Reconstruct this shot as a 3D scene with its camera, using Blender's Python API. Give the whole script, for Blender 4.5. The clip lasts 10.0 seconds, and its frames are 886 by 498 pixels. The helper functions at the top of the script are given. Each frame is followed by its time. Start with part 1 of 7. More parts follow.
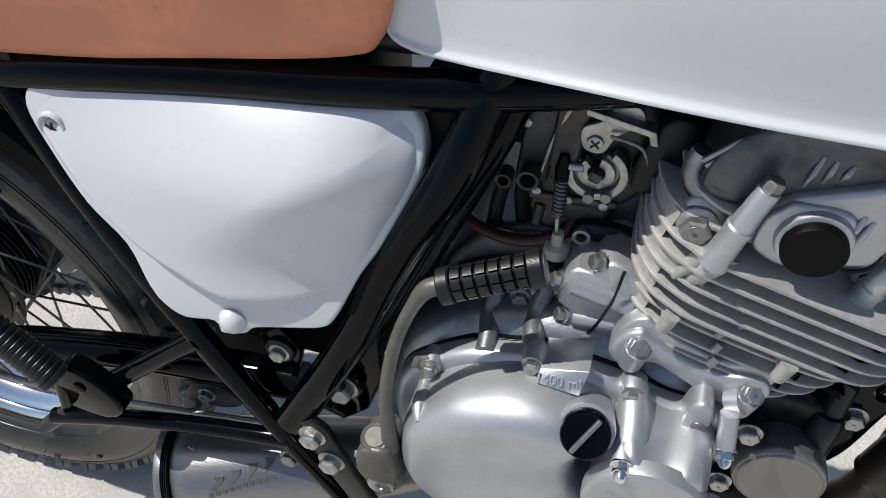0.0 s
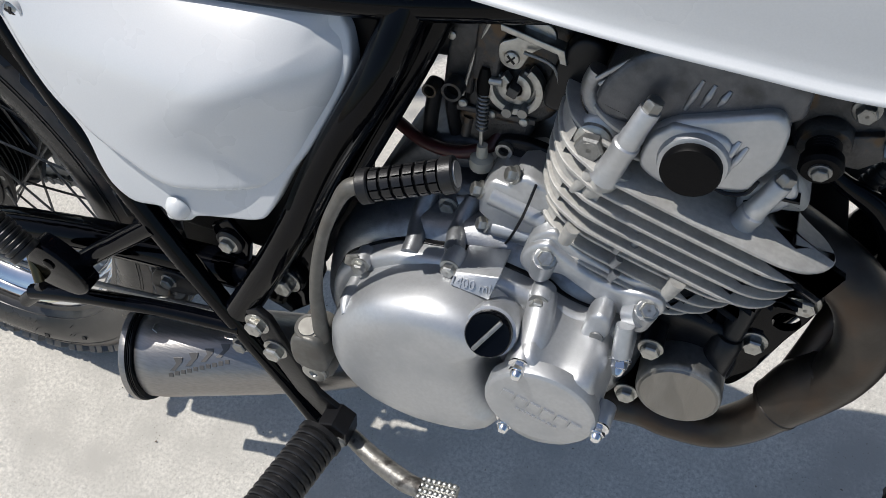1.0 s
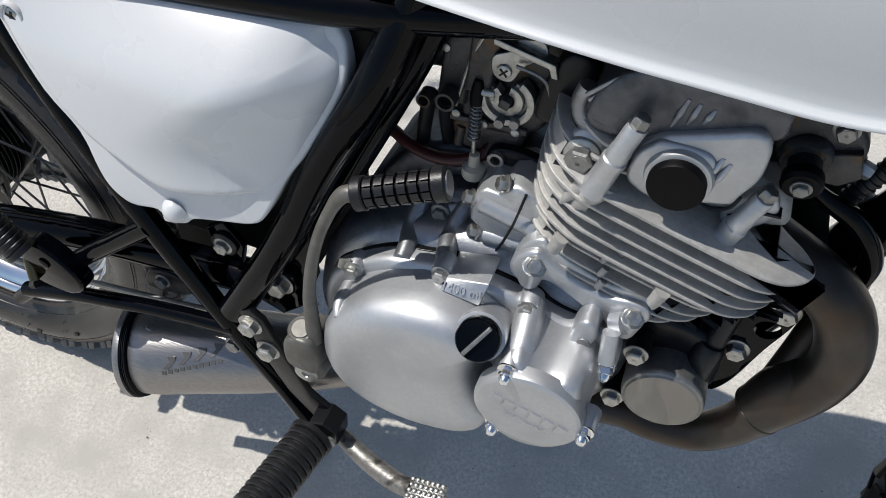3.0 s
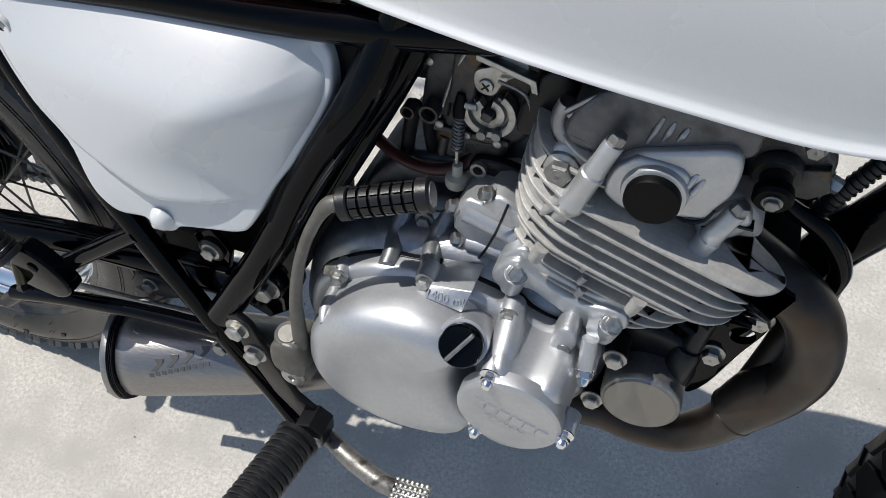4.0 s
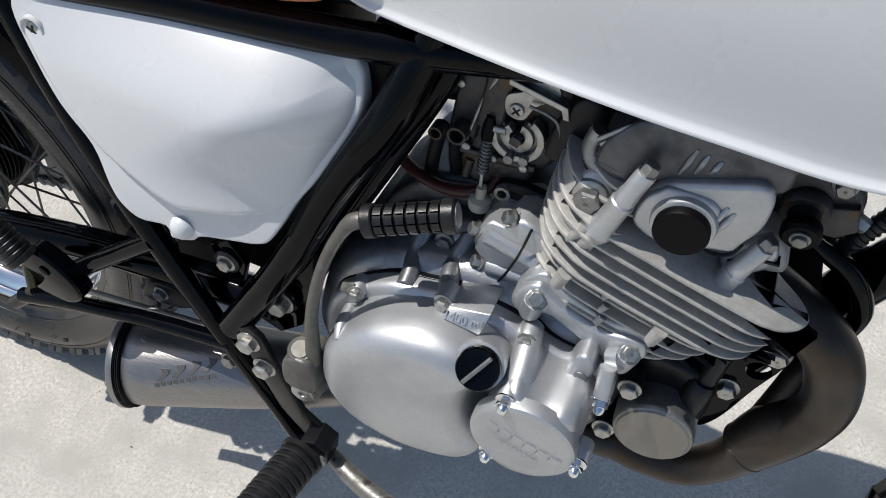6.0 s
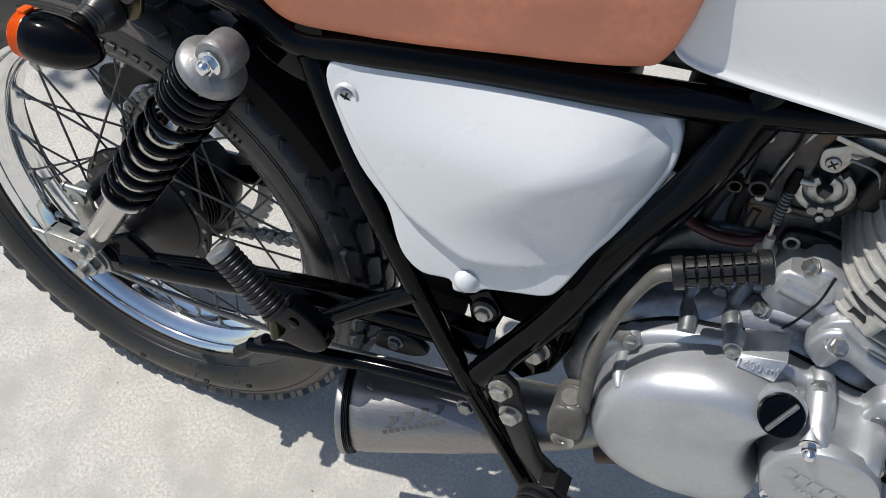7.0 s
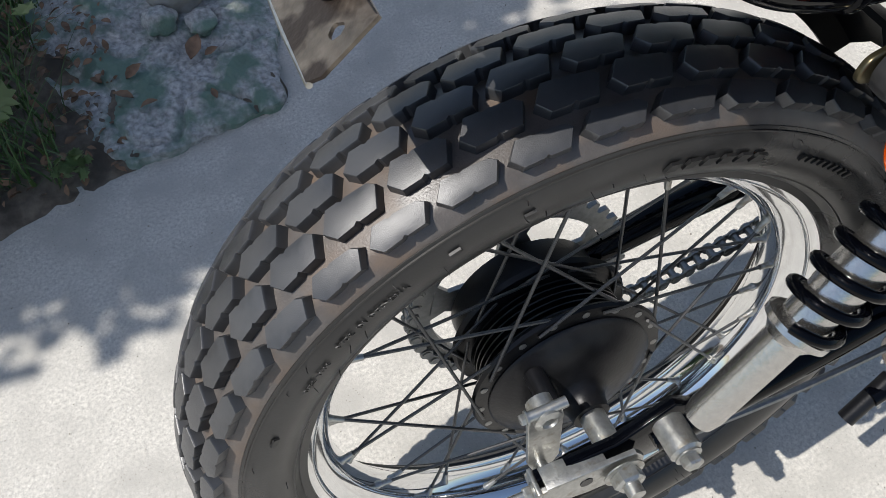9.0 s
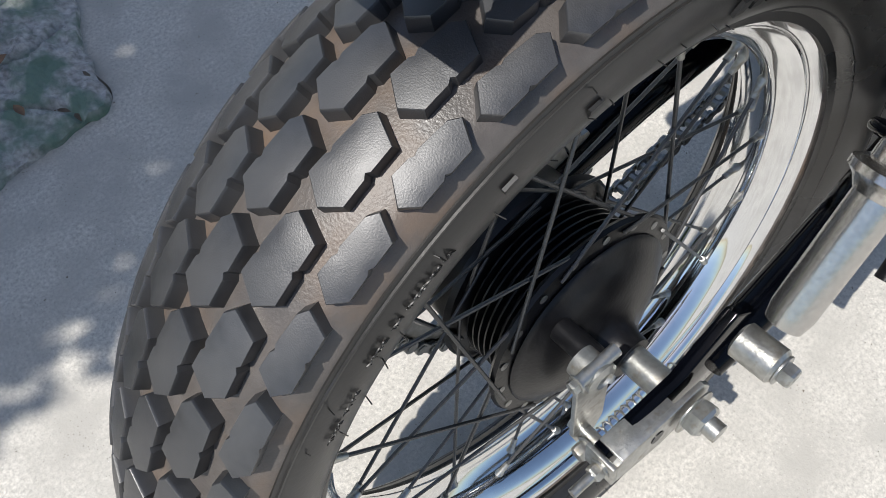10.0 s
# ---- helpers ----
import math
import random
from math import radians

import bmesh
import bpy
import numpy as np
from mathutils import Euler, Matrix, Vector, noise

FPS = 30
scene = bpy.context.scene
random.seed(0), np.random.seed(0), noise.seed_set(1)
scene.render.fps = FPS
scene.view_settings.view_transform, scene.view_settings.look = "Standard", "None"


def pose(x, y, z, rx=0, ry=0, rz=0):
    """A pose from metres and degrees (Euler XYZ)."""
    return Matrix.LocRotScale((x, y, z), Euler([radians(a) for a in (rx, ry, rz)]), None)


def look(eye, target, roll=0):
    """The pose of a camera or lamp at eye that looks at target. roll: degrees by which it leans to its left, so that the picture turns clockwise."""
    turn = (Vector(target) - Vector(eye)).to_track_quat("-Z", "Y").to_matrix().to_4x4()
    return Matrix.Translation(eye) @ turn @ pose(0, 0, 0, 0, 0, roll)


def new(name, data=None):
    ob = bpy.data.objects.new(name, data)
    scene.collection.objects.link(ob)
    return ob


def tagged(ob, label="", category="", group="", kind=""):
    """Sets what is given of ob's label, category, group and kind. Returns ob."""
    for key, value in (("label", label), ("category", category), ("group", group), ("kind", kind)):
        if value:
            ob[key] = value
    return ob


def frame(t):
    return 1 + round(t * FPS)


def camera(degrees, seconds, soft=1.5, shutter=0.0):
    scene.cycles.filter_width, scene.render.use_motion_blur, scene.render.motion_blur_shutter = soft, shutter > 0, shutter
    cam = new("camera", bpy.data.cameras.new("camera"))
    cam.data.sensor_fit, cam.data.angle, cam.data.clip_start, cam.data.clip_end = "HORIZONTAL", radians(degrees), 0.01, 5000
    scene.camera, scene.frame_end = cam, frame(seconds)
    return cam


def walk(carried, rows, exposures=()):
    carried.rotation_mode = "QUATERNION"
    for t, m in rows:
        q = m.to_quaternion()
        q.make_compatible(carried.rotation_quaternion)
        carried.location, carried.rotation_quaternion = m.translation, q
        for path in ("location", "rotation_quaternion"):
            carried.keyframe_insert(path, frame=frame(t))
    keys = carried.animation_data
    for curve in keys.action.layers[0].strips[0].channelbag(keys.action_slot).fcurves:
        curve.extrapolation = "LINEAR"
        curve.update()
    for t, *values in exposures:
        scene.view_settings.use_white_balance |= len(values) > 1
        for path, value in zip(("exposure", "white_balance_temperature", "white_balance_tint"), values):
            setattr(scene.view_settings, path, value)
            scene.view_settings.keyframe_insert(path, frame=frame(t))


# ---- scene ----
cam = camera(59.6, 10.0, soft=0.6)
# seconds, eye x y z, yaw, pitch, roll
PATH = [
    (0.0, 0.7240, -0.3170, 1.0160, 21.50, -53.50, -6.10),
    (0.5, 0.7910, -0.3180, 1.0090, 24.79, -56.73, -6.00),
    (1.0, 0.8080, -0.3260, 1.0280, 26.32, -58.22, -5.90),
    (1.5, 0.8110, -0.3240, 1.0340, 26.69, -58.31, -5.90),
    (2.0, 0.8090, -0.3240, 1.0370, 26.42, -58.34, -5.40),
    (2.5, 0.8070, -0.3270, 1.0370, 25.83, -58.44, -4.80),
    (4.0, 0.8090, -0.3210, 1.0600, 23.21, -59.25, -2.50),
    (4.5, 0.8080, -0.3210, 1.0560, 22.42, -59.51, -1.40),
    (5.0, 0.8070, -0.3240, 1.0550, 21.60, -59.38, 0.00),
    (6.3, 0.7690, -0.3340, 1.0600, 22.71, -56.95, 0.60),
    (6.5, 0.7290, -0.3490, 1.0610, 23.41, -56.46, -0.10),
    (7.0, 0.5950, -0.4070, 1.0850, 25.33, -55.31, -2.80),
    (7.5, 0.4318, -0.3836, 1.0812, 24.46, -55.05, -5.62),
    (8.0, 0.2321, -0.3353, 1.0799, 17.69, -56.33, -8.39),
    (8.5, 0.0071, -0.3173, 1.0530, 2.39, -58.18, -7.51),
    (9.0, -0.1697, -0.2066, 0.9800, -17.70, -60.52, -4.24),
    (9.5, -0.2239, -0.1100, 0.8678, -37.65, -62.20, 1.26),
    (10.0, -0.2255, -0.1069, 0.8511, -41.53, -62.77, 1.90),
]


def aim(x, y, z, yaw, pitch, roll):
    return pose(x, y, z, 90 + pitch, 0, yaw) @ pose(0, 0, 0, 0, 0, roll)


walk(cam, [(t, aim(*p)) for t, *p in PATH], [(0.0, -0.11), (5.0, -0.11), (7.5, -0.12), (8.0, -0.12), (8.5, -0.06), (9.0, 0.05), (9.5, 0.11), (10.0, 0.11)])

# ---- light: clear sky, sun behind the tail of the motorcycle ----
SUN_TO = Vector((-0.57, 0.005, 1.0)).normalized()
world = bpy.data.worlds.new("sky")
scene.world = world
world.use_nodes = True
sky = world.node_tree.nodes.new("ShaderNodeTexSky")
sky.sky_type, sky.sun_disc = "NISHITA", False
sky.sun_elevation = math.asin(SUN_TO.z)
sky.sun_rotation = math.atan2(SUN_TO.x, SUN_TO.y)
world.node_tree.links.new(sky.outputs["Color"], world.node_tree.nodes["Background"].inputs["Color"])
world.node_tree.nodes["Background"].inputs["Strength"].default_value = 0.120
sun_data = bpy.data.lights.new("sun", "SUN")
sun_data.energy, sun_data.angle, sun_data.color = 4.6, radians(0.4), (1.0, 0.965, 0.92)
sun = new("sun", sun_data)
sun.matrix_world = look(SUN_TO * 20, (0, 0, 0))


# ---- materials ----
def material(name, color, rough=0.5, metal=0.0, var=0.12, scale=60.0, bump=0.0, bump_scale=400.0, coat=0.0,
             rough_var=0.08, second=None, mix_scale=8.0, mix_lo=0.5, mix_hi=0.62, spec=0.5, stretch=(1, 1, 1), rand=0.0):
    """A surface with colour varied at two scales, uneven gloss and fine relief."""
    m = bpy.data.materials.new(name)
    m.use_nodes = True
    t, n = m.node_tree, m.node_tree.nodes
    p = n["Principled BSDF"]
    link = t.links.new
    co = n.new("ShaderNodeTexCoord")
    mp = n.new("ShaderNodeMapping")
    mp.inputs["Scale"].default_value = stretch
    link(co.outputs["Object"], mp.inputs["Vector"])
    fine = n.new("ShaderNodeTexNoise")
    fine.inputs["Scale"].default_value, fine.inputs["Detail"].default_value = scale, 6
    link(mp.outputs["Vector"], fine.inputs["Vector"])
    big = n.new("ShaderNodeTexNoise")
    big.inputs["Scale"].default_value, big.inputs["Detail"].default_value = mix_scale, 5
    link(mp.outputs["Vector"], big.inputs["Vector"])
    ramp = n.new("ShaderNodeValToRGB")
    c = Vector(color)
    ramp.color_ramp.elements[0].position, ramp.color_ramp.elements[1].position = 0.3, 0.7
    ramp.color_ramp.elements[0].color = (*[max(0, v * (1 - var)) for v in c], 1)
    ramp.color_ramp.elements[1].color = (*[min(1, v * (1 + var)) for v in c], 1)
    link(fine.outputs["Fac"], ramp.inputs["Fac"])
    out = ramp.outputs["Color"]
    if second is not None:
        edge = n.new("ShaderNodeMapRange")
        edge.inputs["From Min"].default_value, edge.inputs["From Max"].default_value = mix_lo, mix_hi
        link(big.outputs["Fac"], edge.inputs["Value"])
        mix = n.new("ShaderNodeMixRGB")
        link(edge.outputs["Result"], mix.inputs["Fac"])
        link(out, mix.inputs["Color1"])
        mix.inputs["Color2"].default_value = (*second, 1)
        out = mix.outputs["Color"]
    if rand > 0:
        info = n.new("ShaderNodeObjectInfo")
        mr = n.new("ShaderNodeMapRange")
        mr.inputs["To Min"].default_value, mr.inputs["To Max"].default_value = 1 - rand, 1 + rand
        link(info.outputs["Random"], mr.inputs["Value"])
        hsv = n.new("ShaderNodeHueSaturation")
        link(mr.outputs["Result"], hsv.inputs["Value"])
        link(out, hsv.inputs["Color"])
        out = hsv.outputs["Color"]
    link(out, p.inputs["Base Color"])
    rr = n.new("ShaderNodeMapRange")
    rr.inputs["To Min"].default_value, rr.inputs["To Max"].default_value = max(0.02, rough - rough_var), min(1, rough + rough_var)
    link(big.outputs["Fac"], rr.inputs["Value"])
    rr.inputs["From Min"].default_value, rr.inputs["From Max"].default_value = 0.3, 0.7
    link(rr.outputs["Result"], p.inputs["Roughness"])
    p.inputs["Metallic"].default_value = metal
    p.inputs["Specular IOR Level"].default_value = spec
    p.inputs["Coat Weight"].default_value, p.inputs["Coat Roughness"].default_value = coat, 0.04
    if bump > 0:
        bn = n.new("ShaderNodeTexNoise")
        bn.inputs["Scale"].default_value, bn.inputs["Detail"].default_value = bump_scale, 4
        link(mp.outputs["Vector"], bn.inputs["Vector"])
        b = n.new("ShaderNodeBump")
        b.inputs["Strength"].default_value, b.inputs["Distance"].default_value = bump, 0.002
        link(bn.outputs["Fac"], b.inputs["Height"])
        link(b.outputs["Normal"], p.inputs["Normal"])
    return m


WHITE = material("pearl_white_paint", (0.625, 0.637, 0.64), 0.28, 0.0, 0.02, 900, coat=0.7, rough_var=0.05)
LEATHER = material("tan_leather", (0.72, 0.258, 0.147), 0.5, 0, 0.08, 160, 0.14, 700, second=(0.62, 0.23, 0.135), mix_scale=16)
BLACK = material("gloss_black_paint", (0.0012, 0.0015, 0.0026), 0.06, 0, 0.3, 60, 0.02, 90, rough_var=0.03, spec=0.15)
BLACK_SATIN = material("satin_black_metal", (0.006, 0.006, 0.007), 0.34, 0, 0.3, 90, 0.1, 300, spec=0.3)
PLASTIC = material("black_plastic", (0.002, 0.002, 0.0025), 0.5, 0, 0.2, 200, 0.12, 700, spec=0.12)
ALU = material("silver_painted_alloy", (0.49, 0.50, 0.51), 0.44, 0.72, 0.05, 300, 0.07, 900, second=(0.44, 0.45, 0.46), mix_scale=30, mix_lo=0.45, mix_hi=0.75)
# Darker base than the silver alloy for shaded engine parts; patches are grime.
GRIMY_SHADED = material("grimy_shaded_alloy", (0.30, 0.31, 0.325), 0.40, 0.8, 0.12, 120, 0.12, 600, second=(0.17, 0.17, 0.17), mix_scale=45, mix_lo=0.52, mix_hi=0.70)
CAST = material("rough_cast_alloy", (0.42, 0.41, 0.385), 0.55, 0.35, 0.12, 220, 0.16, 1300, second=(0.32, 0.31, 0.29), mix_scale=40, mix_lo=0.5, mix_hi=0.75)
# Cast alloy darkened for engine parts that sit in shade; patches vary it.
SHADED_CASE = material("shaded_cast_case", (0.105, 0.110, 0.120), 0.40, 0.7, 0.15, 140, 0.18, 700, second=(0.055, 0.056, 0.058), mix_scale=42, mix_lo=0.50, mix_hi=0.68)
# Dark cast colour that stands in for shade between and behind the fins.
GAP_SHADE = material("gap_shade_cast", (0.05, 0.05, 0.052), 0.7, 0.2, 0.2, 160, 0.2, 700)
CARB = material("aged_carburettor_alloy", (0.075, 0.074, 0.074), 0.45, 0.7, 0.25, 120, 0.3, 500, second=(0.11, 0.078, 0.05), mix_scale=60, mix_lo=0.55, mix_hi=0.66)
CHROME = material("chrome", (0.78, 0.79, 0.80), 0.07, 1.0, 0.03, 80, 0.01, 60, rough_var=0.04)
STEEL = material("zinc_plated_steel", (0.42, 0.42, 0.40), 0.36, 0.9, 0.15, 200, 0.1, 600, second=(0.30, 0.27, 0.22), mix_scale=120, mix_lo=0.55, mix_hi=0.75)
DULL = material("dull_grey_steel", (0.26, 0.26, 0.25), 0.45, 0.8, 0.15, 200, 0.1, 600)
MUFFLER = material("brushed_stainless", (0.29, 0.28, 0.27), 0.40, 0.85, 0.1, 500, 0.1, 600, second=(0.25, 0.21, 0.185), mix_scale=14, stretch=(0.15, 1, 1))
HEADER = material("heat_stained_steel", (0.052, 0.046, 0.040), 0.40, 0.7, 0.25, 40, 0.06, 400, second=(0.078, 0.052, 0.035), mix_scale=22, mix_lo=0.42, mix_hi=0.7)
RUBBER = material("tyre_rubber", (0.030, 0.031, 0.034), 0.40, 0, 0.2, 200, 0.09, 1400, second=(0.048, 0.048, 0.049), mix_scale=26, mix_lo=0.45, mix_hi=0.75, spec=0.8, rand=0.12)
GROOVE = material("dusty_tyre_groove", (0.090, 0.080, 0.073), 0.40, 0, 0.2, 80, 0.15, 700, second=(0.14, 0.100, 0.072), mix_scale=24, mix_lo=0.48, mix_hi=0.7)
GRIP = material("black_grip_rubber", (0.013, 0.013, 0.014), 0.38, 0, 0.2, 200, 0.10, 700, spec=0.35)
ORANGE = material("orange_lens", (0.78, 0.095, 0.001), 0.14, 0, 0.15, 120, 0.03, 200, coat=0.15, rough_var=0.05, spec=0.35)
RED = material("red_hose_rubber", (0.05, 0.008, 0.007), 0.45, 0, 0.2, 90)
IVORY = material("ivory_plastic", (0.45, 0.43, 0.36), 0.5, 0, 0.1, 90)
BOOT = material("dark_boot_rubber", (0.020, 0.020, 0.021), 0.36, 0, 0.2, 120, 0.06, 500, spec=0.5)
BRASS = material("yellow_zinc", (0.095, 0.083, 0.050), 0.3, 0.9, 0.2, 60, 0.06, 300)
MARK = material("raised_rubber_letters", (0.012, 0.012, 0.012), 0.45, 0, 0.1, 90)
ENGRAVE = material("etched_marking", (0.115, 0.108, 0.10), 0.5, 0.3, 0.1, 90)
CONCRETE = material("sunlit_concrete", (0.515, 0.490, 0.440), 0.92, 0, 0.46, 200, 0.35, 240, rough_var=0.05, second=(0.42, 0.40, 0.36), mix_scale=11, mix_lo=0.42, mix_hi=0.66)


def speckle(m, scale, size, color):
    """Fine dark grains and pits strewn over a surface."""
    t, n = m.node_tree, m.node_tree.nodes
    p = n["Principled BSDF"]
    src = p.inputs["Base Color"].links[0].from_socket
    co = n.new("ShaderNodeTexCoord")
    v = n.new("ShaderNodeTexVoronoi")
    v.inputs["Scale"].default_value = scale
    t.links.new(co.outputs["Object"], v.inputs["Vector"])
    gate = n.new("ShaderNodeTexNoise")
    gate.inputs["Scale"].default_value = scale * 0.11
    t.links.new(co.outputs["Object"], gate.inputs["Vector"])
    add = n.new("ShaderNodeMath")
    add.operation = "MULTIPLY_ADD"
    t.links.new(gate.outputs["Fac"], add.inputs[0])
    add.inputs[1].default_value, add.inputs[2].default_value = size * 4, -size * 1.5
    less = n.new("ShaderNodeMath")
    less.operation = "LESS_THAN"
    t.links.new(v.outputs["Distance"], less.inputs[0])
    t.links.new(add.outputs[0], less.inputs[1])
    fac = n.new("ShaderNodeMath")
    fac.operation = "MULTIPLY"
    t.links.new(less.outputs[0], fac.inputs[0])
    fac.inputs[1].default_value = 0.55
    mix = n.new("ShaderNodeMixRGB")
    t.links.new(fac.outputs[0], mix.inputs["Fac"])
    t.links.new(src, mix.inputs["Color1"])
    mix.inputs["Color2"].default_value = (*color, 1)
    t.links.new(mix.outputs["Color"], p.inputs["Base Color"])


speckle(CONCRETE, 200, 0.15, (0.21, 0.195, 0.17))
speckle(CONCRETE, 75, 0.05, (0.10, 0.085, 0.07))
speckle(CONCRETE, 160, 0.12, (0.74, 0.72, 0.67))
TAINT = material("stained_bare_steel", (0.16, 0.135, 0.11), 0.42, 0.7, 0.4, 90, 0.35, 160, second=(0.045, 0.035, 0.03), mix_scale=38, mix_lo=0.5, mix_hi=0.6)
for grain in [n for n in CONCRETE.node_tree.nodes if n.type == "TEX_NOISE"][:1]:
    grain.inputs["Detail"].default_value, grain.inputs["Roughness"].default_value = 9, 0.8
SOIL = material("dry_soil", (0.15, 0.12, 0.09), 0.95, 0, 0.4, 60, 0.8, 120, rough_var=0.04, second=(0.08, 0.065, 0.05), mix_scale=14)
STONE = material("mossy_stone", (0.40, 0.39, 0.37), 0.9, 0, 0.45, 110, 1.0, 130, rough_var=0.05, second=(0.15, 0.22, 0.17), mix_scale=17, mix_lo=0.45, mix_hi=0.6)
PEBBLE = material("grey_stone", (0.34, 0.32, 0.29), 0.85, 0, 0.2, 50, 0.5, 80, rand=0.2)
LEAF = material("green_leaves", (0.06, 0.12, 0.025), 0.5, 0, 0.35, 20)


def thin(m, color, share):
    """Lets light through a leaf."""
    t, n = m.node_tree, m.node_tree.nodes
    glow = n.new("ShaderNodeBsdfTranslucent")
    glow.inputs["Color"].default_value = (*color, 1)
    mix = n.new("ShaderNodeMixShader")
    mix.inputs["Fac"].default_value = share
    t.links.new(n["Principled BSDF"].outputs["BSDF"], mix.inputs[1])
    t.links.new(glow.outputs["BSDF"], mix.inputs[2])
    t.links.new(mix.outputs["Shader"], n["Material Output"].inputs["Surface"])


thin(LEAF, (0.42, 0.50, 0.30), 0.55)
GRASS = material("dark_grass", (0.065, 0.12, 0.03), 0.55, 0, 0.4, 9)
DRY = material("dead_leaves", (0.20, 0.115, 0.065), 0.7, 0, 0.5, 45)
BARK = material("bark", (0.11, 0.085, 0.065), 0.9, 0, 0.3, 40, 0.8, 60)
SCUFFED = material("scratched_steel_face", (0.26, 0.25, 0.23), 0.42, 0.75, 0.16, 90, 0.12, 500, second=(0.25, 0.235, 0.21), mix_scale=26, mix_lo=0.45, mix_hi=0.7, stretch=(1, 1, 0.25))
KICK = material("worn_grey_paint", (0.13, 0.125, 0.112), 0.5, 0.4, 0.15, 150, 0.1, 500, second=(0.12, 0.11, 0.095), mix_scale=40)
PEDAL = material("worn_dull_steel", (0.24, 0.235, 0.22), 0.46, 0.7, 0.2, 150, 0.15, 400, second=(0.07, 0.065, 0.06), mix_scale=60, mix_lo=0.55, mix_hi=0.66)
SPOKE = material("dark_spoke_steel", (0.10, 0.10, 0.10), 0.4, 0.7, 0.2, 200)
SIDEWALL = material("sidewall_rubber", (0.025, 0.024, 0.023), 0.31, 0, 0.15, 120, 0.05, 500, second=(0.020, 0.019, 0.018), mix_scale=12)
BODY_ALU = material("satin_alloy_tube", (0.50, 0.49, 0.47), 0.2, 0.95, 0.08, 300, 0.06, 700)
CAP_GREY = material("grey_cast_cap", (0.27, 0.27, 0.27), 0.45, 0.6, 0.15, 150, 0.15, 500)


# ---- building kit; the motorcycle's own frame: x ahead, y to its left, z up, from the rear axle ----
LEAN = 11.69
AXLE_Z = 0.3176
bike = tagged(new("motorcycle"), "white motorcycle with tan seat and silver engine parked on concrete", "motorcycle")
bike.matrix_world = pose(0, 0, AXLE_Z, -LEAN, 0, 0)


def part(name, bm, mat, parent, label="", smooth=40):
    me = bpy.data.meshes.new(name)
    bmesh.ops.recalc_face_normals(bm, faces=bm.faces)
    bm.to_mesh(me)
    bm.free()
    me.materials.append(mat)
    if smooth:
        me.shade_smooth()
        me.set_sharp_from_angle(angle=radians(smooth))
    ob = new(name, me)
    ob.parent = parent
    if label:
        ob["label"] = label
    return ob


def again(ob, m, parent=None):
    """The same mesh as another part, moved by m in the parent's frame."""
    o = ob.copy()
    scene.collection.objects.link(o)
    o.parent = parent or ob.parent
    o.matrix_basis = m @ ob.matrix_basis
    return o


def spline(pts, per=8, closed=False):
    p = [Vector(q) for q in pts]
    n = len(p)
    out = []
    for i in range(n if closed else n - 1):
        if closed:
            a, b, c, d = p[i - 1], p[i], p[(i + 1) % n], p[(i + 2) % n]
        else:
            a, b, c, d = p[max(i - 1, 0)], p[i], p[i + 1], p[min(i + 2, n - 1)]
        for k in range(per):
            t = k / per
            out.append(0.5 * (2 * b + (c - a) * t + (2 * a - 5 * b + 4 * c - d) * t * t + (3 * b - a - 3 * c + d) * t ** 3))
    if not closed:
        out.append(p[-1])
    return out


def skin(bm, rings, closed=True, cap=True):
    """Faces between rings of vertices."""
    vs = [[bm.verts.new(q) for q in r] for r in rings]
    for a, b in zip(vs, vs[1:]):
        n = len(a)
        for i in range(n if closed else n - 1):
            j = (i + 1) % n
            bm.faces.new((a[i], a[j], b[j], b[i]))
    if cap and closed:
        bm.faces.new(vs[0][::-1])
        bm.faces.new(vs[-1])
    return vs


def tube(bm, pts, r, segs=14, per=8, smooth=True, cap=True):
    """A round tube along a smooth line; r may be one radius or one per point."""
    line = spline(pts, per) if smooth and len(pts) > 2 else [Vector(q) for q in pts]
    n = len(line)
    rad = r if isinstance(r, (list, tuple)) else [r]
    rs = []
    for i in range(n):
        f = i / (n - 1) * (len(rad) - 1)
        k = min(int(f), len(rad) - 2) if len(rad) > 1 else 0
        rs.append(rad[k] + (rad[k + 1] - rad[k]) * (f - k) if len(rad) > 1 else rad[0])
    side = None
    rings = []
    for i, q in enumerate(line):
        t = (line[min(i + 1, n - 1)] - line[max(i - 1, 0)]).normalized()
        if side is None:
            side = t.orthogonal().normalized()
        side = (side - t * side.dot(t)).normalized()
        up = t.cross(side)
        rings.append([q + rs[i] * (math.cos(a) * side + math.sin(a) * up) for a in [k * math.tau / segs for k in range(segs)]])
    skin(bm, rings, True, cap)
    return bm


def axis_frame(at, along):
    return Matrix.Translation(at) @ Vector(along).to_track_quat("Z", "Y").to_matrix().to_4x4()


def lathe(bm, at, along, profile, segs=32, cap=True):
    """A turned shape: profile of (radius, distance along the axis)."""
    m = axis_frame(at, along)
    skin(bm, [[m @ Vector((r * math.cos(a), r * math.sin(a), h)) for a in [k * math.tau / segs for k in range(segs)]] for r, h in profile], True, cap)
    return bm


def ring_lathe(bm, at, along, profile, segs=64):
    """A closed ring: the profile runs round and joins its own start."""
    m = axis_frame(at, along)
    rings = [[m @ Vector((r * math.cos(a), r * math.sin(a), h)) for r, h in profile] for a in [k * math.tau / segs for k in range(segs)]]
    vs = [[bm.verts.new(q) for q in r] for r in rings]
    for i in range(segs):
        a, b = vs[i], vs[(i + 1) % segs]
        for k in range(len(profile)):
            j = (k + 1) % len(profile)
            bm.faces.new((a[k], a[j], b[j], b[k]))
    return bm


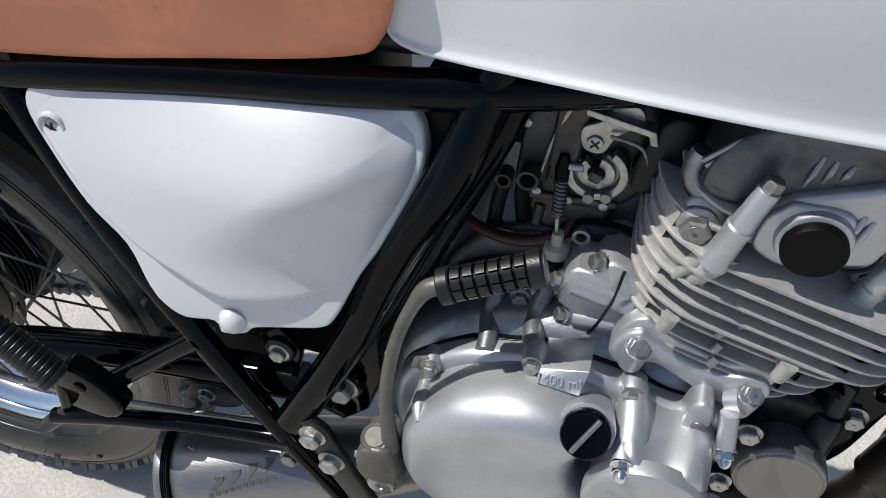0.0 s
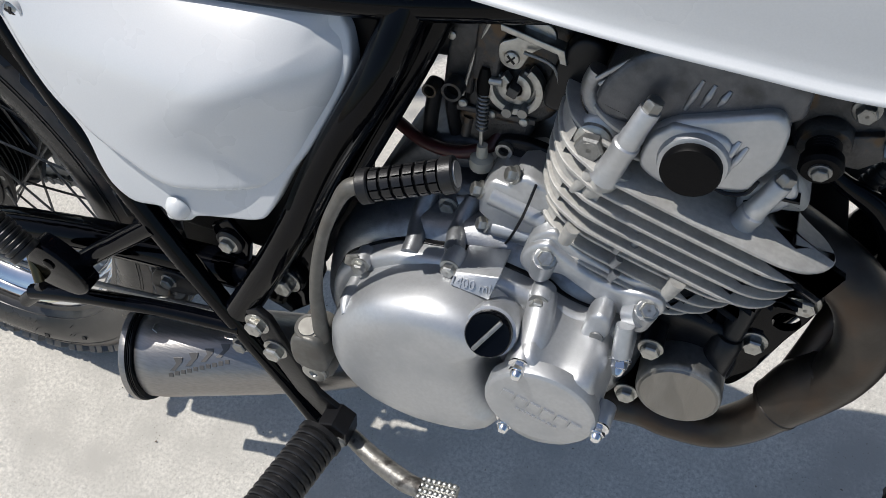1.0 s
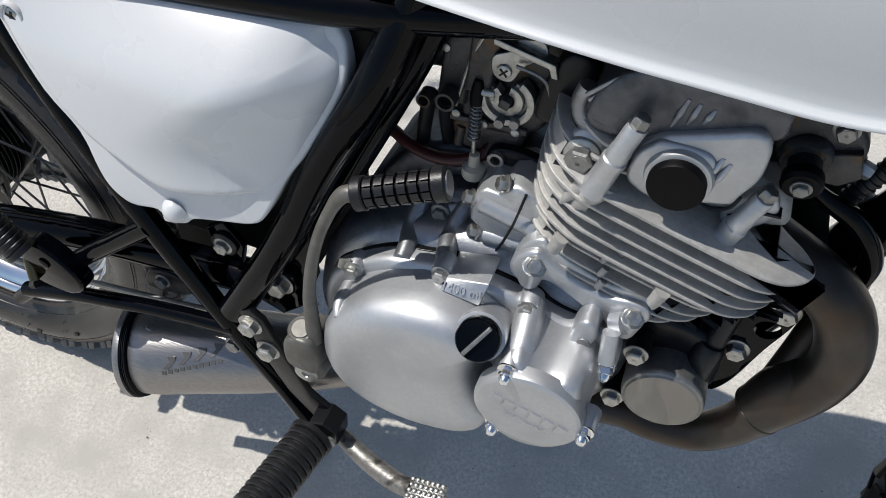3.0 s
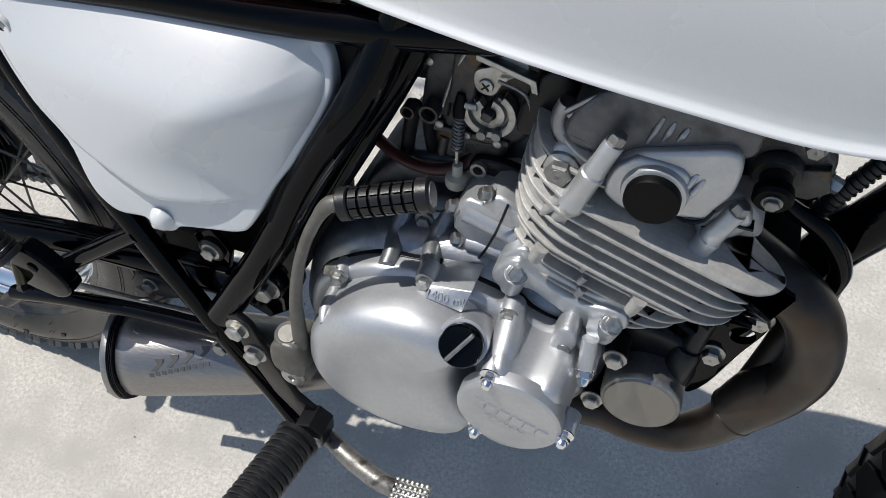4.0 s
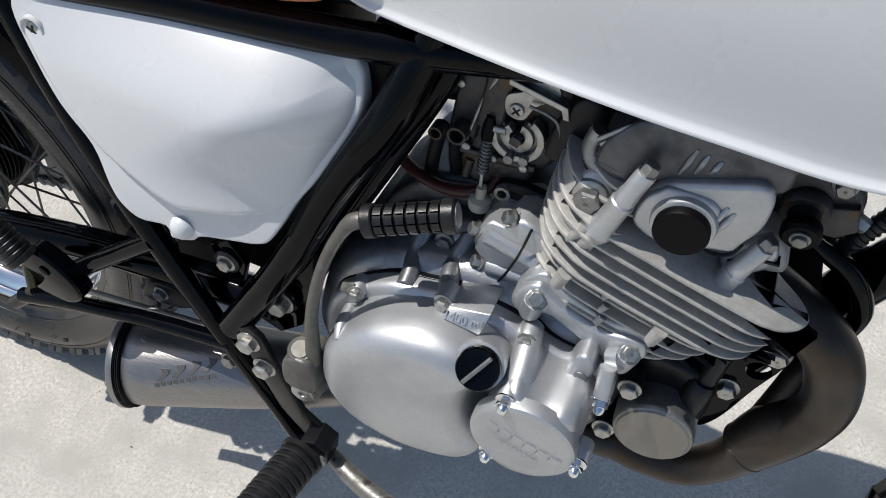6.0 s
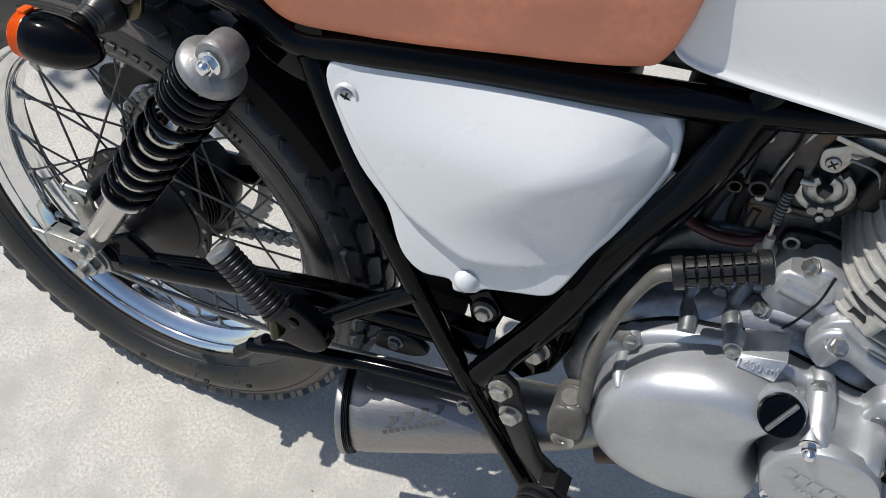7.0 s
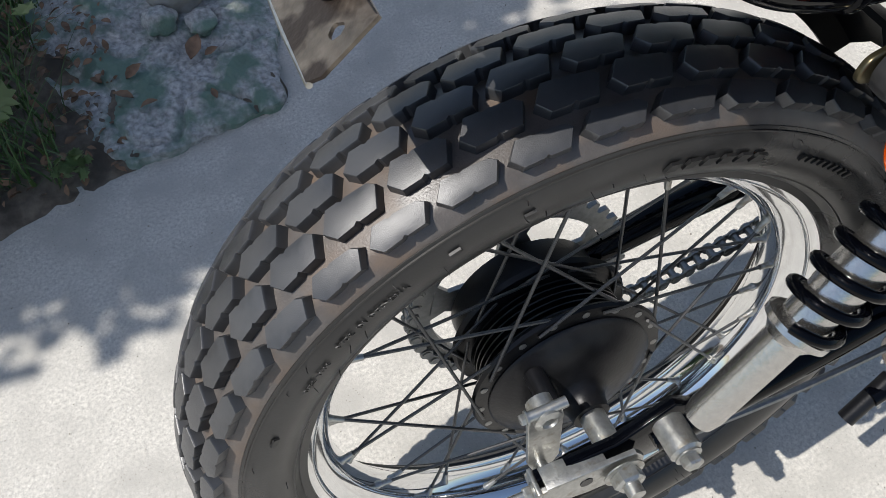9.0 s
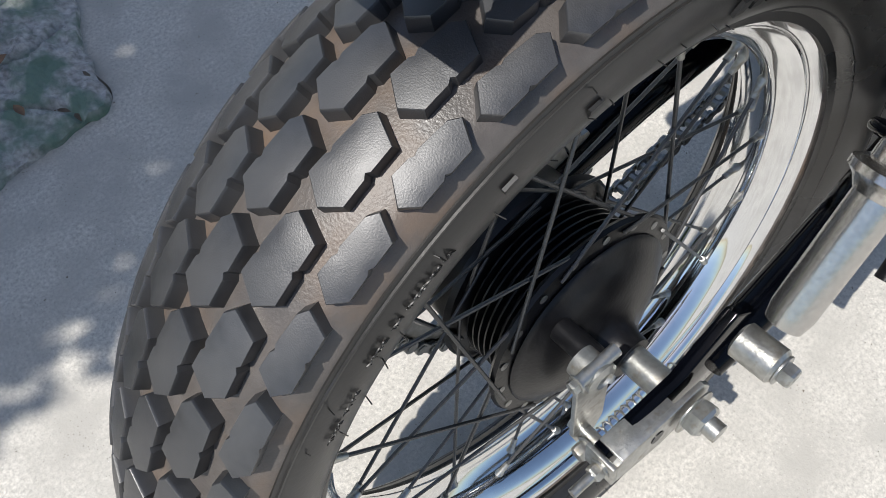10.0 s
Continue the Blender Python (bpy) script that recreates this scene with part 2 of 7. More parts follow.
def inset(line, d):
    """A closed outline of (x, z) moved inwards by d."""
    n = len(line)
    area = sum(line[i][0] * line[(i + 1) % n][1] - line[(i + 1) % n][0] * line[i][1] for i in range(n))
    s = 1 if area > 0 else -1
    out = []
    for i in range(n):
        a, b = line[i - 1], line[(i + 1) % n]
        tx, tz = b[0] - a[0], b[1] - a[1]
        L = math.hypot(tx, tz) or 1
        out.append((line[i][0] - s * d * tz / L, line[i][1] + s * d * tx / L))
    return out


def flat_spline(pts, per=6):
    return [(v.x, v.y) for v in spline([(a, b, 0) for a, b in pts], per, True)]


def slab(bm, outline, y_in, y_out, bevel=0.003, steps=3, dome=(), smooth=True, per=6):
    """A solid with an (x, z) outline from y_in (deep) to y_out (near side), its near edge rounded, then dome rings of (inset, y)."""
    line = flat_spline(outline, per) if smooth else list(outline)
    rings = [[(x, y_in, z) for x, z in line]]
    s = 1 if y_out > y_in else -1
    for k in range(steps + 1):
        a = k / steps * math.pi / 2
        rings.append([(x, y_out - s * bevel * (1 - math.sin(a)), z) for x, z in inset(line, bevel * (1 - math.cos(a)))])
    for d, y in dome:
        rings.append([(x, y, z) for x, z in inset(line, d)])
    skin(bm, rings)
    return bm


def box(bm, lo, hi, bevel=0.002, m=None):
    made = bmesh.ops.create_cube(bm, size=1.0)["verts"]
    lo, hi = Vector(lo), Vector(hi)
    for v in made:
        v.co = Vector((lo[i] + (v.co[i] + 0.5) * (hi[i] - lo[i]) for i in range(3)))
    if bevel:
        edges = list({e for v in made for e in v.link_edges})
        made = [v for v in bmesh.ops.bevel(bm, geom=edges, offset=bevel, segments=2, affect="EDGES", profile=0.5)["verts"]]
        made = list({v for v in made})
    if m is not None:
        bmesh.ops.transform(bm, matrix=m, verts=made)
    return bm


def B():
    return bmesh.new()


def bolt(parent, at, along, r=0.006, h=0.005, name="bolt", mat=None, washer=True, dome=False):
    """A hexagon head with a washer, standing on at and pointing along."""
    bm = B()
    base = 0.0
    if washer:
        lathe(bm, at, along, [(r * 1.45, 0), (r * 1.45, 0.0012), (r * 1.3, 0.0016)], 20)
        base = 0.0014
    if dome:
        lathe(bm, at, along, [(r * 1.02, base), (r * 1.1, base + h * 0.9), (r * 0.9, base + h)], 6)
        lathe(bm, at, along, [(r * 0.88, base + h * 0.9), (r * 0.82, base + h * 1.3), (r * 0.55, base + h * 1.75), (r * 0.15, base + h * 1.95)], 16)
    else:
        lathe(bm, at, along, [(r * 1.05, base), (r * 1.12, base + h * 0.15), (r * 1.12, base + h * 0.8), (r * 0.95, base + h)], 6)
        lathe(bm, at, along, [(r * 0.8, base + h * 0.9), (r * 0.72, base + h * 1.02), (r * 0.2, base + h * 1.0)], 16)
    return part(name, bm, mat or STEEL, parent, smooth=30)


def mirror(ob):
    """The same part on the other side of the motorcycle."""
    return again(ob, Matrix.Diagonal((1, -1, 1, 1)))


OUT = (0, -1, 0)


# ---- ground and garden bed ----
def ground():
    bm = B()
    xs = sorted({-60, -20, -6, -2.5, *[round(-1.5 + 0.05 * i, 3) for i in range(71)], 4, 8, 20, 60})
    ys = sorted({-60, -20, -6, -2.5, *[round(-1.2 + 0.05 * i, 3) for i in range(45)], 2, 4, 8, 20, 60})
    vs = {}
    for x in xs:
        for y in ys:
            z = 0.0012 * noise.noise(Vector((x * 6, y * 6, 0))) if abs(x) < 3 and abs(y) < 3 else 0.0
            vs[x, y] = bm.verts.new((x, y, z))
    for a, b in zip(xs, xs[1:]):
        for c, d in zip(ys, ys[1:]):
            bm.faces.new((vs[a, c], vs[b, c], vs[b, d], vs[a, d]))
    return tagged(part("ground", bm, CONCRETE, None), "pale weathered concrete driveway slab", "ground", kind="structure")


ground()
# edge of the bed, from far behind the tail to beside it; the bed lies on its far side
BED = [(-3.0, 0.30), (-1.4, 0.36), (-0.95, 0.45), (-0.80, 0.56), (-0.60, 0.585), (-0.43, 0.625), (-0.29, 0.66), (-0.165, 0.665), (-0.135, 0.70), (-0.125, 0.785), (-0.09, 0.88), (0.05, 1.10), (0.35, 1.5), (0.9, 2.6)]


def bed_soil():
    bm = B()
    edge = [Vector((x, y, 0)) for x, y in BED]
    line = [v for v in spline(edge, 8)]
    rings = []
    for k in range(26):
        d = k / 25
        ring = []
        for v in line:
            q = v + Vector((-0.55, 0.83, 0)) * (d ** 1.5 * 2.5)
            h = 0.004 + (0.05 if v.x < -0.62 else 0.010) * min(1, d * 6) + 0.012 * noise.noise(q * 9) + 0.008 * noise.noise(q * 31)
            if k == 0:
                q = q + Vector((0.012 * noise.noise(v * 18), 0.012 * noise.noise(v * 18 + Vector((5, 0, 0))), 0))
                h = -0.004
            ring.append((q.x, q.y, h))
        rings.append(ring)
    skin(bm, rings, closed=False, cap=False)
    return tagged(part("garden_bed", bm, SOIL, None), "bare dry soil of a garden bed beside the concrete", "soil", kind="structure")


bed_soil()


# ---- rear wheel ----
TYRE_R, CROWN, MID = 0.3315, 0.104, 0.008   # outer radius, roundness across, offset of the wheel's middle plane


def across(s, drop=0.0):
    """Radius and offset of the tread surface at the arc s from its middle."""
    a = s / CROWN
    return TYRE_R - drop - CROWN * (1 - math.cos(a)) + drop * (1 - math.cos(a)), MID + (CROWN - drop) * math.sin(a)


def on_tread(turn, s, drop=0.0):
    r, y = across(s, drop)
    return Vector((r * math.cos(turn), y, r * math.sin(turn)))


SIDE = [(0.0582, 0.2955), (0.0608, 0.2870), (0.0612, 0.2790), (0.0600, 0.2715), (0.0575, 0.2640), (0.0540, 0.2580), (0.0495, 0.2525), (0.0450, 0.2485), (0.0415, 0.2465), (0.0400, 0.2400)]


def build_tyre():
    crown = [across(s * 0.001, 0.0085) for s in range(-63, 64, 7)]
    prof = [(r, MID - w) for w, r in SIDE[::-1]] + crown + [(r, MID + w) for w, r in SIDE]
    tyre = part("rear_tyre", ring_lathe(B(), (0, 0, 0), (0, 1, 0), prof, 144), GROOVE, bike, "black block-tread rear tyre with dusty grooves")
    for s in (-1, 1):
        wall = ring_lathe(B(), (0, 0, 0), (0, 1, 0), [(r, MID + s * (w + 0.001)) for w, r in SIDE] + [(r, MID + s * (w - 0.002)) for w, r in SIDE[::-1]], 144)
        part("sidewall", wall, SIDEWALL, tyre, "smooth grey-black sidewall")
        for r, w in ((0.2925, 0.0594), (0.2530, 0.0498)):
            rib = ring_lathe(B(), (0, 0, 0), (0, 1, 0), [(r + 0.0012, MID + s * (w - 0.001)), (r + 0.0006, MID + s * (w + 0.0016)), (r - 0.0006, MID + s * (w + 0.0016)), (r - 0.0012, MID + s * (w - 0.001))], 144)
            part("moulded_rib", rib, SIDEWALL, tyre)
    return tyre


rear_tyre = build_tyre()


def tread_blocks():
    """Six rows of six-sided blocks, each row a step further round, with a nick in two sides."""
    n = 43
    pitch = math.tau / n
    deg = math.pi / 180
    shape = [(2.45, 11.0), (0.75, 10.2), (0.35, 8.6), (-0.15, 9.8), (-3.05, 8.3), (-3.9, 4.0), (-2.75, -10.4), (-0.45, -10.5), (-0.1, -8.9), (0.35, -10.5), (2.75, -10.5), (3.95, -1.6)]
    for row, mid in enumerate((-55.5, -30.5, -5.0, 20.5, 46.0, 65.0)):
        narrow = 0.80 if row == 0 else 0.45 if row == 5 else 1.0
        bm = B()
        rings = []
        for grow, drop in ((1.02, 0.0090), (0.965, 0.0016), (0.950, 0.0005), (0.928, 0.0), (0.7, -0.0002), (0.35, -0.00032)):
            rings.append([on_tread(a * deg * grow, (mid + b * narrow * grow) * 0.001, drop) for a, b in shape])
        skin(bm, rings)
        first = part("tread_block", bm, RUBBER, rear_tyre, smooth=28)
        start = (104.8 + 3.4 * row) * deg
        for k in range(n):
            m = Matrix.Rotation(-(start + k * pitch), 4, "Y")
            if k:
                again(first, Matrix.Identity(4)).matrix_basis = m
            else:
                first.matrix_basis = m


tread_blocks()


def build_rim():
    bm = B()
    half = [(0.0380, 0.2480), (0.0395, 0.2462), (0.0390, 0.2430), (0.0365, 0.2400), (0.0345, 0.2350), (0.0315, 0.2325), (0.0280, 0.2320), (0.0255, 0.2290), (0.0235, 0.2245), (0.0200, 0.2215), (0.0165, 0.2180), (0.0110, 0.2155), (0.0, 0.2145)]
    inner = [(r, MID - w) for w, r in half] + [(r, MID + w) for w, r in half[-2::-1]]
    outer = [(r + 0.004, MID + (h - MID) * 0.9) for r, h in inner[::-1]]
    ring_lathe(bm, (0, 0, 0), (0, 1, 0), inner + outer, 144)
    return part("rear_wheel", bm, CHROME, bike, "chromed spoked rear wheel rim")


rim = build_rim()


def build_hub():
    hub = part("hub", lathe(B(), (0, -0.010, 0), (0, 1, 0), [(0.076, -0.006), (0.090, -0.004), (0.092, -0.001), (0.090, 0.002), (0.074, 0.005), (0.068, 0.012), (0.066, 0.046), (0.070, 0.050), (0.080, 0.052), (0.080, 0.056), (0.04, 0.060)], 56), BLACK_SATIN, rim, "satin black finned hub")
    fin = part("hub_fin", ring_lathe(B(), (0, 0.002, 0), (0, 1, 0), [(0.066, 0), (0.0735, 0.0008), (0.0735, 0.0022), (0.066, 0.003)], 56), BLACK_SATIN, rim)
    for k in range(1, 6):
        again(fin, Matrix.Translation((0, 0.0062 * k, 0)))
    bm = lathe(B(), (0, -0.013, 0), OUT, [(0.070, 0), (0.0765, 0.001), (0.078, 0.004), (0.0765, 0.006), (0.073, 0.007), (0.066, 0.012), (0.054, 0.018), (0.040, 0.022), (0.028, 0.025), (0.021, 0.030), (0.018, 0.038), (0.0170, 0.046)], 56)
    tube(bm, [(-0.038, -0.026, 0.046), (-0.038, -0.062, 0.046)], 0.0095, 18, smooth=False)
    part("brake_plate", bm, BLACK_SATIN, rim, "domed black brake backing plate")
    hole = part("spoke_hole", lathe(B(), (0.0845, -0.0146, 0), OUT, [(0.0032, 0), (0.0036, 0.0006), (0.0022, 0.0008)], 10), DULL, rim)
    for k in range(1, 18):
        again(hole, Matrix.Rotation(-k * math.tau / 18, 4, "Y"))
    bm = B()
    lathe(bm, (0, 0.04, 0), (0, 1, 0), [(0.03, 0), (0.085, 0.002), (0.088, 0.006), (0.03, 0.010)], 48)
    part("sprocket_carrier", bm, BLACK_SATIN, rim)
    part("cush_drive", lathe(B(), (0, 0.045, 0), (0, 1, 0), [(0.066, 0), (0.074, 0.004), (0.074, 0.040), (0.062, 0.046), (0.030, 0.048)], 48), BLACK_SATIN, rim)
    # sprocket with real teeth and five long windows
    teeth, y0, y1 = 43, 0.091, 0.097
    n = teeth * 4
    bm = B()
    rings = []
    for ro, ri, y in ((1, 0, y0), (1, 0, y1), (0, 1, y1), (0, 1, y0)):
        rings.append([((0.1165 if i % 4 in (1, 2) else 0.1085) if ro else 0.0935, y, i * math.tau / n) for i in range(n)])
    vs = [[bm.verts.new((r * math.cos(a), y, r * math.sin(a))) for r, y, a in ring] for ring in rings]
    for k in range(4):
        a, b = vs[k], vs[(k + 1) % 4]
        for i in range(n):
            j = (i + 1) % n
            bm.faces.new((a[i], a[j], b[j], b[i]))
    part("sprocket", bm, DULL, rim, "dark toothed steel sprocket")
    for k in range(5):
        a0 = radians(20 + 72 * k)
        bm = B()
        skin(bm, [[(r * math.cos(a0 + d), y, r * math.sin(a0 + d)) for r, d in ((0.058, -0.34), (0.078, -0.17), (0.0945, -0.26), (0.0945, 0.26), (0.078, 0.17), (0.058, 0.34))] for y in (y0 + 0.0005, y1 - 0.0005)])
        part("sprocket_arm", bm, DULL, rim)
    # guard plate beside the sprocket
    part("sprocket_guard", slab(B(), [(-0.150, 0.060), (-0.140, 0.104), (-0.085, 0.122), (-0.030, 0.128), (-0.035, 0.112), (-0.085, 0.090), (-0.110, 0.062), (-0.128, 0.048)], 0.108, 0.104, 0.001), BLACK_SATIN, rim, "black guard plate beside the sprocket")


build_hub()


def build_spokes():
    bm = B()
    L = 1.0
    tube(bm, [(0, 0, 0), (0, 0, L)], 0.00155, 8, smooth=False)
    spoke = part("spoke", bm, SPOKE, rim)
    bm = B()
    lathe(bm, (0, 0, 0), (0, 0, 1), [(0.0026, -0.014), (0.0030, -0.004), (0.0042, 0), (0.0044, 0.003)], 10)
    nip = part("nipple", bm, STEEL, rim)
    first = True
    for i in range(36):
        side = -1 if i % 2 == 0 else 1
        j = i // 2
        way = 1 if j % 2 == 0 else -1
        ra = (i + 0.64 - 0.3 * (i % 2)) / 36 * math.tau
        ha = (2 * j + 0.64) / 36 * math.tau + way * 1.10
        hr, hy = (0.085, -0.0125 - 0.004 * (way > 0)) if side < 0 else (0.075, 0.042)
        h = Vector((hr * math.cos(ha), hy, hr * math.sin(ha)))
        e = Vector((0.2150 * math.cos(ra), MID + side * 0.006, 0.2150 * math.sin(ra)))
        d = e - h
        q = d.to_track_quat("Z", "Y").to_matrix().to_4x4()
        ms = Matrix.Translation(h) @ q @ Matrix.Diagonal((1, 1, d.length, 1))
        mn = Matrix.Translation(e) @ q
        if first:
            spoke.matrix_basis, nip.matrix_basis, first = ms, mn, False
            base_s, base_n = ms.copy(), mn.copy()
        else:
            again(spoke, ms @ base_s.inverted())
            again(nip, mn @ base_n.inverted())


build_spokes()


def axle_and_brake():
    ax = part("rear_axle", lathe(B(), (0, -0.055, 0), OUT, [(0.0115, 0), (0.0115, 0.042)], 28), STEEL, bike, "pale steel axle spacer")
    bolt(ax, (0, -0.114, 0), OUT, 0.0125, 0.011, "axle_nut")
    part("axle_thread", tube(B(), [(0, -0.120, 0), (0, -0.136, 0)], 0.0075, 16, smooth=False), STEEL, ax)
    bm = slab(B(), [(-0.070, -0.012), (-0.070, 0.014), (-0.058, 0.017), (-0.03, 0.018), (0.012, 0.018), (0.020, 0.006), (0.020, -0.012), (0.0, -0.019), (-0.03, -0.020), (-0.055, -0.016)], -0.106, -0.1105, 0.001, smooth=False)
    adj = part("chain_adjuster", bm, STEEL, bike, "zinc-plated chain adjuster plate")
    part("fold", box(B(), (-0.074, -0.1105, -0.012), (-0.070, -0.086, 0.014), 0.001), STEEL, adj)
    part("top_fold", box(B(), (-0.066, -0.1105, 0.014), (-0.012, -0.090, 0.0175), 0.001), STEEL, adj)
    part("slot", lathe(B(), (-0.032, -0.1100, 0.002), OUT, [(0.0060, 0), (0.0058, 0.0012)], 16), BLACK_SATIN, adj)
    bolt(adj, (-0.074, -0.100, 0.0), (-1, 0, 0), 0.0055, 0.007, "adjuster_bolt")
    part("adjuster_thread", tube(B(), [(-0.080, -0.100, 0), (-0.100, -0.100, 0)], 0.0035, 12, smooth=False), STEEL, adj)
    bm = slab(B(), [(-0.062, 0.036), (-0.060, 0.058), (-0.034, 0.060), (-0.030, 0.040), (-0.034, -0.030), (-0.042, -0.044), (-0.060, -0.042), (-0.064, -0.028)], -0.062, -0.066, 0.001, smooth=False)
    arm = part("brake_arm", bm, STEEL, bike, "grey brake lever arm with clamp")
    part("clamp", lathe(B(), (-0.046, -0.052, 0.048), OUT, [(0.012, 0), (0.0125, 0.020), (0.007, 0.022), (0.006, 0.020)], 22), STEEL, arm)
    part("clamp_bar", tube(B(), [(-0.062, -0.066, 0.056), (-0.028, -0.066, 0.058)], 0.0048, 12, smooth=False), STEEL, arm)
    bolt(arm, (-0.062, -0.066, 0.056), (-1, 0, 0), 0.0045, 0.005, "clamp_nut")
    part("rod_pin", tube(B(), [(-0.052, -0.054, -0.035), (-0.052, -0.082, -0.035)], 0.006, 14, smooth=False), STEEL, arm)
    bolt(arm, (-0.058, -0.075, -0.035), (-1, 0, 0), 0.006, 0.010, "rod_nut")
    pts = [(-0.045 + 0.0009 * i, -0.075 + 0.0045 * math.cos(i * 0.9), -0.033 + 0.0045 * math.sin(i * 0.9)) for i in range(90)]
    part("return_spring", tube(B(), pts, 0.0008, 6, smooth=False), STEEL, arm)


axle_and_brake()


def chain():
    # lower run, the wrap round the sprocket and the upper run, as one line
    y, r = 0.094, 0.1125
    line = [Vector((0.52, y, 0.004)), Vector((0.394, y, -0.026)), Vector((0.34, y, -0.040)), Vector((0.123, y, -0.090))]
    line += [Vector((r * math.cos(radians(a)), y, r * math.sin(radians(a)))) for a in range(-72, -262, -8)]
    line += [Vector((0.25, y, 0.098)), Vector((0.52, y, 0.080))]
    run, at = [], 0.0
    for p, q in zip(line, line[1:]):
        d = (q - p).length
        while at < d:
            run.append(p.lerp(q, at / d))
            at += 0.0159
        at -= d
    bm = B()
    for k, (p, q) in enumerate(zip(run, run[1:])):
        d = (q - p).normalized()
        n = Vector((-d.z, 0, d.x))
        w = 0.0085 if k % 2 else 0.0062
        for side in (-w, w):
            for e in (p, q):
                lathe(bm, e + Vector((0, side, 0)), (0, 1, 0), [(0.0068, -0.001), (0.0068, 0.001)], 10)
            skin(bm, [[c + n * h + Vector((0, side + o, 0)) for h, o in ((-0.0042, -0.001), (0.0042, -0.001), (0.0042, 0.001), (-0.0042, 0.001))] for c in (p, q)])
        tube(bm, [p + Vector((0, -0.0105, 0)), p + Vector((0, 0.0105, 0))], 0.0045, 8, smooth=False)
    part("drive_chain", bm, DULL, bike, "oily dark drive chain")


chain()


# ---- frame ----
def frame_tubes():
    rail = part("seat_rail", tube(B(), [(-0.012, -0.02, 0.515), (-0.008, -0.06, 0.495), (0.012, -0.085, 0.455), (0.040, -0.092, 0.422), (0.085, -0.094, 0.402), (0.16, -0.094, 0.394), (0.245, -0.095, 0.384), (0.297, -0.094, 0.3595), (0.35, -0.092, 0.3645), (0.45, -0.081, 0.371), (0.55, -0.070, 0.374), (0.63, -0.058, 0.378), (0.72, -0.045, 0.39)], 0.0135, 18), BLACK, bike, "gloss black tubular seat rail")
    mirror(rail)
    part("rail_joint", ring_lathe(B(), (0.094, -0.094, 0.4002), (1, 0, -0.16), [(0.0130, -0.0045), (0.0150, -0.0030), (0.0156, 0.0), (0.0150, 0.0030), (0.0130, 0.0045)], 24), BLACK, bike, "welded collar on the seat rail")
    stay = part("rear_downtube", tube(B(), [(0.307, -0.097, 0.352), (0.352, -0.108, 0.262), (0.412, -0.113, 0.147), (0.475, -0.115, 0.036), (0.524, -0.116, -0.046), (0.560, -0.122, -0.098)], 0.0108, 16), BLACK, bike, "gloss black frame downtube")
    mirror(stay)
    main = part("main_downtube", tube(B(), [(0.655, -0.045, 0.425), (0.634, -0.055, 0.381), (0.613, -0.076, 0.322), (0.580, -0.090, 0.257), (0.538, -0.105, 0.163), (0.484, -0.1145, 0.063)], 0.0150, 18), BLACK, bike, "thick gloss black frame tube")
    mirror(main)
    inner = part("inner_tube", tube(B(), [(0.668, -0.030, 0.420), (0.635, -0.045, 0.335), (0.592, -0.060, 0.24), (0.53, -0.075, 0.11)], 0.011, 14), BLACK, bike)
    spine = part("frame_spine", tube(B(), [(0.30, 0, 0.40), (0.6, 0, 0.43), (1.05, 0, 0.46)], 0.022, 16), BLACK, bike)
    cross = part("cross_tube", tube(B(), [(0.31, -0.1, 0.372), (0.31, 0.1, 0.372)], 0.012, 14, smooth=False), BLACK, bike)
    down = part("front_downtube", tube(B(), [(1.07, 0, 0.50), (0.982, 0, 0.298), (0.963, 0, 0.255), (0.925, 0, 0.15), (0.897, 0, 0.06)], 0.0195, 24), BLACK, bike, "thick gloss black front downtube")
    bm = B()
    tube(bm, [(0.935, -0.012, 0.290), (0.9485, -0.008, 0.318), (0.968, 0.0, 0.36), (0.99, 0.01, 0.41)], 0.0062, 12)
    part("cable_sleeve", bm, GRIP, down, "ribbed black cable sleeve")
    rib = part("sleeve_rib", ring_lathe(B(), (0.936, -0.012, 0.292), (0.42, 0.1, 0.9), [(0.0060, 0), (0.0072, 0.0004), (0.0072, 0.0016), (0.0060, 0.002)], 14), GRIP, down)
    for k in range(1, 16):
        again(rib, Matrix.Translation(Vector((0.00205, 0.0006, 0.00425)) * k))
    upper = part("peg_stay_upper", tube(B(), [(0.414, -0.116, 0.146), (0.355, -0.120, 0.099), (0.305, -0.126, 0.058)], 0.0095, 14), BLACK, bike, "gloss black footrest stay")
    lower = part("peg_stay_lower", tube(B(), [(0.480, -0.118, 0.035), (0.40, -0.122, 0.026), (0.30, -0.128, 0.008), (0.225, -0.132, -0.014)], 0.0085, 14), BLACK, bike, "gloss black lower stay tube")
    tip = part("stay_end", tube(B(), [(0.245, -0.128, 0.000), (0.207, -0.133, -0.036)], 0.008, 14, smooth=False), BLACK_SATIN, lower)


frame_tubes()


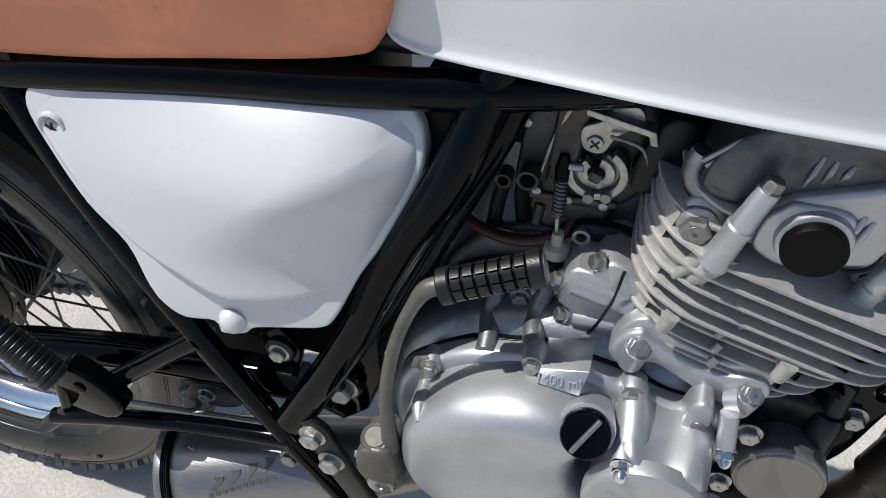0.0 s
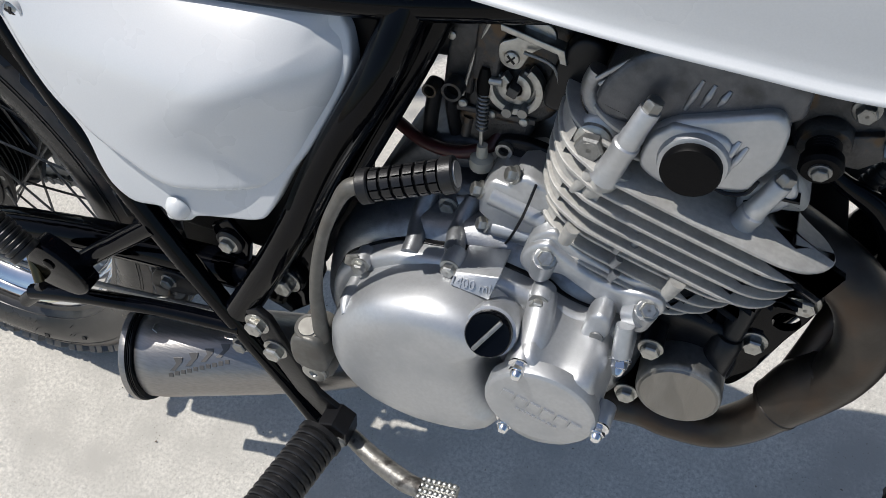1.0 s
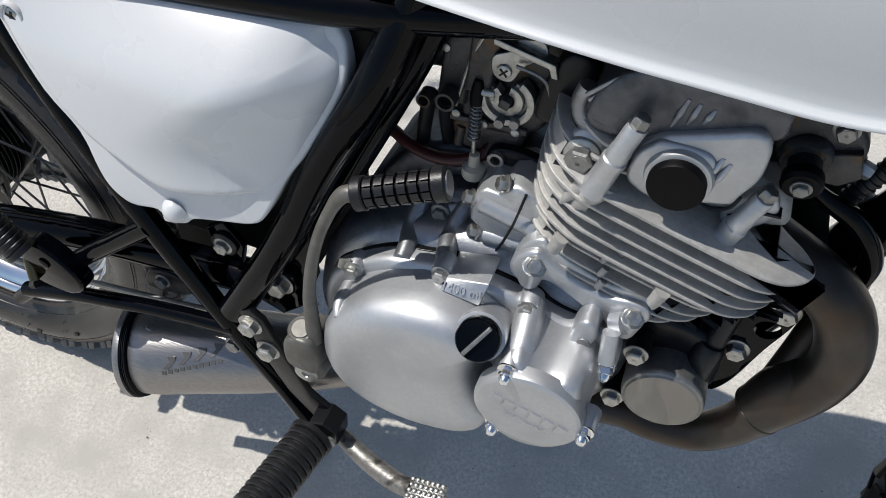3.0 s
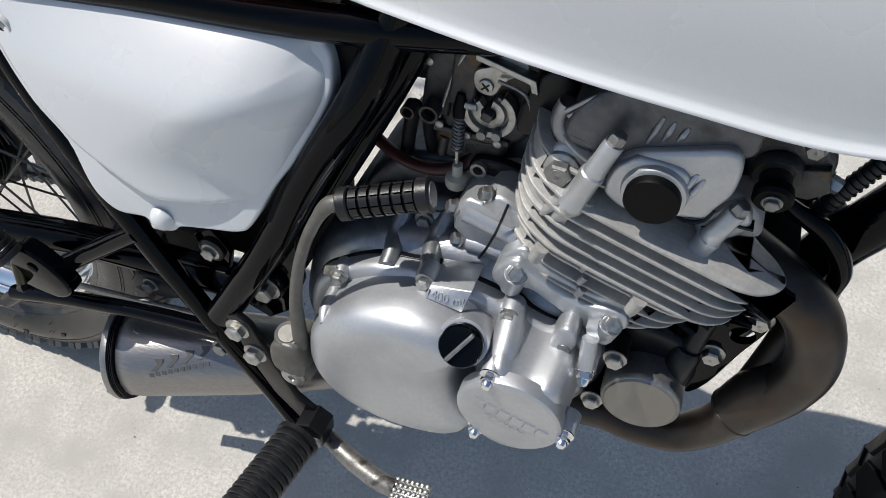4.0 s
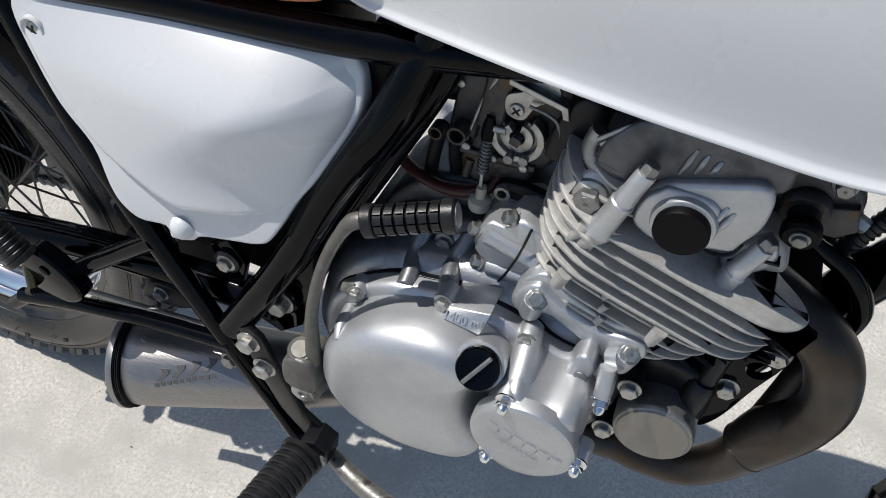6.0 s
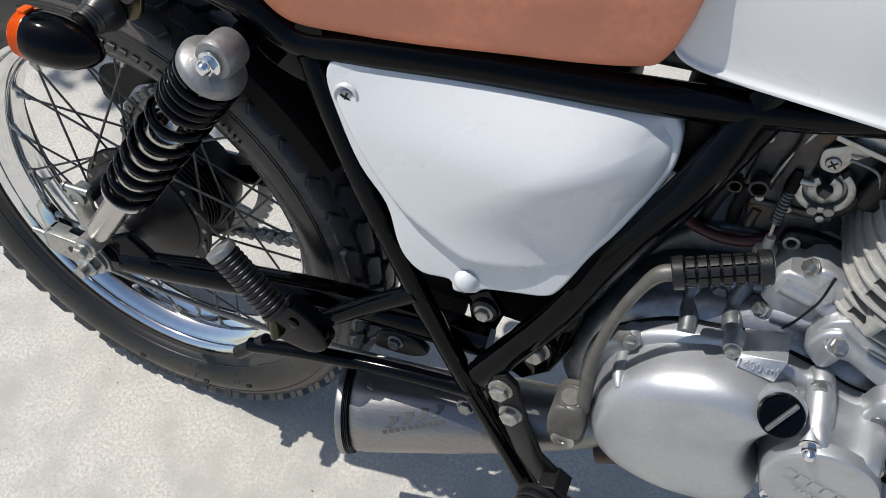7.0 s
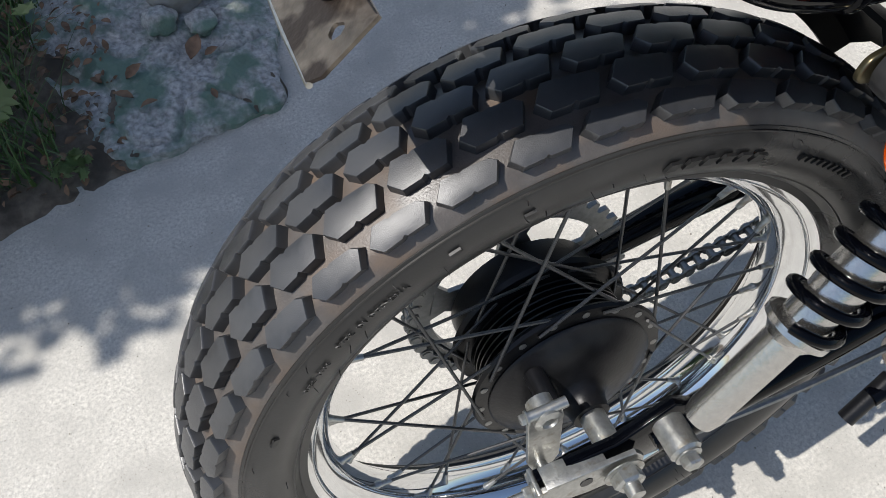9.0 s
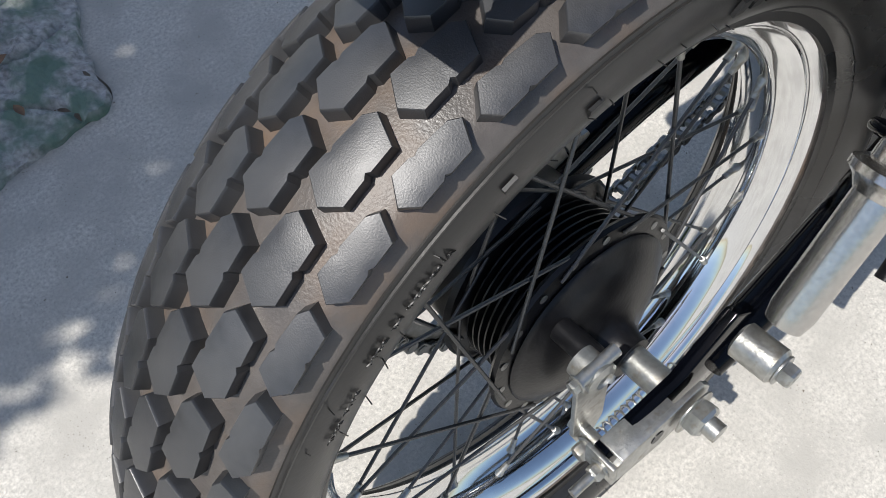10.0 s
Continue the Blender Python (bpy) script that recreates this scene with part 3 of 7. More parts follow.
def frame_brackets():
    g = part("footrest_bracket", slab(B(), [(0.497, 0.080), (0.510, 0.088), (0.522, 0.078), (0.540, 0.025), (0.560, -0.020), (0.588, -0.045), (0.585, -0.070), (0.562, -0.066), (0.535, -0.030), (0.513, 0.020)], -0.121, -0.127, 0.002, smooth=False), BLACK_SATIN, bike, "black footrest bracket plate")
    bolt(g, (0.508, -0.127, 0.066), OUT, 0.0085, 0.008, "bracket_bolt")
    bolt(g, (0.522, -0.127, 0.034), OUT, 0.0085, 0.008, "bracket_bolt")
    gus = part("pivot_gusset", slab(B(), [(0.486, 0.060), (0.53, 0.150), (0.560, 0.185), (0.562, 0.12), (0.545, 0.07), (0.52, 0.045)], -0.085, -0.092, 0.003, smooth=False), BLACK, bike, "gloss black frame gusset")
    bolt(gus, (0.5285, -0.100, 0.106), OUT, 0.0095, 0.010, "pivot_bolt")
    part("pivot_washer", lathe(B(), (0.5285, -0.090, 0.106), OUT, [(0.0165, 0), (0.0165, 0.008), (0.015, 0.010)], 28), BLACK, gus)
    tab = part("lower_tab", slab(B(), [(0.462, 0.105), (0.455, 0.14), (0.475, 0.155), (0.492, 0.13), (0.486, 0.105)], -0.088, -0.094, 0.002, smooth=False), BLACK, bike, "small black bolt-on tab")
    part("rubber_washer", lathe(B(), (0.474, -0.094, 0.130), OUT, [(0.013, 0), (0.013, 0.004), (0.010, 0.006)], 24), GRIP, tab)
    bolt(tab, (0.474, -0.099, 0.130), OUT, 0.0065, 0.005, "tab_bolt")
    link = part("brake_cam_link", slab(B(), [(0.36, 0.018), (0.37, 0.045), (0.40, 0.050), (0.42, 0.035), (0.40, 0.020)], -0.088, -0.096, 0.002), BLACK_SATIN, bike, "dark bracket beneath the swingarm")
    bolt(link, (0.384, -0.096, 0.036), OUT, 0.006, 0.006, "link_bolt", DULL)
    bolt(link, (0.474, -0.118, 0.004), OUT, 0.007, 0.005, "stay_bolt", DULL)


frame_brackets()


def swingarm():
    arm = part("swingarm", tube(B(), [(0.035, -0.095, 0.0), (0.10, -0.095, 0.016), (0.20, -0.092, 0.040), (0.32, -0.085, 0.058), (0.48, -0.08, 0.070)], [0.014, 0.016, 0.018, 0.018, 0.018], 18), BLACK, bike, "gloss black tubular swingarm")
    mirror(arm)
    plate = part("axle_plate", slab(B(), [(-0.07, -0.014), (-0.07, 0.016), (0.0, 0.020), (0.05, 0.050), (0.075, 0.03), (0.085, 0.0), (0.03, -0.022)], -0.090, -0.100, 0.002, smooth=False), BLACK, arm)
    brace = part("brake_rod", tube(B(), [(-0.035, -0.085, -0.045), (0.20, -0.095, -0.03), (0.50, -0.10, 0.03)], 0.0035, 8), DULL, arm)


swingarm()


def shock():
    top, low = Vector((0.250, -0.130, 0.352)), Vector((0.032, -0.128, 0.060))
    d = (low - top).normalized()
    s = bike
    body = part("shock_absorber", lathe(B(), top + d * 0.19, d, [(0.015, 0), (0.0165, 0.01), (0.0168, 0.04), (0.0155, 0.050), (0.0142, 0.058), (0.0140, 0.140), (0.012, 0.150)], 32), BODY_ALU, s, "chromed rear shock absorber with black coil spring")
    part("rod", lathe(B(), top + d * 0.03, d, [(0.0065, 0), (0.0065, 0.17)], 24), CHROME, body)
    part("inner_sleeve", lathe(B(), top + d * 0.108, d, [(0.012, 0), (0.0172, 0.004), (0.0172, 0.097)], 24), BODY_ALU, body)
    part("spring_cap", lathe(B(), top + d * 0.003, d, [(0.012, -0.012), (0.015, 0.004), (0.025, 0.009), (0.0282, 0.013), (0.0282, 0.018), (0.022, 0.020)], 36), CAP_GREY, body, "grey alloy spring cap")
    part("spring_seat", lathe(B(), top + d * 0.232, d, [(0.020, 0), (0.0245, 0.003), (0.0245, 0.008), (0.019, 0.012), (0.015, 0.018)], 36), BODY_ALU, body)
    q = axis_frame(top + d * 0.023, d)
    pts = []
    for i in range(400):
        u = i / 399 * 11.2
        h = float(np.interp(u, [0, 4.2, 6.0, 11.2], [0, 0.046, 0.098, 0.210]))
        r = 0.0248 - 0.0020 * (u / 11.2)
        pts.append(q @ Vector((r * math.cos(u * math.tau), r * math.sin(u * math.tau), h)))
    part("coil_spring", tube(B(), pts, 0.0043, 10, smooth=False), BLACK, body, "gloss black coil spring")
    eye = part("top_eye", lathe(B(), top + Vector((0, 0.016, 0)), OUT, [(0.012, 0), (0.0160, 0.002), (0.0168, 0.006), (0.0168, 0.024), (0.0150, 0.028), (0.012, 0.029)], 32), CAP_GREY, body)
    part("lower_eye", lathe(B(), low + Vector((0, 0.016, 0)), OUT, [(0.010, 0), (0.0128, 0.002), (0.0128, 0.028), (0.010, 0.031)], 32), STEEL, body)
    bolt(body, top + Vector((0, -0.015, 0)), OUT, 0.0068, 0.006, "dome_nut", CHROME, dome=True)
    bolt(body, low + Vector((0, -0.015, 0)), OUT, 0.0075, 0.008, "lower_nut")
    part("mount_stud", tube(B(), [top + Vector((0, 0.015, 0)), top + Vector((0, 0.04, 0))], 0.012, 16, smooth=False), BLACK, body)


shock()


# ---- bodywork ----
def seat():
    low = [(0.080, 0.478), (0.0965, 0.4475), (0.122, 0.4245), (0.183, 0.412), (0.244, 0.4035), (0.268, 0.392), (0.297, 0.3765), (0.35, 0.3770), (0.40, 0.3805), (0.461, 0.386), (0.545, 0.3937), (0.568, 0.4060), (0.580, 0.448), (0.588, 0.49)]
    line = [(v.x, v.y) for v in spline([(a, b, 0) for a, b in low], 6)]
    rings = []
    for x, z in line:
        w = float(np.interp(x, [0.08, 0.12, 0.20, 0.30, 0.40, 0.50, 0.57, 0.60], [0.070, 0.096, 0.106, 0.108, 0.100, 0.087, 0.074, 0.064]))
        g = float(np.interp(x, [0.08, 0.14, 0.3, 0.45, 0.53, 0.575, 0.60], [0.0, 0.006, 0.008, 0.010, 0.010, 0.006, 0.0]))
        t = max(z + 0.012, 0.555 + 0.02 * math.sin(x * 9))
        rings.append([(x, -w * 0.90, z), (x, -w * 0.96, z + 0.003), (x, -w * 0.99, z + 0.009), (x, -w - g * 0.6, z + 0.16 * (t - z)), (x, -w - g, z + 0.36 * (t - z)), (x, -w - g * 0.75, z + 0.62 * (t - z)), (x, -w * 0.85, z + 0.86 * (t - z)), (x, -w * 0.5, z + 0.98 * (t - z)), (x, 0, t),
                      (x, w * 0.5, z + 0.98 * (t - z)), (x, w * 0.85, z + 0.86 * (t - z)), (x, w * 0.99, z + 0.62 * (t - z)), (x, w * 1.04, z + 0.38 * (t - z)), (x, w * 0.9, z)])
    bm = B()
    skin(bm, rings)
    part("seat", bm, LEATHER, bike, "tan leather-covered long bench seat", 60)


seat()


def tank():
    lip = [(0.566, 0.061, 0.42), (0.572, 0.064, 0.405), (0.587, 0.067, 0.399), (0.612, 0.0723, 0.3987), (0.647, 0.0834, 0.4025), (0.686, 0.096, 0.4071), (0.728, 0.104, 0.4088), (0.78, 0.109, 0.4088), (0.83, 0.111, 0.4085), (0.885, 0.111, 0.4073), (0.931, 0.109, 0.4113), (0.98, 0.103, 0.4193), (1.04, 0.088, 0.4373), (1.08, 0.06, 0.4623)]
    zb, ws = [(x, z + 0.002) for x, y, z in lip], [y * 0.988 for x, y, z in lip]
    line = spline([(x, z, w) for (x, z), w in zip(zb, ws)], 6)
    bm = B()
    rings = []
    for v in line:
        x, z, w = v
        t = 0.605 - 0.30 * (x - 0.85) ** 2 - 0.10 * max(0, 0.75 - x)
        h = t - z
        # knee dent towards the front
        k = 0.05 * math.exp(-((x - 0.95) / 0.05) ** 2)
        side = [(0.80, 0.010), (0.95, 0.005), (0.995, 0.0), (1.010, 0.0005), (1.014, 0.0020), (1.006, 0.0034), (0.980, 0.0046), (0.972, 0.0075), (0.974, 0.015), (0.986, 0.029), (1.004, 0.046), (1.014 - k * 0.3, 0.066), (1.010 - k * 0.7, 0.088), (0.965 - k, 0.62 * h), (0.86 - k, 0.76 * h), (0.70, 0.88 * h), (0.45, 0.965 * h), (0.2, h)]
        rings.append([(x, -w * a, z + b) for a, b in side] + [(x, w * a, z + b) for a, b in side[::-1]])
    skin(bm, rings)
    # Black sheet added below the tank so no white bounce reaches the engine.
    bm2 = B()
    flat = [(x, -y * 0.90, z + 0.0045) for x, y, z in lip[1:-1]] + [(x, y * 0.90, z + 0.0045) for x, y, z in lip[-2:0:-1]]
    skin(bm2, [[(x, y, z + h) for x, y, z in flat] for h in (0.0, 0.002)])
    tank_ob = part("fuel_tank", bm, WHITE, bike, "pearl white teardrop fuel tank with seam lip", 55)
    part("bounce_sheet", bm2, PLASTIC, tank_ob, "black sheet added under the tank to cut bounced light", 0)


tank()


def side_cover():
    # the cover leans in towards its top and its front edge
    def lean(x, z):
        return -0.2606 + 0.145 * x + 0.304 * z + 0.105

    def laid(bm, keep=0):
        for v in bm.verts:
            v.co.y += lean(v.co.x, v.co.z)
        return bm
    full = [(0.3275, 0.344), (0.3345, 0.3605), (0.352, 0.3662), (0.4626, 0.3705), (0.5715, 0.3710), (0.588, 0.3590), (0.5941, 0.3458), (0.5932, 0.319), (0.5715, 0.271), (0.556, 0.245), (0.540, 0.2110), (0.5289, 0.2020), (0.505, 0.1990), (0.4809, 0.1960), (0.4729, 0.1905), (0.4560, 0.1890), (0.4500, 0.1980), (0.4275, 0.1985), (0.4112, 0.2086), (0.4011, 0.2233), (0.3880, 0.2520), (0.3620, 0.2800), (0.3400, 0.3160)]
    cover = part("side_cover", laid(slab(B(), full, -0.090, -0.106, 0.003, per=4)), WHITE, bike, "pearl white triangular side cover", 50)
    bulge = flat_spline([(0.330, 0.344), (0.337, 0.3585), (0.353, 0.3640), (0.4626, 0.3680), (0.570, 0.3685), (0.585, 0.3575), (0.5912, 0.3455), (0.590, 0.320), (0.572, 0.280), (0.5595, 0.254), (0.545, 0.2350), (0.520, 0.2265), (0.490, 0.2235), (0.4607, 0.2240), (0.430, 0.2385), (0.400, 0.2545), (0.371, 0.2815), (0.342, 0.318)], 6)
    # pillow: a skin stretched over the outline and blown out
    cx, cz = 0.478, 0.302
    ks = [1.0, 0.992, 0.98, 0.96, 0.935, 0.905, 0.87, 0.81, 0.74, 0.66, 0.57, 0.47, 0.36, 0.24, 0.12, 0.04, 0.01]
    pts = np.array([[(cx + (x - cx) * k, cz + (z - cz) * k) for x, z in bulge] for k in ks])
    h = np.zeros(pts.shape[:2])

    def swell(u):
        return u * u * (3 - 2 * u)
    out = np.array(bulge)
    top, front, low = out[6:31], out[30:61], np.concatenate([out[60:], out[:7]])

    def gap(p, line):
        """Distance from a point to a line of points."""
        a, b = line[:-1], line[1:]
        t = np.clip(((p - a) * (b - a)).sum(1) / ((b - a) ** 2).sum(1), 0, 1)
        return float(np.hypot(*(p - a - t[:, None] * (b - a)).T).min())
    for i in range(1, len(ks)):
        for j in range(len(bulge)):
            q = pts[i, j]
            below = gap(q, top)
            u = min(1, below / 0.060)
            f = min(1, gap(q, front) / min(0.125, 0.040 + 0.75 * below))
            d = min(1, gap(q, low) / 0.007)
            fall = 1 - 0.46 * swell(min(1, max(0, below - 0.040) / 0.11))
            h[i, j] = 0.041 * fall * math.sin(u * math.pi / 2) ** 0.85 * math.sin(f * math.pi / 2) ** 0.75 * math.sin(d * math.pi / 2) ** 0.7
    h = h * (0.10 + 0.90 * swell(np.clip((pts[:, :, 0] - 0.300) / 0.24, 0, 1)))
    h[0] = 0
    bm = B()
    skin(bm, [[(x, -0.103 - d, z) for (x, z), d in zip(row, hs)] for row, hs in zip(pts, h)])
    part("bulge", laid(bm), WHITE, cover, "", 70)
    part("screw_recess", lathe(B(), (0.3465, -0.1125, 0.3325), OUT, [(0.0112, -0.003), (0.0106, 0.0006), (0.0094, 0.0010), (0.0080, -0.0004), (0.0074, -0.004)], 28), WHITE, cover)
    bm = lathe(B(), (0.3465, -0.1105, 0.3325), OUT, [(0.0066, -0.002), (0.0062, 0.0010), (0.0046, 0.0020), (0.0012, 0.0022)], 24)
    screw = part("screw", bm, STEEL, cover)
    for a in (20, 110):
        part("slot", box(B(), (-0.0045, -0.0006, -0.0008), (0.0045, 0.0006, 0.0008), 0, pose(0.3465, -0.1128, 0.3325, 0, a, 0)), BLACK_SATIN, cover, smooth=0)
    part("boss", lathe(B(), (0.4640, -0.132, 0.2000), OUT, [(0.0112, 0), (0.0096, 0.003), (0.0080, 0.0060), (0.0045, 0.0080), (0.001, 0.0084)], 28), WHITE, cover)


side_cover()


def tail():
    bm = B()
    rings = []
    for x, z, w in ((-0.140, 0.470, 0.045), (-0.132, 0.457, 0.056), (-0.12, 0.447, 0.062), (-0.10, 0.438, 0.066), (-0.06, 0.4295, 0.068), (0.02, 0.4165, 0.068), (0.040, 0.4145, 0.067), (0.056, 0.4130, 0.065)):
        rings.append([(x, -w, z + 0.0), (x, -w * 0.98, z + 0.012), (x, -w * 0.7, z + 0.035), (x, 0, z + 0.045), (x, w * 0.7, z + 0.035), (x, w * 0.98, z + 0.012), (x, w, z), (x, w * 0.95, z + 0.004), (x, w * 0.68, z + 0.031), (x, 0, z + 0.041), (x, -w * 0.68, z + 0.031), (x, -w * 0.95, z + 0.004)])
    skin(bm, rings)
    guard = part("rear_mudguard", bm, WHITE, bike, "short white rear mudguard", 50)
    # Black inner skin, added to keep the white guard's bounce off the tyre.
    rings = []
    for x, z, w in ((-0.128, 0.449, 0.050), (-0.11, 0.4385, 0.058), (-0.06, 0.4255, 0.062), (0.02, 0.4125, 0.062), (0.10, 0.406, 0.062), (0.20, 0.400, 0.062)):
        rings.append([(x, -w, z + 0.001), (x, -w * 0.7, z + 0.026), (x, 0, z + 0.036), (x, w * 0.7, z + 0.026), (x, w, z + 0.001), (x, w * 0.66, z + 0.023), (x, 0, z + 0.033), (x, -w * 0.66, z + 0.023)])
    bm = B()
    skin(bm, rings)
    part("bounce_liner", bm, PLASTIC, guard, "black liner added to stop bounce from the white mudguard", 50)
    bolt(guard, (0.066, -0.066, 0.4185), (0, -0.6, 0.8), 0.0056, 0.005, "chrome_bolt", CHROME, dome=True)
    tray = [(0.098, -0.080), (0.10, 0.0), (0.10, 0.080), (0.33, 0.088), (0.33, -0.086)]
    bm = B()
    skin(bm, [[(x, y, 0.436 - 0.16 * x + h) for x, y in tray] for h in (0.0, 0.004)])
    part("undertray", bm, BLACK, guard, "black tray under the seat tail")
    part("seat_base", slab(B(), [(0.076, 0.470), (0.082, 0.420), (0.105, 0.380), (0.18, 0.368), (0.25, 0.362), (0.33, 0.350), (0.33, 0.400), (0.25, 0.425), (0.12, 0.455)], -0.066, -0.080, 0.004), PLASTIC, guard, "black plastic seat base above the rail")
    part("strap", box(B(), (0.046, -0.080, 0.408), (0.086, -0.050, 0.413), 0.001), BLACK_SATIN, guard)
    # dirty steel bracket that hangs under the tip
    outline = [(-0.052, 0.0), (-0.053, -0.018), (-0.054, -0.036), (-0.049, -0.044), (-0.037, -0.044), (-0.024, -0.044), (0.049, -0.044), (0.054, -0.036), (0.052, 0.0), (-0.037, 0.0)]
    hole = [(-0.037 + 0.0050 * math.cos(a), -0.020 + 0.0050 * math.sin(a)) for a in [math.atan2(z + 0.020, x + 0.037) for x, z in outline]]
    bm = B()
    rims = [[(x, 0.0, z) for x, z in outline], [(x, 0.0022, z) for x, z in outline], [(x, 0.0022, z) for x, z in hole], [(x, 0.0, z) for x, z in hole]]
    skin(bm, rims + rims[:1], cap=False)
    bmesh.ops.remove_doubles(bm, verts=bm.verts, dist=1e-6)
    plate = part("tail_bracket", bm, TAINT, guard, "stained bare steel bracket with bent rim")
    plate.matrix_basis = pose(-0.112, 0.0, 0.4245, 0, 0, 90) @ pose(0, 0, 0, 58, 0, 0)
    part("bracket_rim", tube(B(), [(-0.1495, -0.050, 0.4015), (-0.1505, 0.0, 0.4010), (-0.1495, 0.050, 0.4015)], 0.0018, 8), STEEL, guard)
    bolt(guard, (-0.138, -0.035, 0.4075), (0.5, 0, -0.85), 0.004, 0.003, "bracket_rivet")
    part("lamp_base", lathe(B(), (-0.118, -0.005, 0.430), (-0.5, 0, 0.85), [(0.018, -0.004), (0.019, 0.004), (0.014, 0.012)], 24), RED, guard, "dark red tail lamp base")
    # inner mudguard ahead of the tyre
    bm = B()
    rings = []
    for k in range(17):
        a = radians(58 - 24 * k / 16)
        r = 0.362
        prof = [(-0.066, -0.026), (-0.064, -0.006), (-0.050, 0.006), (0, 0.010), (0.050, 0.006), (0.064, -0.006), (0.066, -0.026), (0.062, -0.026), (0.059, -0.008), (0.047, 0.002), (0, 0.006), (-0.047, 0.002), (-0.059, -0.008), (-0.062, -0.026)]
        rings.append([((r + h) * math.cos(a), MID + w, (r + h) * math.sin(a)) for w, h in prof])
    skin(bm, rings)
    part("inner_mudguard", bm, PLASTIC, bike, "black inner mudguard round the tyre")
    # plate ahead of the tyre, cut out in a curve
    flap = [(0.286, 0.184), (0.318, 0.187), (0.334, 0.187), (0.345, 0.178), (0.354, 0.158), (0.360, 0.122), (0.361, 0.070), (0.357, 0.025), (0.375, 0.010), (0.43, 0.012), (0.44, 0.20), (0.43, 0.34), (0.36, 0.362), (0.29, 0.35), (0.265, 0.30), (0.268, 0.22)]
    part("inner_fender", slab(B(), flap, -0.022, -0.032, 0.002), PLASTIC, bike, "black inner fender plate ahead of the tyre")
    # gusset under the rail that carries the shock
    bm = slab(B(), [(0.10, 0.392), (0.24, 0.380), (0.30, 0.368), (0.318, 0.34), (0.300, 0.318), (0.262, 0.330), (0.235, 0.358), (0.18, 0.374)], -0.078, -0.090, 0.003)
    part("shock_gusset", bm, BLACK, bike, "gloss black pressed gusset under the seat rail")


tail()


def indicator():
    d = Vector((0.0725, 0.005, -0.004)).normalized()
    c = Vector((0.1020, -0.1652, 0.3463))
    g = 0.90
    body = part("indicator", lathe(B(), c, d, [(r * g, h * g) for r, h in ((0.0222, -0.001), (0.0236, 0.002), (0.0239, 0.012), (0.0232, 0.028), (0.0200, 0.042), (0.0140, 0.056), (0.0060, 0.0655), (0.001, 0.0678))], 40), BLACK, bike, "black bullet-shaped indicator with orange lens")
    prof = [(0.002, -0.0160), (0.010, -0.0152), (0.016, -0.0132), (0.0198, -0.0102)]
    for k in range(5):
        prof += [(0.0216 + 0.0004 * k, -0.0085 + 0.0017 * k), (0.0212 + 0.0004 * k, -0.0077 + 0.0017 * k)]
    part("lens", lathe(B(), c, d, [(r * g, h * g * (1.25 if h < 0 else 1)) for r, h in prof + [(0.0228, 0.0006)]], 44), ORANGE, body, "ribbed orange lens")
    part("lens_tab", box(B(), (-0.004, -0.005, 0.0), (0.004, 0.005, 0.003), 0.001, Matrix.Translation(c + Vector((-0.002, 0, 0.0200)))), ORANGE, body)
    part("stem", tube(B(), [c + d * 0.030, (0.126, -0.130, 0.350), (0.129, -0.105, 0.355)], [0.0095, 0.0095, 0.013], 16), PLASTIC, body)
    part("rubber_boot", lathe(B(), (0.1275, -0.130, 0.350), (0.05, 1, 0.1), [(0.0118, -0.010), (0.0124, -0.008), (0.0116, -0.0066), (0.0130, -0.0046), (0.0120, -0.0030), (0.0136, -0.0008), (0.0128, 0.001), (0.0150, 0.005), (0.0170, 0.009), (0.0176, 0.013), (0.0176, 0.019)], 32), BOOT, body, "ribbed dark rubber boot")
    part("bracket", slab(B(), [(0.108, 0.346), (0.108, 0.360), (0.128, 0.366), (0.138, 0.376), (0.144, 0.394), (0.172, 0.388), (0.166, 0.372), (0.152, 0.345)], -0.106, -0.110, 0.0015), BRASS, body, "yellow zinc-plated bracket")
    part("spacer", lathe(B(), (0.152, -0.106, 0.370), OUT, [(0.0072, 0), (0.0076, 0.009), (0.0042, 0.009), (0.0038, 0.003)], 24), DULL, body)


indicator()


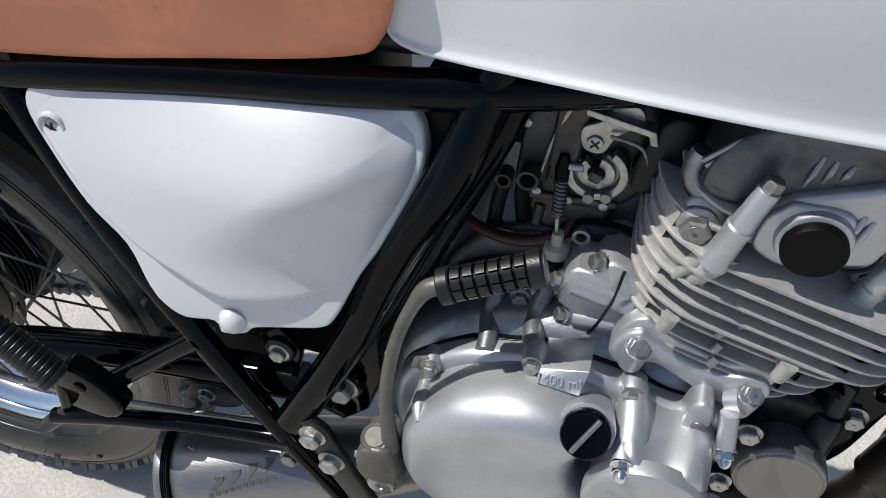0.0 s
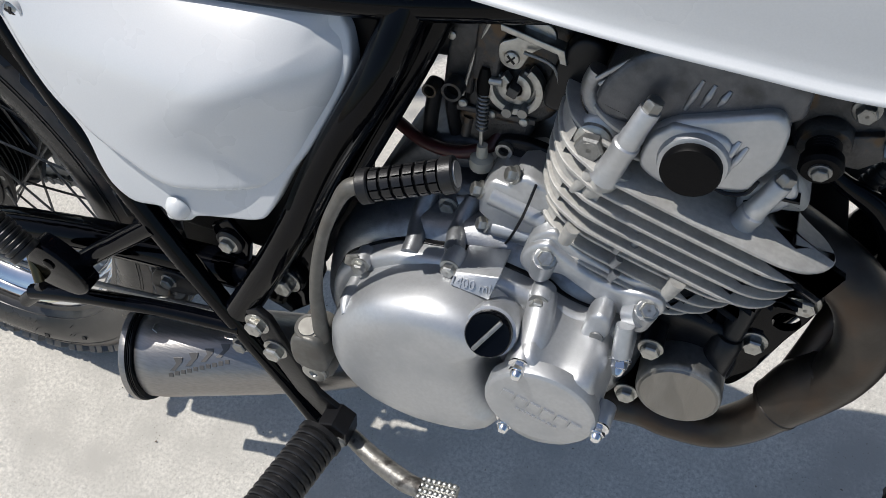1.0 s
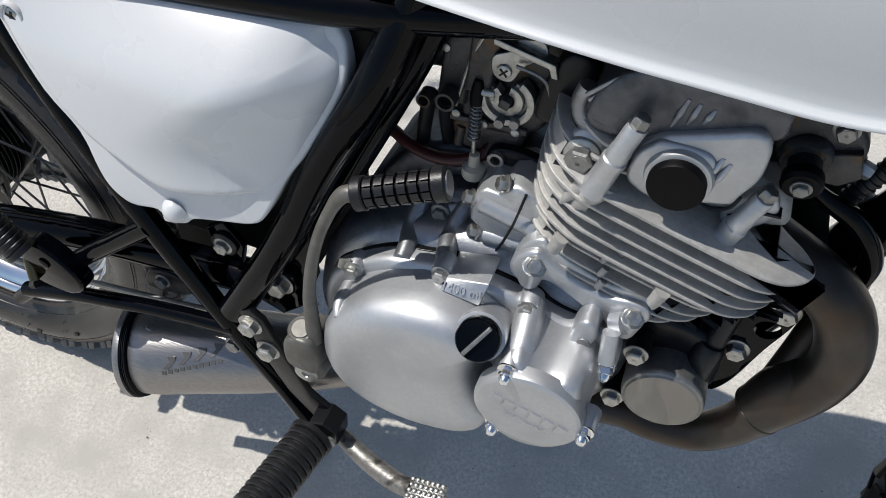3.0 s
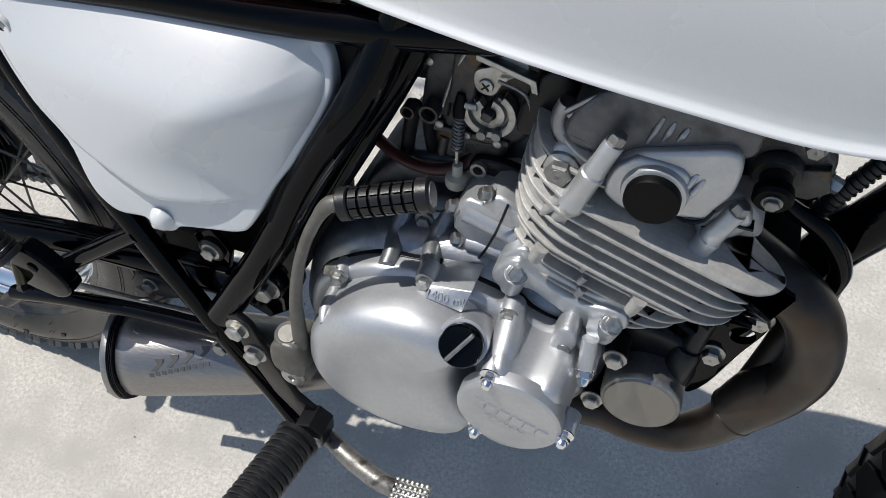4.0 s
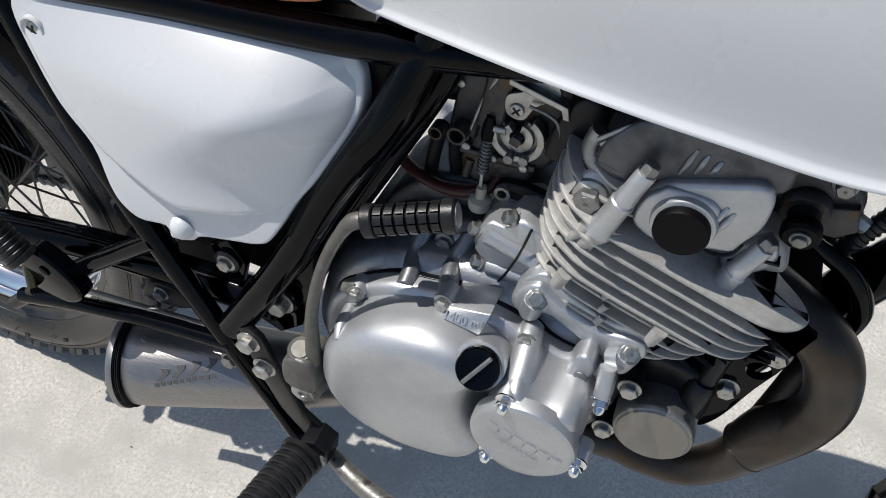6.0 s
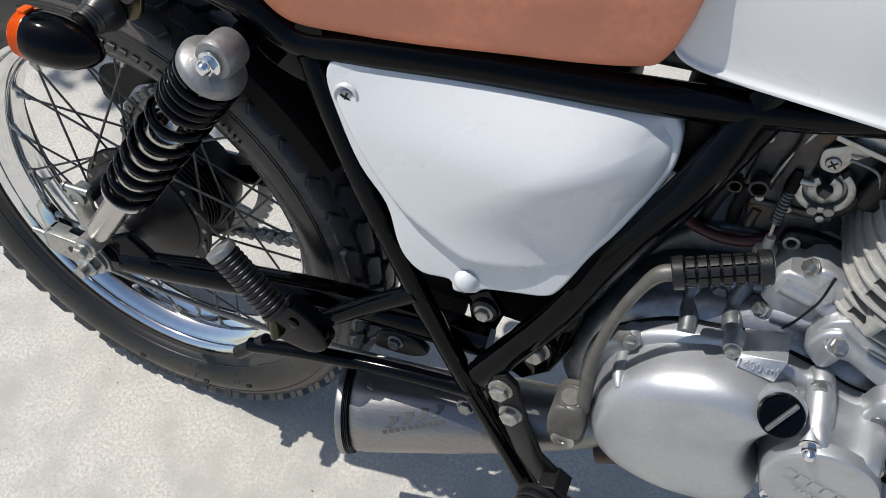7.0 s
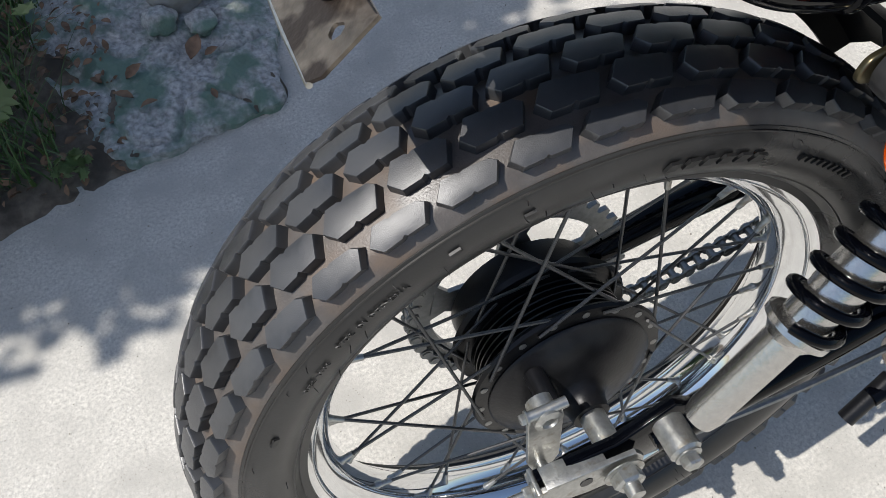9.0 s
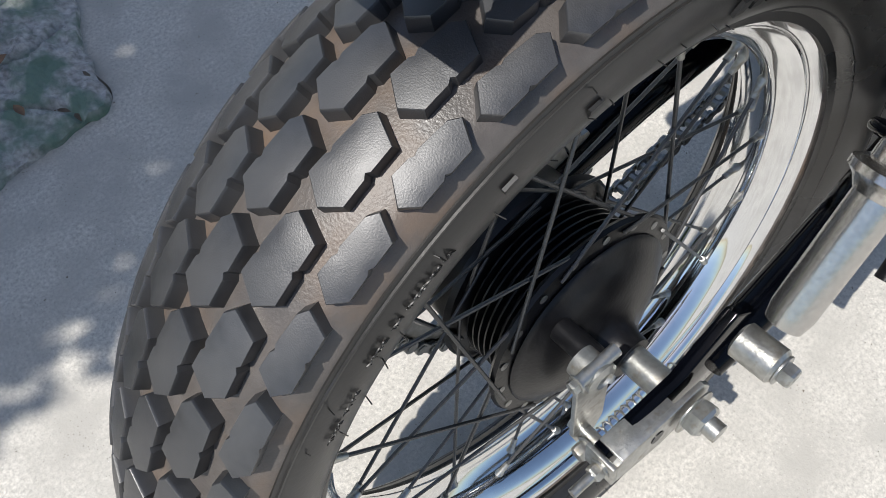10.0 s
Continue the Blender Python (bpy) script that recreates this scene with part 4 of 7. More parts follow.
# ---- exhaust ----
def exhaust():
    a, d = Vector((0.338, -0.116, -0.080)), Vector((1, 0.28, 0.13)).normalized()
    can = part("muffler", lathe(B(), a, d, [(0.048, 0.0095), (0.0505, 0.0125), (0.0510, 0.028), (0.0450, 0.143), (0.040, 0.20), (0.030, 0.27), (0.023, 0.30)], 56), MUFFLER, bike, "brushed stainless tapered muffler")
    cap = part("end_cap", lathe(B(), a, d, [(0.002, 0.004), (0.022, 0.004), (0.024, 0.001), (0.037, 0.001), (0.040, -0.001), (0.049, -0.0030), (0.0545, -0.0035), (0.0552, -0.0025), (0.0552, 0.0035), (0.050, 0.004)], 56), MUFFLER, can, "stained steel disc end cap")
    for k in range(6):
        q = axis_frame(a, d) @ Vector((0.0455 * math.cos(k * math.tau / 6 + 0.3), 0.0455 * math.sin(k * math.tau / 6 + 0.3), 0.003))
        bolt(can, q, -d, 0.0035, 0.003, "cap_screw", washer=False)
    part("cap_ring", ring_lathe(B(), a, d, [(0.0235, 0.0012), (0.0235, -0.0004), (0.0225, -0.0004), (0.0225, 0.0012)], 48), BLACK_SATIN, can)
    for k in range(10):
        t = k * 0.42
        m = axis_frame(a, d) @ Matrix.Rotation(t, 4, "Z") @ Matrix.Translation((0.0305, 0, 0.0008))
        bm = box(B(), (-0.0045, -0.0026, -0.0012), (0.0045, 0.0026, 0.0008), 0)
        bmesh.ops.transform(bm, matrix=m, verts=bm.verts)
        part("brand_bar", bm, BLACK_SATIN, can, smooth=0)
    for k in range(3):
        h = 0.0042 + 0.0019 * k
        part("diffuser_disc", lathe(B(), a, d, [(0.045, h), (0.0536, h + 0.0002), (0.0538, h + 0.0010), (0.050, h + 0.0013)], 48), BLACK_SATIN, can)
    bolt(can, (0.366, -0.115, -0.0315), (0.1, -0.1, 1), 0.006, 0.004, "clamp_bolt")
    run = [(0.890, -0.035, 0.262), (0.915, -0.044, 0.256), (0.9392, -0.052, 0.2475), (0.9575, -0.055, 0.232), (0.9700, -0.055, 0.208), (0.9765, -0.055, 0.180), (0.9735, -0.055, 0.150), (0.9640, -0.055, 0.122), (0.9500, -0.056, 0.092), (0.9340, -0.057, 0.060), (0.9110, -0.058, 0.0355), (0.8760, -0.058, 0.0285), (0.845, -0.057, 0.0290), (0.78, -0.052, 0.003), (0.68, -0.048, -0.04), (0.61, -0.055, -0.07)]
    pipe = part("header_pipe", tube(B(), run, [0.0205] * 7 + [0.0200, 0.0188, 0.0180, 0.0172, 0.0168, 0.0165, 0.0165, 0.018, 0.020], 28), HEADER, bike, "heat-stained brown exhaust header pipe")
    part("second_pipe", tube(B(), [(0.920, 0.055, 0.258), (0.958, 0.052, 0.243), (0.976, 0.030, 0.215), (0.972, 0.002, 0.190), (0.964, -0.020, 0.162), (0.958, -0.033, 0.134), (0.951, -0.045, 0.104)], 0.0150, 24), HEADER, pipe)
    # sleeve where the two pipes meet, with its welded rims
    a1, a2 = Vector((0.9710, -0.052, 0.1440)), Vector((0.9480, -0.054, 0.0920))
    part("collector", tube(B(), [a1, a1.lerp(a2, 0.5) + Vector((-0.002, 0.002, 0)), a2], [0.0205, 0.0232, 0.0215], 28), HEADER, pipe)
    part("weld_collar", lathe(B(), a2, a2 - a1, [(0.0205, -0.003), (0.0224, -0.001), (0.0224, 0.002), (0.0185, 0.004)], 32), HEADER, pipe)
    part("weld_bead", lathe(B(), a1, a2 - a1, [(0.0200, -0.002), (0.0215, 0), (0.0215, 0.002), (0.0200, 0.003)], 32), HEADER, pipe)


exhaust()


# ---- engine ----
# fins: square to an axis that leans ahead; u along a fin, v up the axis
FIN = Matrix.Translation((0.8453, 0, 0.2562)) @ pose(0, 0, 0, 0, 15.3, 0)
FIN_UP = FIN.to_3x3() @ Vector((0, 0, 1))
PITCH = 0.0133


def loft(bm, outline, centre, levels, per=6, smooth=True):
    """A raised form on the near side: levels of (size, y) of an (x, z) outline about a centre."""
    line = flat_spline(outline, per) if smooth else list(outline)
    skin(bm, [[(centre[0] + (x - centre[0]) * k, y, centre[1] + (z - centre[1]) * k) for x, z in line] for k, y in levels])
    return bm


def fin_outline(left, right, w):
    """Near half rounded at both ends, far half plain."""
    return flat_spline([(left, 0.0), (left, -w * 0.50), (left + 0.0045, -w * 0.71), (left + 0.0140, -w * 0.865), (left + 0.030, -w * 0.955), (left + 0.052, -w), (right - 0.052, -w), (right - 0.026, -w * 0.972), (right - 0.0105, -w * 0.89), (right - 0.0015, -w * 0.78), (right - 0.001, -w * 0.68), (right - 0.009, -w * 0.58), (right - 0.026, -w * 0.47), (right - 0.040, -w * 0.30), (right - 0.042, 0.0), (right - 0.040, w * 0.3), (right - 0.009, w * 0.58), (right, w * 0.78), (right - 0.02, w), (left + 0.03, w), (left, w * 0.7)], 5)


def fin(bm, line, v, t):
    skin(bm, [[FIN @ Vector((x, y, v + h)) for x, y in inset(line, d)] for d, h in ((0.030, -t * 1.25), (0.0010, -t), (0, -t * 0.55), (0, t * 0.55), (0.0010, t), (0.030, t * 1.25))])
    return bm


def cylinder(case):
    sizes = ((3, -0.125, 0.0710, 0.1035), (2, -0.123, 0.0695, 0.1020), (1, -0.121, 0.0685, 0.1000), (0, -0.118, 0.0670, 0.0980), (-1, -0.115, 0.0665, 0.0965),
             (-2, -0.112, 0.0560, 0.0880), (-3, -0.109, 0.0480, 0.0880), (-4, -0.106, 0.0430, 0.0870), (-5, -0.085, 0.0330, 0.0850))
    for k, left, right, w in sizes:
        part("cooling_fin", fin(B(), fin_outline(left, right, w), k * PITCH, 0.0017), CAST, case)
        # Inner pieces in the dark colour paint the shade of the gaps.
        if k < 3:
            part("fin_root", fin(B(), inset(fin_outline(left, right, w), 0.013), k * PITCH, 0.0020), GAP_SHADE, case, "fin root darkened for the shade in the gaps" if k == 2 else "")
    # short fins beside the spark plug
    for k, left, right in ((4, -0.127, -0.062), (5, -0.118, -0.064)):
        line = flat_spline([(left, 0.0), (left, -0.048), (left + 0.005, -0.068), (left + 0.014, -0.082), (left + 0.030, -0.090), (right - 0.004, -0.088), (right, -0.070), (right, 0.05), (left, 0.05)], 4)
        part("cooling_fin", fin(B(), line, k * PITCH, 0.0017), CAST, case)
    # cast webs that join the fins at the back corner
    for lo, hi, end in ((3, 4, -0.108), (2, 3, -0.108), (1, 2, -0.076), (0, 1, -0.099), (-1, 0, -0.096), (-2, -1, -0.098), (-3, -2, -0.090), (-4, -3, -0.088)):
        row = next((s for s in sizes if s[0] == lo), sizes[0])
        line = [q for q in inset(fin_outline(row[1] + 0.0010, row[2], row[3] - 0.0022), 0.0008) if q[0] < end and q[1] < 0.02]
        line = line + [(end, -0.05), (end, 0.0)]
        bm = B()
        skin(bm, [[FIN @ Vector((x, y, v)) for x, y in line] for v in ((lo + 0.05) * PITCH, (hi - 0.05) * PITCH)])
        part("fin_web", bm, CAST, case, smooth=50)
    # Barrel coloured dark too, as shade at the bottom of the gaps.
    part("barrel", lathe(B(), FIN @ Vector((-0.026, 0, -0.085)), FIN_UP, [(0.058, 0), (0.058, 0.165)], 40), GAP_SHADE, case)
    for u, v, w in ((-0.0795, -1.85, 0.094), (-0.0020, -1.70, 0.0975)):
        a, b = FIN @ Vector((u, -w, (v - 0.55) * PITCH)), FIN @ Vector((u, -w, (v + 0.55) * PITCH))
        part("fin_boss", tube(B(), [a, b], [0.0048, 0.0056], 14, smooth=False), CAST, case)
        part("boss_root", tube(B(), [FIN @ Vector((u, -w, v * PITCH)), FIN @ Vector((u, -w + 0.03, v * PITCH))], 0.0046, 12, smooth=False), CAST, case)
    # rubber dampers between the fins
    for i in range(7):
        u, k = -0.052 + 0.0045 * (i % 4) + 0.006 * (i // 4), 2.5 - i
        part("fin_damper", tube(B(), [FIN @ Vector((u, -0.089, k * PITCH - 0.0045)), FIN @ Vector((u + 0.001, -0.089, k * PITCH + 0.0045))], 0.0030, 10, smooth=False), GRIMY_SHADED, case)
    base = [(0.7300, 0.2120), (0.7350, 0.2250), (0.7480, 0.2340), (0.7570, 0.2290), (0.7750, 0.2190), (0.8027, 0.2100), (0.8200, 0.2120), (0.8340, 0.2100), (0.8385, 0.2000), (0.8330, 0.1900), (0.8177, 0.1800), (0.8060, 0.1830), (0.7786, 0.1975), (0.7620, 0.2060), (0.7520, 0.2030), (0.7425, 0.1960), (0.7330, 0.2020)]
    part("cylinder_base", slab(B(), base, 0.08, -0.091, 0.004), ALU, case, "cylinder base flange")
    part("base_step", slab(B(), [(x + 0.002, z + 0.008) for x, z in base], 0.08, -0.085, 0.003), ALU, case)
    for x, z in ((0.749, 0.2215), (0.8265, 0.2000)):
        part("stud_boss", tube(B(), [Vector((x - 0.003, -0.086, z - 0.022)), Vector((x, -0.092, z))], [0.0088, 0.0092], 20, smooth=False), ALU, case)
        bolt(case, Vector((x, -0.0930, z + 0.001)), FIN_UP + Vector((0, -0.9, 0)), 0.0054, 0.007, "base_nut")
    part("boss_web", tube(B(), [(0.8150, -0.092, 0.188), (0.8230, -0.094, 0.194)], 0.009, 16, smooth=False), ALU, case)


def head(case):
    part("head_base", slab(B(), [(0.752, 0.300), (0.753, 0.330), (0.765, 0.349), (0.80, 0.350), (0.85, 0.338), (0.885, 0.325), (0.897, 0.300), (0.86, 0.296), (0.80, 0.305)], 0.075, -0.068, 0.006), CAST, case)
    rocker = [(0.7600, 0.3580), (0.7625, 0.3520), (0.7700, 0.3470), (0.7828, 0.3455), (0.7983, 0.3500), (0.8150, 0.3560), (0.8650, 0.3700), (0.8720, 0.3850), (0.8650, 0.4020), (0.8300, 0.4080), (0.7950, 0.4020), (0.7760, 0.3900), (0.7640, 0.3720)]
    # Rocker cover: the shade under the tank is put into its colour.
    part("rocker_cover", slab(B(), rocker, 0.07, -0.0860, 0.006, 5), SHADED_CASE, case, "silver rocker cover with patchy grime, darkened for the tank's shade")
    edge = [(0.7580, -0.072, 0.3700), (0.7550, -0.072, 0.3580), (0.7580, -0.073, 0.3480), (0.7660, -0.074, 0.3420), (0.7770, -0.075, 0.3405)]
    part("cover_lip", tube(B(), edge, 0.0062, 14), GRIMY_SHADED, case)
    part("lip_seam", tube(B(), [(x - 0.004, y - 0.003, z - 0.0035) for x, y, z in edge], 0.0010, 6), BLACK_SATIN, case)
    for s in (0.0, 0.0055):
        part("edge_ridge", tube(B(), [(0.7610 - s * 0.4, -0.080, 0.3655 + s * 0.6), (0.7720, -0.0815, 0.3775 + s), (0.7860, -0.0815, 0.3905 + s), (0.8000, -0.079, 0.4000 + s)], 0.0017, 10), GRIMY_SHADED, case)
    roof = [(0.7950, 0.3372), (0.7965, 0.3480), (0.8010, 0.3560), (0.8085, 0.3620), (0.8200, 0.3665), (0.8400, 0.3745), (0.8540, 0.3800), (0.8610, 0.3795), (0.8660, 0.3725), (0.8678, 0.3620), (0.8670, 0.3480), (0.8613, 0.3340), (0.8575, 0.3255), (0.8467, 0.3215), (0.8300, 0.3180), (0.8100, 0.3230)]
    part("cam_box", slab(B(), roof, 0.05, -0.0925, 0.0045, 5), ALU, case, "rounded silver camshaft housing")
    part("box_lip", slab(B(), [(0.7940, 0.3300), (0.7960, 0.3470), (0.8035, 0.3565), (0.8110, 0.3610), (0.8360, 0.3600), (0.8440, 0.3470), (0.8440, 0.3330), (0.8330, 0.3190), (0.8130, 0.3170), (0.8000, 0.3220)], 0.0, -0.0955, 0.0030, 3), ALU, case)
    part("cap_boss", lathe(B(), (0.8237, -0.080, 0.3395), OUT, [(0.0215, 0), (0.0205, 0.0165), (0.0195, 0.0195), (0.0180, 0.0200)], 40), ALU, case)
    part("black_plug", lathe(B(), (0.8237, -0.0985, 0.3390), OUT, [(0.0172, 0), (0.0172, 0.0068), (0.0164, 0.0078), (0.004, 0.0080)], 44), PLASTIC, case, "matt black round plug")
    part("box_gasket", tube(B(), [(0.8390, -0.0915, 0.3222), (0.8480, -0.0905, 0.3190), (0.8580, -0.0885, 0.3215), (0.8620, -0.086, 0.3300)], 0.0013, 6), BLACK_SATIN, case)
    for x0, z0, x1, z1 in ((0.8107, 0.3663, 0.8159, 0.3869), (0.8190, 0.3706, 0.8227, 0.3856), (0.8272, 0.3735, 0.8310, 0.3840)):
        part("cover_ridge", tube(B(), [(x0, -0.0855, z0), ((x0 + x1) / 2, -0.0868, (z0 + z1) / 2), (x1, -0.0855, z1)], [0.0013, 0.0022, 0.0013], 10), GRIMY_SHADED, case)
    for x0, z0, x1, z1 in ((0.8388, 0.3426, 0.8442, 0.3585), (0.8422, 0.3368, 0.8490, 0.3560)):
        part("housing_ridge", tube(B(), [(x0, -0.0920, z0), ((x0 + x1) / 2, -0.0938, (z0 + z1) / 2), (x1, -0.0920, z1)], [0.0013, 0.0024, 0.0013], 10), ALU, case)
    towers = (((0.7780, -0.0975, 0.3170), (0.7932, -0.0985, 0.3700)), ((0.8620, -0.0838, 0.2900), (0.8752, -0.0838, 0.3320)))
    for p, q in towers:
        p, q = Vector(p), Vector(q)
        d = (q - p).normalized()
        n = (q - p).length
        part("stud_tower", lathe(B(), p, d, [(0.0098, -0.004), (0.0084, 0.004), (0.0078, n - 0.034), (0.0083, n - 0.032), (0.0083, n - 0.0285), (0.0072, n - 0.0275), (0.0071, n - 0.020), (0.0067, n - 0.019), (0.0066, n - 0.001), (0.0060, n)], 24), ALU, case)
        bolt(case, q, d, 0.0050, 0.007, "head_bolt", DULL, washer=False)
    # foot of the rear stud over the fins
    for u0, v0, v1, r in ((-0.0840, 0.9, 3.4, 0.0085), (-0.0930, 0.8, 3.3, 0.0050)):
        part("stud_foot", tube(B(), [FIN @ Vector((u0, -0.0925, v0 * PITCH)), FIN @ Vector((u0 + 0.004, -0.0935, (v0 + v1) / 2 * PITCH)), FIN @ Vector((u0 + 0.009, -0.0925, v1 * PITCH))], [r * 0.4, r, r * 1.05], 16), CAST, case)
    part("side_lug", slab(B(), [(0.8570, 0.2980), (0.8600, 0.3130), (0.8740, 0.3280), (0.8840, 0.3250), (0.8880, 0.3130), (0.8800, 0.3000), (0.8680, 0.2940)], 0.0, -0.0755, 0.004), ALU, case)
    part("lug_seam", slab(B(), [(0.8600, 0.3050), (0.8760, 0.3145), (0.8900, 0.3150), (0.8905, 0.3130), (0.8765, 0.3120), (0.8605, 0.3025)], 0.0, -0.0765, 0.0004, smooth=False), BLACK_SATIN, case)
    part("plug_seat", slab(B(), [(0.7530, 0.3130), (0.7515, 0.3300), (0.7580, 0.3420), (0.7690, 0.3440), (0.7790, 0.3360), (0.7800, 0.3200), (0.7720, 0.3100)], 0.0, -0.0835, 0.006, 4), ALU, case)
    part("plug_washer", lathe(B(), (0.7640, -0.0825, 0.3280), OUT, [(0.0122, 0), (0.0122, 0.0035), (0.0108, 0.0045)], 32), STEEL, case)
    bolt(case, (0.7638, -0.0870, 0.3275), OUT, 0.0085, 0.008, "plug_bolt", DULL, washer=False)
    # intake flange, dark
    part("intake_flange", slab(B(), [(0.722, 0.318), (0.728, 0.352), (0.742, 0.372), (0.758, 0.365), (0.752, 0.33), (0.74, 0.315)], 0.05, -0.048, 0.004), BLACK_SATIN, case)
    # Made-up block; its dark colour stands in for the darkness ahead of the head.
    part("head_dark_block", slab(B(), [(0.860, 0.264), (0.864, 0.318), (0.880, 0.324), (0.895, 0.316), (0.900, 0.288), (0.892, 0.266), (0.875, 0.258)], 0.055, -0.030, 0.007, 4), GAP_SHADE, case, "dark block added for the dark space ahead of the head")
    # tensioner ahead of the cam box
    part("tensioner_box", slab(B(), [(0.868, 0.368), (0.882, 0.380), (0.902, 0.378), (0.921, 0.362), (0.924, 0.344), (0.915, 0.334), (0.900, 0.322), (0.886, 0.324), (0.874, 0.338)], 0.02, -0.048, 0.006, 4), CARB, case, "oily dull alloy tensioner housing")
    part("box_ledge", slab(B(), [(0.900, 0.330), (0.905, 0.352), (0.920, 0.357), (0.926, 0.340), (0.916, 0.330)], 0.0, -0.0535, 0.002, smooth=False), CARB, case)
    ax = (0.02, -1, -0.20)
    c = Vector((0.8925, -0.046, 0.3430))
    part("tensioner_collar", lathe(B(), c, ax, [(0.0165, 0), (0.0165, 0.005), (0.0145, 0.008)], 28), CARB, case)
    prof = [(0.0100, 0.006)]
    for k in range(5):
        prof += [(0.0100, 0.008 + 0.0022 * k), (0.0090, 0.0090 + 0.0022 * k)]
    prof += [(0.0122, 0.0185), (0.0125, 0.0250), (0.0105, 0.0275)]
    part("ribbed_boot", lathe(B(), c, ax, prof, 28), PLASTIC, case, "black ribbed rubber boot")
    bolt(case, c + Vector(ax).normalized() * 0.0275, ax, 0.0045, 0.003, "boot_nut", DULL)
    bolt(case, (0.9060, -0.0485, 0.3680), OUT, 0.0055, 0.006, "box_bolt", DULL)
    bolt(case, (0.9235, -0.040, 0.3400), (1, -0.3, -0.2), 0.0050, 0.008, "box_bolt", STEEL)


def clutch_side(case):
    flange = [(0.572, 0.100), (0.5797, 0.1395), (0.6024, 0.1640), (0.6338, 0.1835), (0.6636, 0.1905), (0.6830, 0.1945), (0.6975, 0.1930), (0.7263, 0.1890), (0.7440, 0.1850), (0.7541, 0.1840), (0.7650, 0.1780), (0.7800, 0.1740), (0.7940, 0.1740), (0.8060, 0.1790), (0.8140, 0.1700), (0.8180, 0.1300), (0.8150, 0.0850), (0.8000, 0.0480), (0.7500, 0.0260), (0.6900, 0.0100), (0.6400, 0.0100), (0.6000, 0.0320), (0.5780, 0.0640)]
    part("cover_seam", slab(B(), inset(flat_spline(flange), -0.0009), -0.078, -0.0838, 0.0008, smooth=False), BLACK_SATIN, case)
    part("cover_flange", slab(B(), flange, -0.0835, -0.1010, 0.0085, 4), ALU, case)
    # clutch dome: steep rounded wall and a nearly flat face, hollowed round the filter cover
    dome = [(0.5890, 0.1070), (0.5935, 0.1320), (0.6080, 0.1530), (0.6310, 0.1720), (0.6590, 0.1850), (0.6800, 0.1895), (0.7010, 0.1885), (0.7200, 0.1830), (0.7330, 0.1740), (0.7345, 0.1620), (0.7262, 0.1450), (0.7235, 0.1250), (0.7262, 0.1050), (0.7345, 0.0880), (0.7430, 0.0740), (0.7400, 0.0560), (0.7250, 0.0410), (0.7000, 0.0320), (0.6680, 0.0280), (0.6360, 0.0340), (0.6130, 0.0465), (0.5970, 0.0660), (0.5900, 0.0860)]
    rings = [(0.0, -0.098), (0.0005, -0.120), (0.0012, -0.130), (0.0030, -0.1375), (0.0062, -0.1430), (0.0100, -0.1465)]
    line = flat_spline(dome, 8)
    bm = B()
    lines = [[(x, y, z) for x, z in inset(line, d)] for d, y in rings]
    last = lines[-1]
    cx, cz = 0.662, 0.110
    lines += [[(cx + (x - cx) * k, y1, cz + (z - cz) * k) for x, y, z in last] for k, y1 in ((0.95, -0.1488), (0.89, -0.1503), (0.80, -0.1514), (0.65, -0.1521), (0.45, -0.1526), (0.25, -0.1528), (0.08, -0.1529), (0.005, -0.1529))]
    skin(bm, lines)
    part("clutch_cover", bm, ALU, case, "smooth satin silver clutch cover", 60)
    part("corner_step", tube(B(), [(0.6040, -0.108, 0.1475), (0.6050, -0.128, 0.1470), (0.6085, -0.140, 0.1440)], [0.0065, 0.0060, 0.003], 16), ALU, case)
    # sloping housing with the round filter cover in front
    area = [(0.7345, 0.1000), (0.7380, 0.1500), (0.7460, 0.1760), (0.7570, 0.1830), (0.7680, 0.1755), (0.7820, 0.1720), (0.8000, 0.1745), (0.8110, 0.1650), (0.8165, 0.1300), (0.8150, 0.0950), (0.8000, 0.0720), (0.7700, 0.0620), (0.7450, 0.0740)]
    part("filter_housing", loft(B(), area, (0.774, 0.130), ((1.0, -0.096), (1.0, -0.106), (0.99, -0.116), (0.97, -0.126), (0.945, -0.135), (0.915, -0.1420), (0.88, -0.1465), (0.84, -0.1490), (0.5, -0.1495), (0.1, -0.1495))), ALU, case, "", 60)
    part("oil_filter_cover", lathe(B(), (0.7738, -0.1440, 0.1305), OUT, [(0.0430, 0), (0.0430, 0.0085), (0.0422, 0.0115), (0.0400, 0.0130), (0.0385, 0.0132), (0.01, 0.0134)], 64), ALU, case, "round silver oil filter cover with raised lettering")
    for x, z in ((0.7535, 0.1680), (0.7500, 0.0915), (0.8185, 0.1240)):
        part("nut_boss", lathe(B(), (x, -0.130, z), OUT, [(0.0092, 0), (0.0086, 0.017), (0.0075, 0.0195)], 20), ALU, case)
        bolt(case, (x, -0.1495, z), OUT, 0.0056, 0.006, "cover_nut", CHROME, dome=True)
    part("rib", tube(B(), [(0.7525, -0.092, 0.1835), (0.7550, -0.110, 0.1775), (0.7565, -0.127, 0.1715), (0.7560, -0.1420, 0.1660)], [0.0105, 0.0115, 0.0115, 0.0090], 18), ALU, case)
    # edge screws of the cover
    for x, z, boss in ((0.6060, 0.1640, 0.0080), (0.6815, 0.1945, 0.0088), (0.7520, 0.1860, 0.0090), (0.7050, 0.0080, 0.0085), (0.6200, 0.0200, 0.0085)):
        part("screw_boss", lathe(B(), (x, -0.088, z), OUT, [(boss, 0), (boss * 0.97, 0.013), (boss * 0.86, 0.0155)], 20), ALU, case)
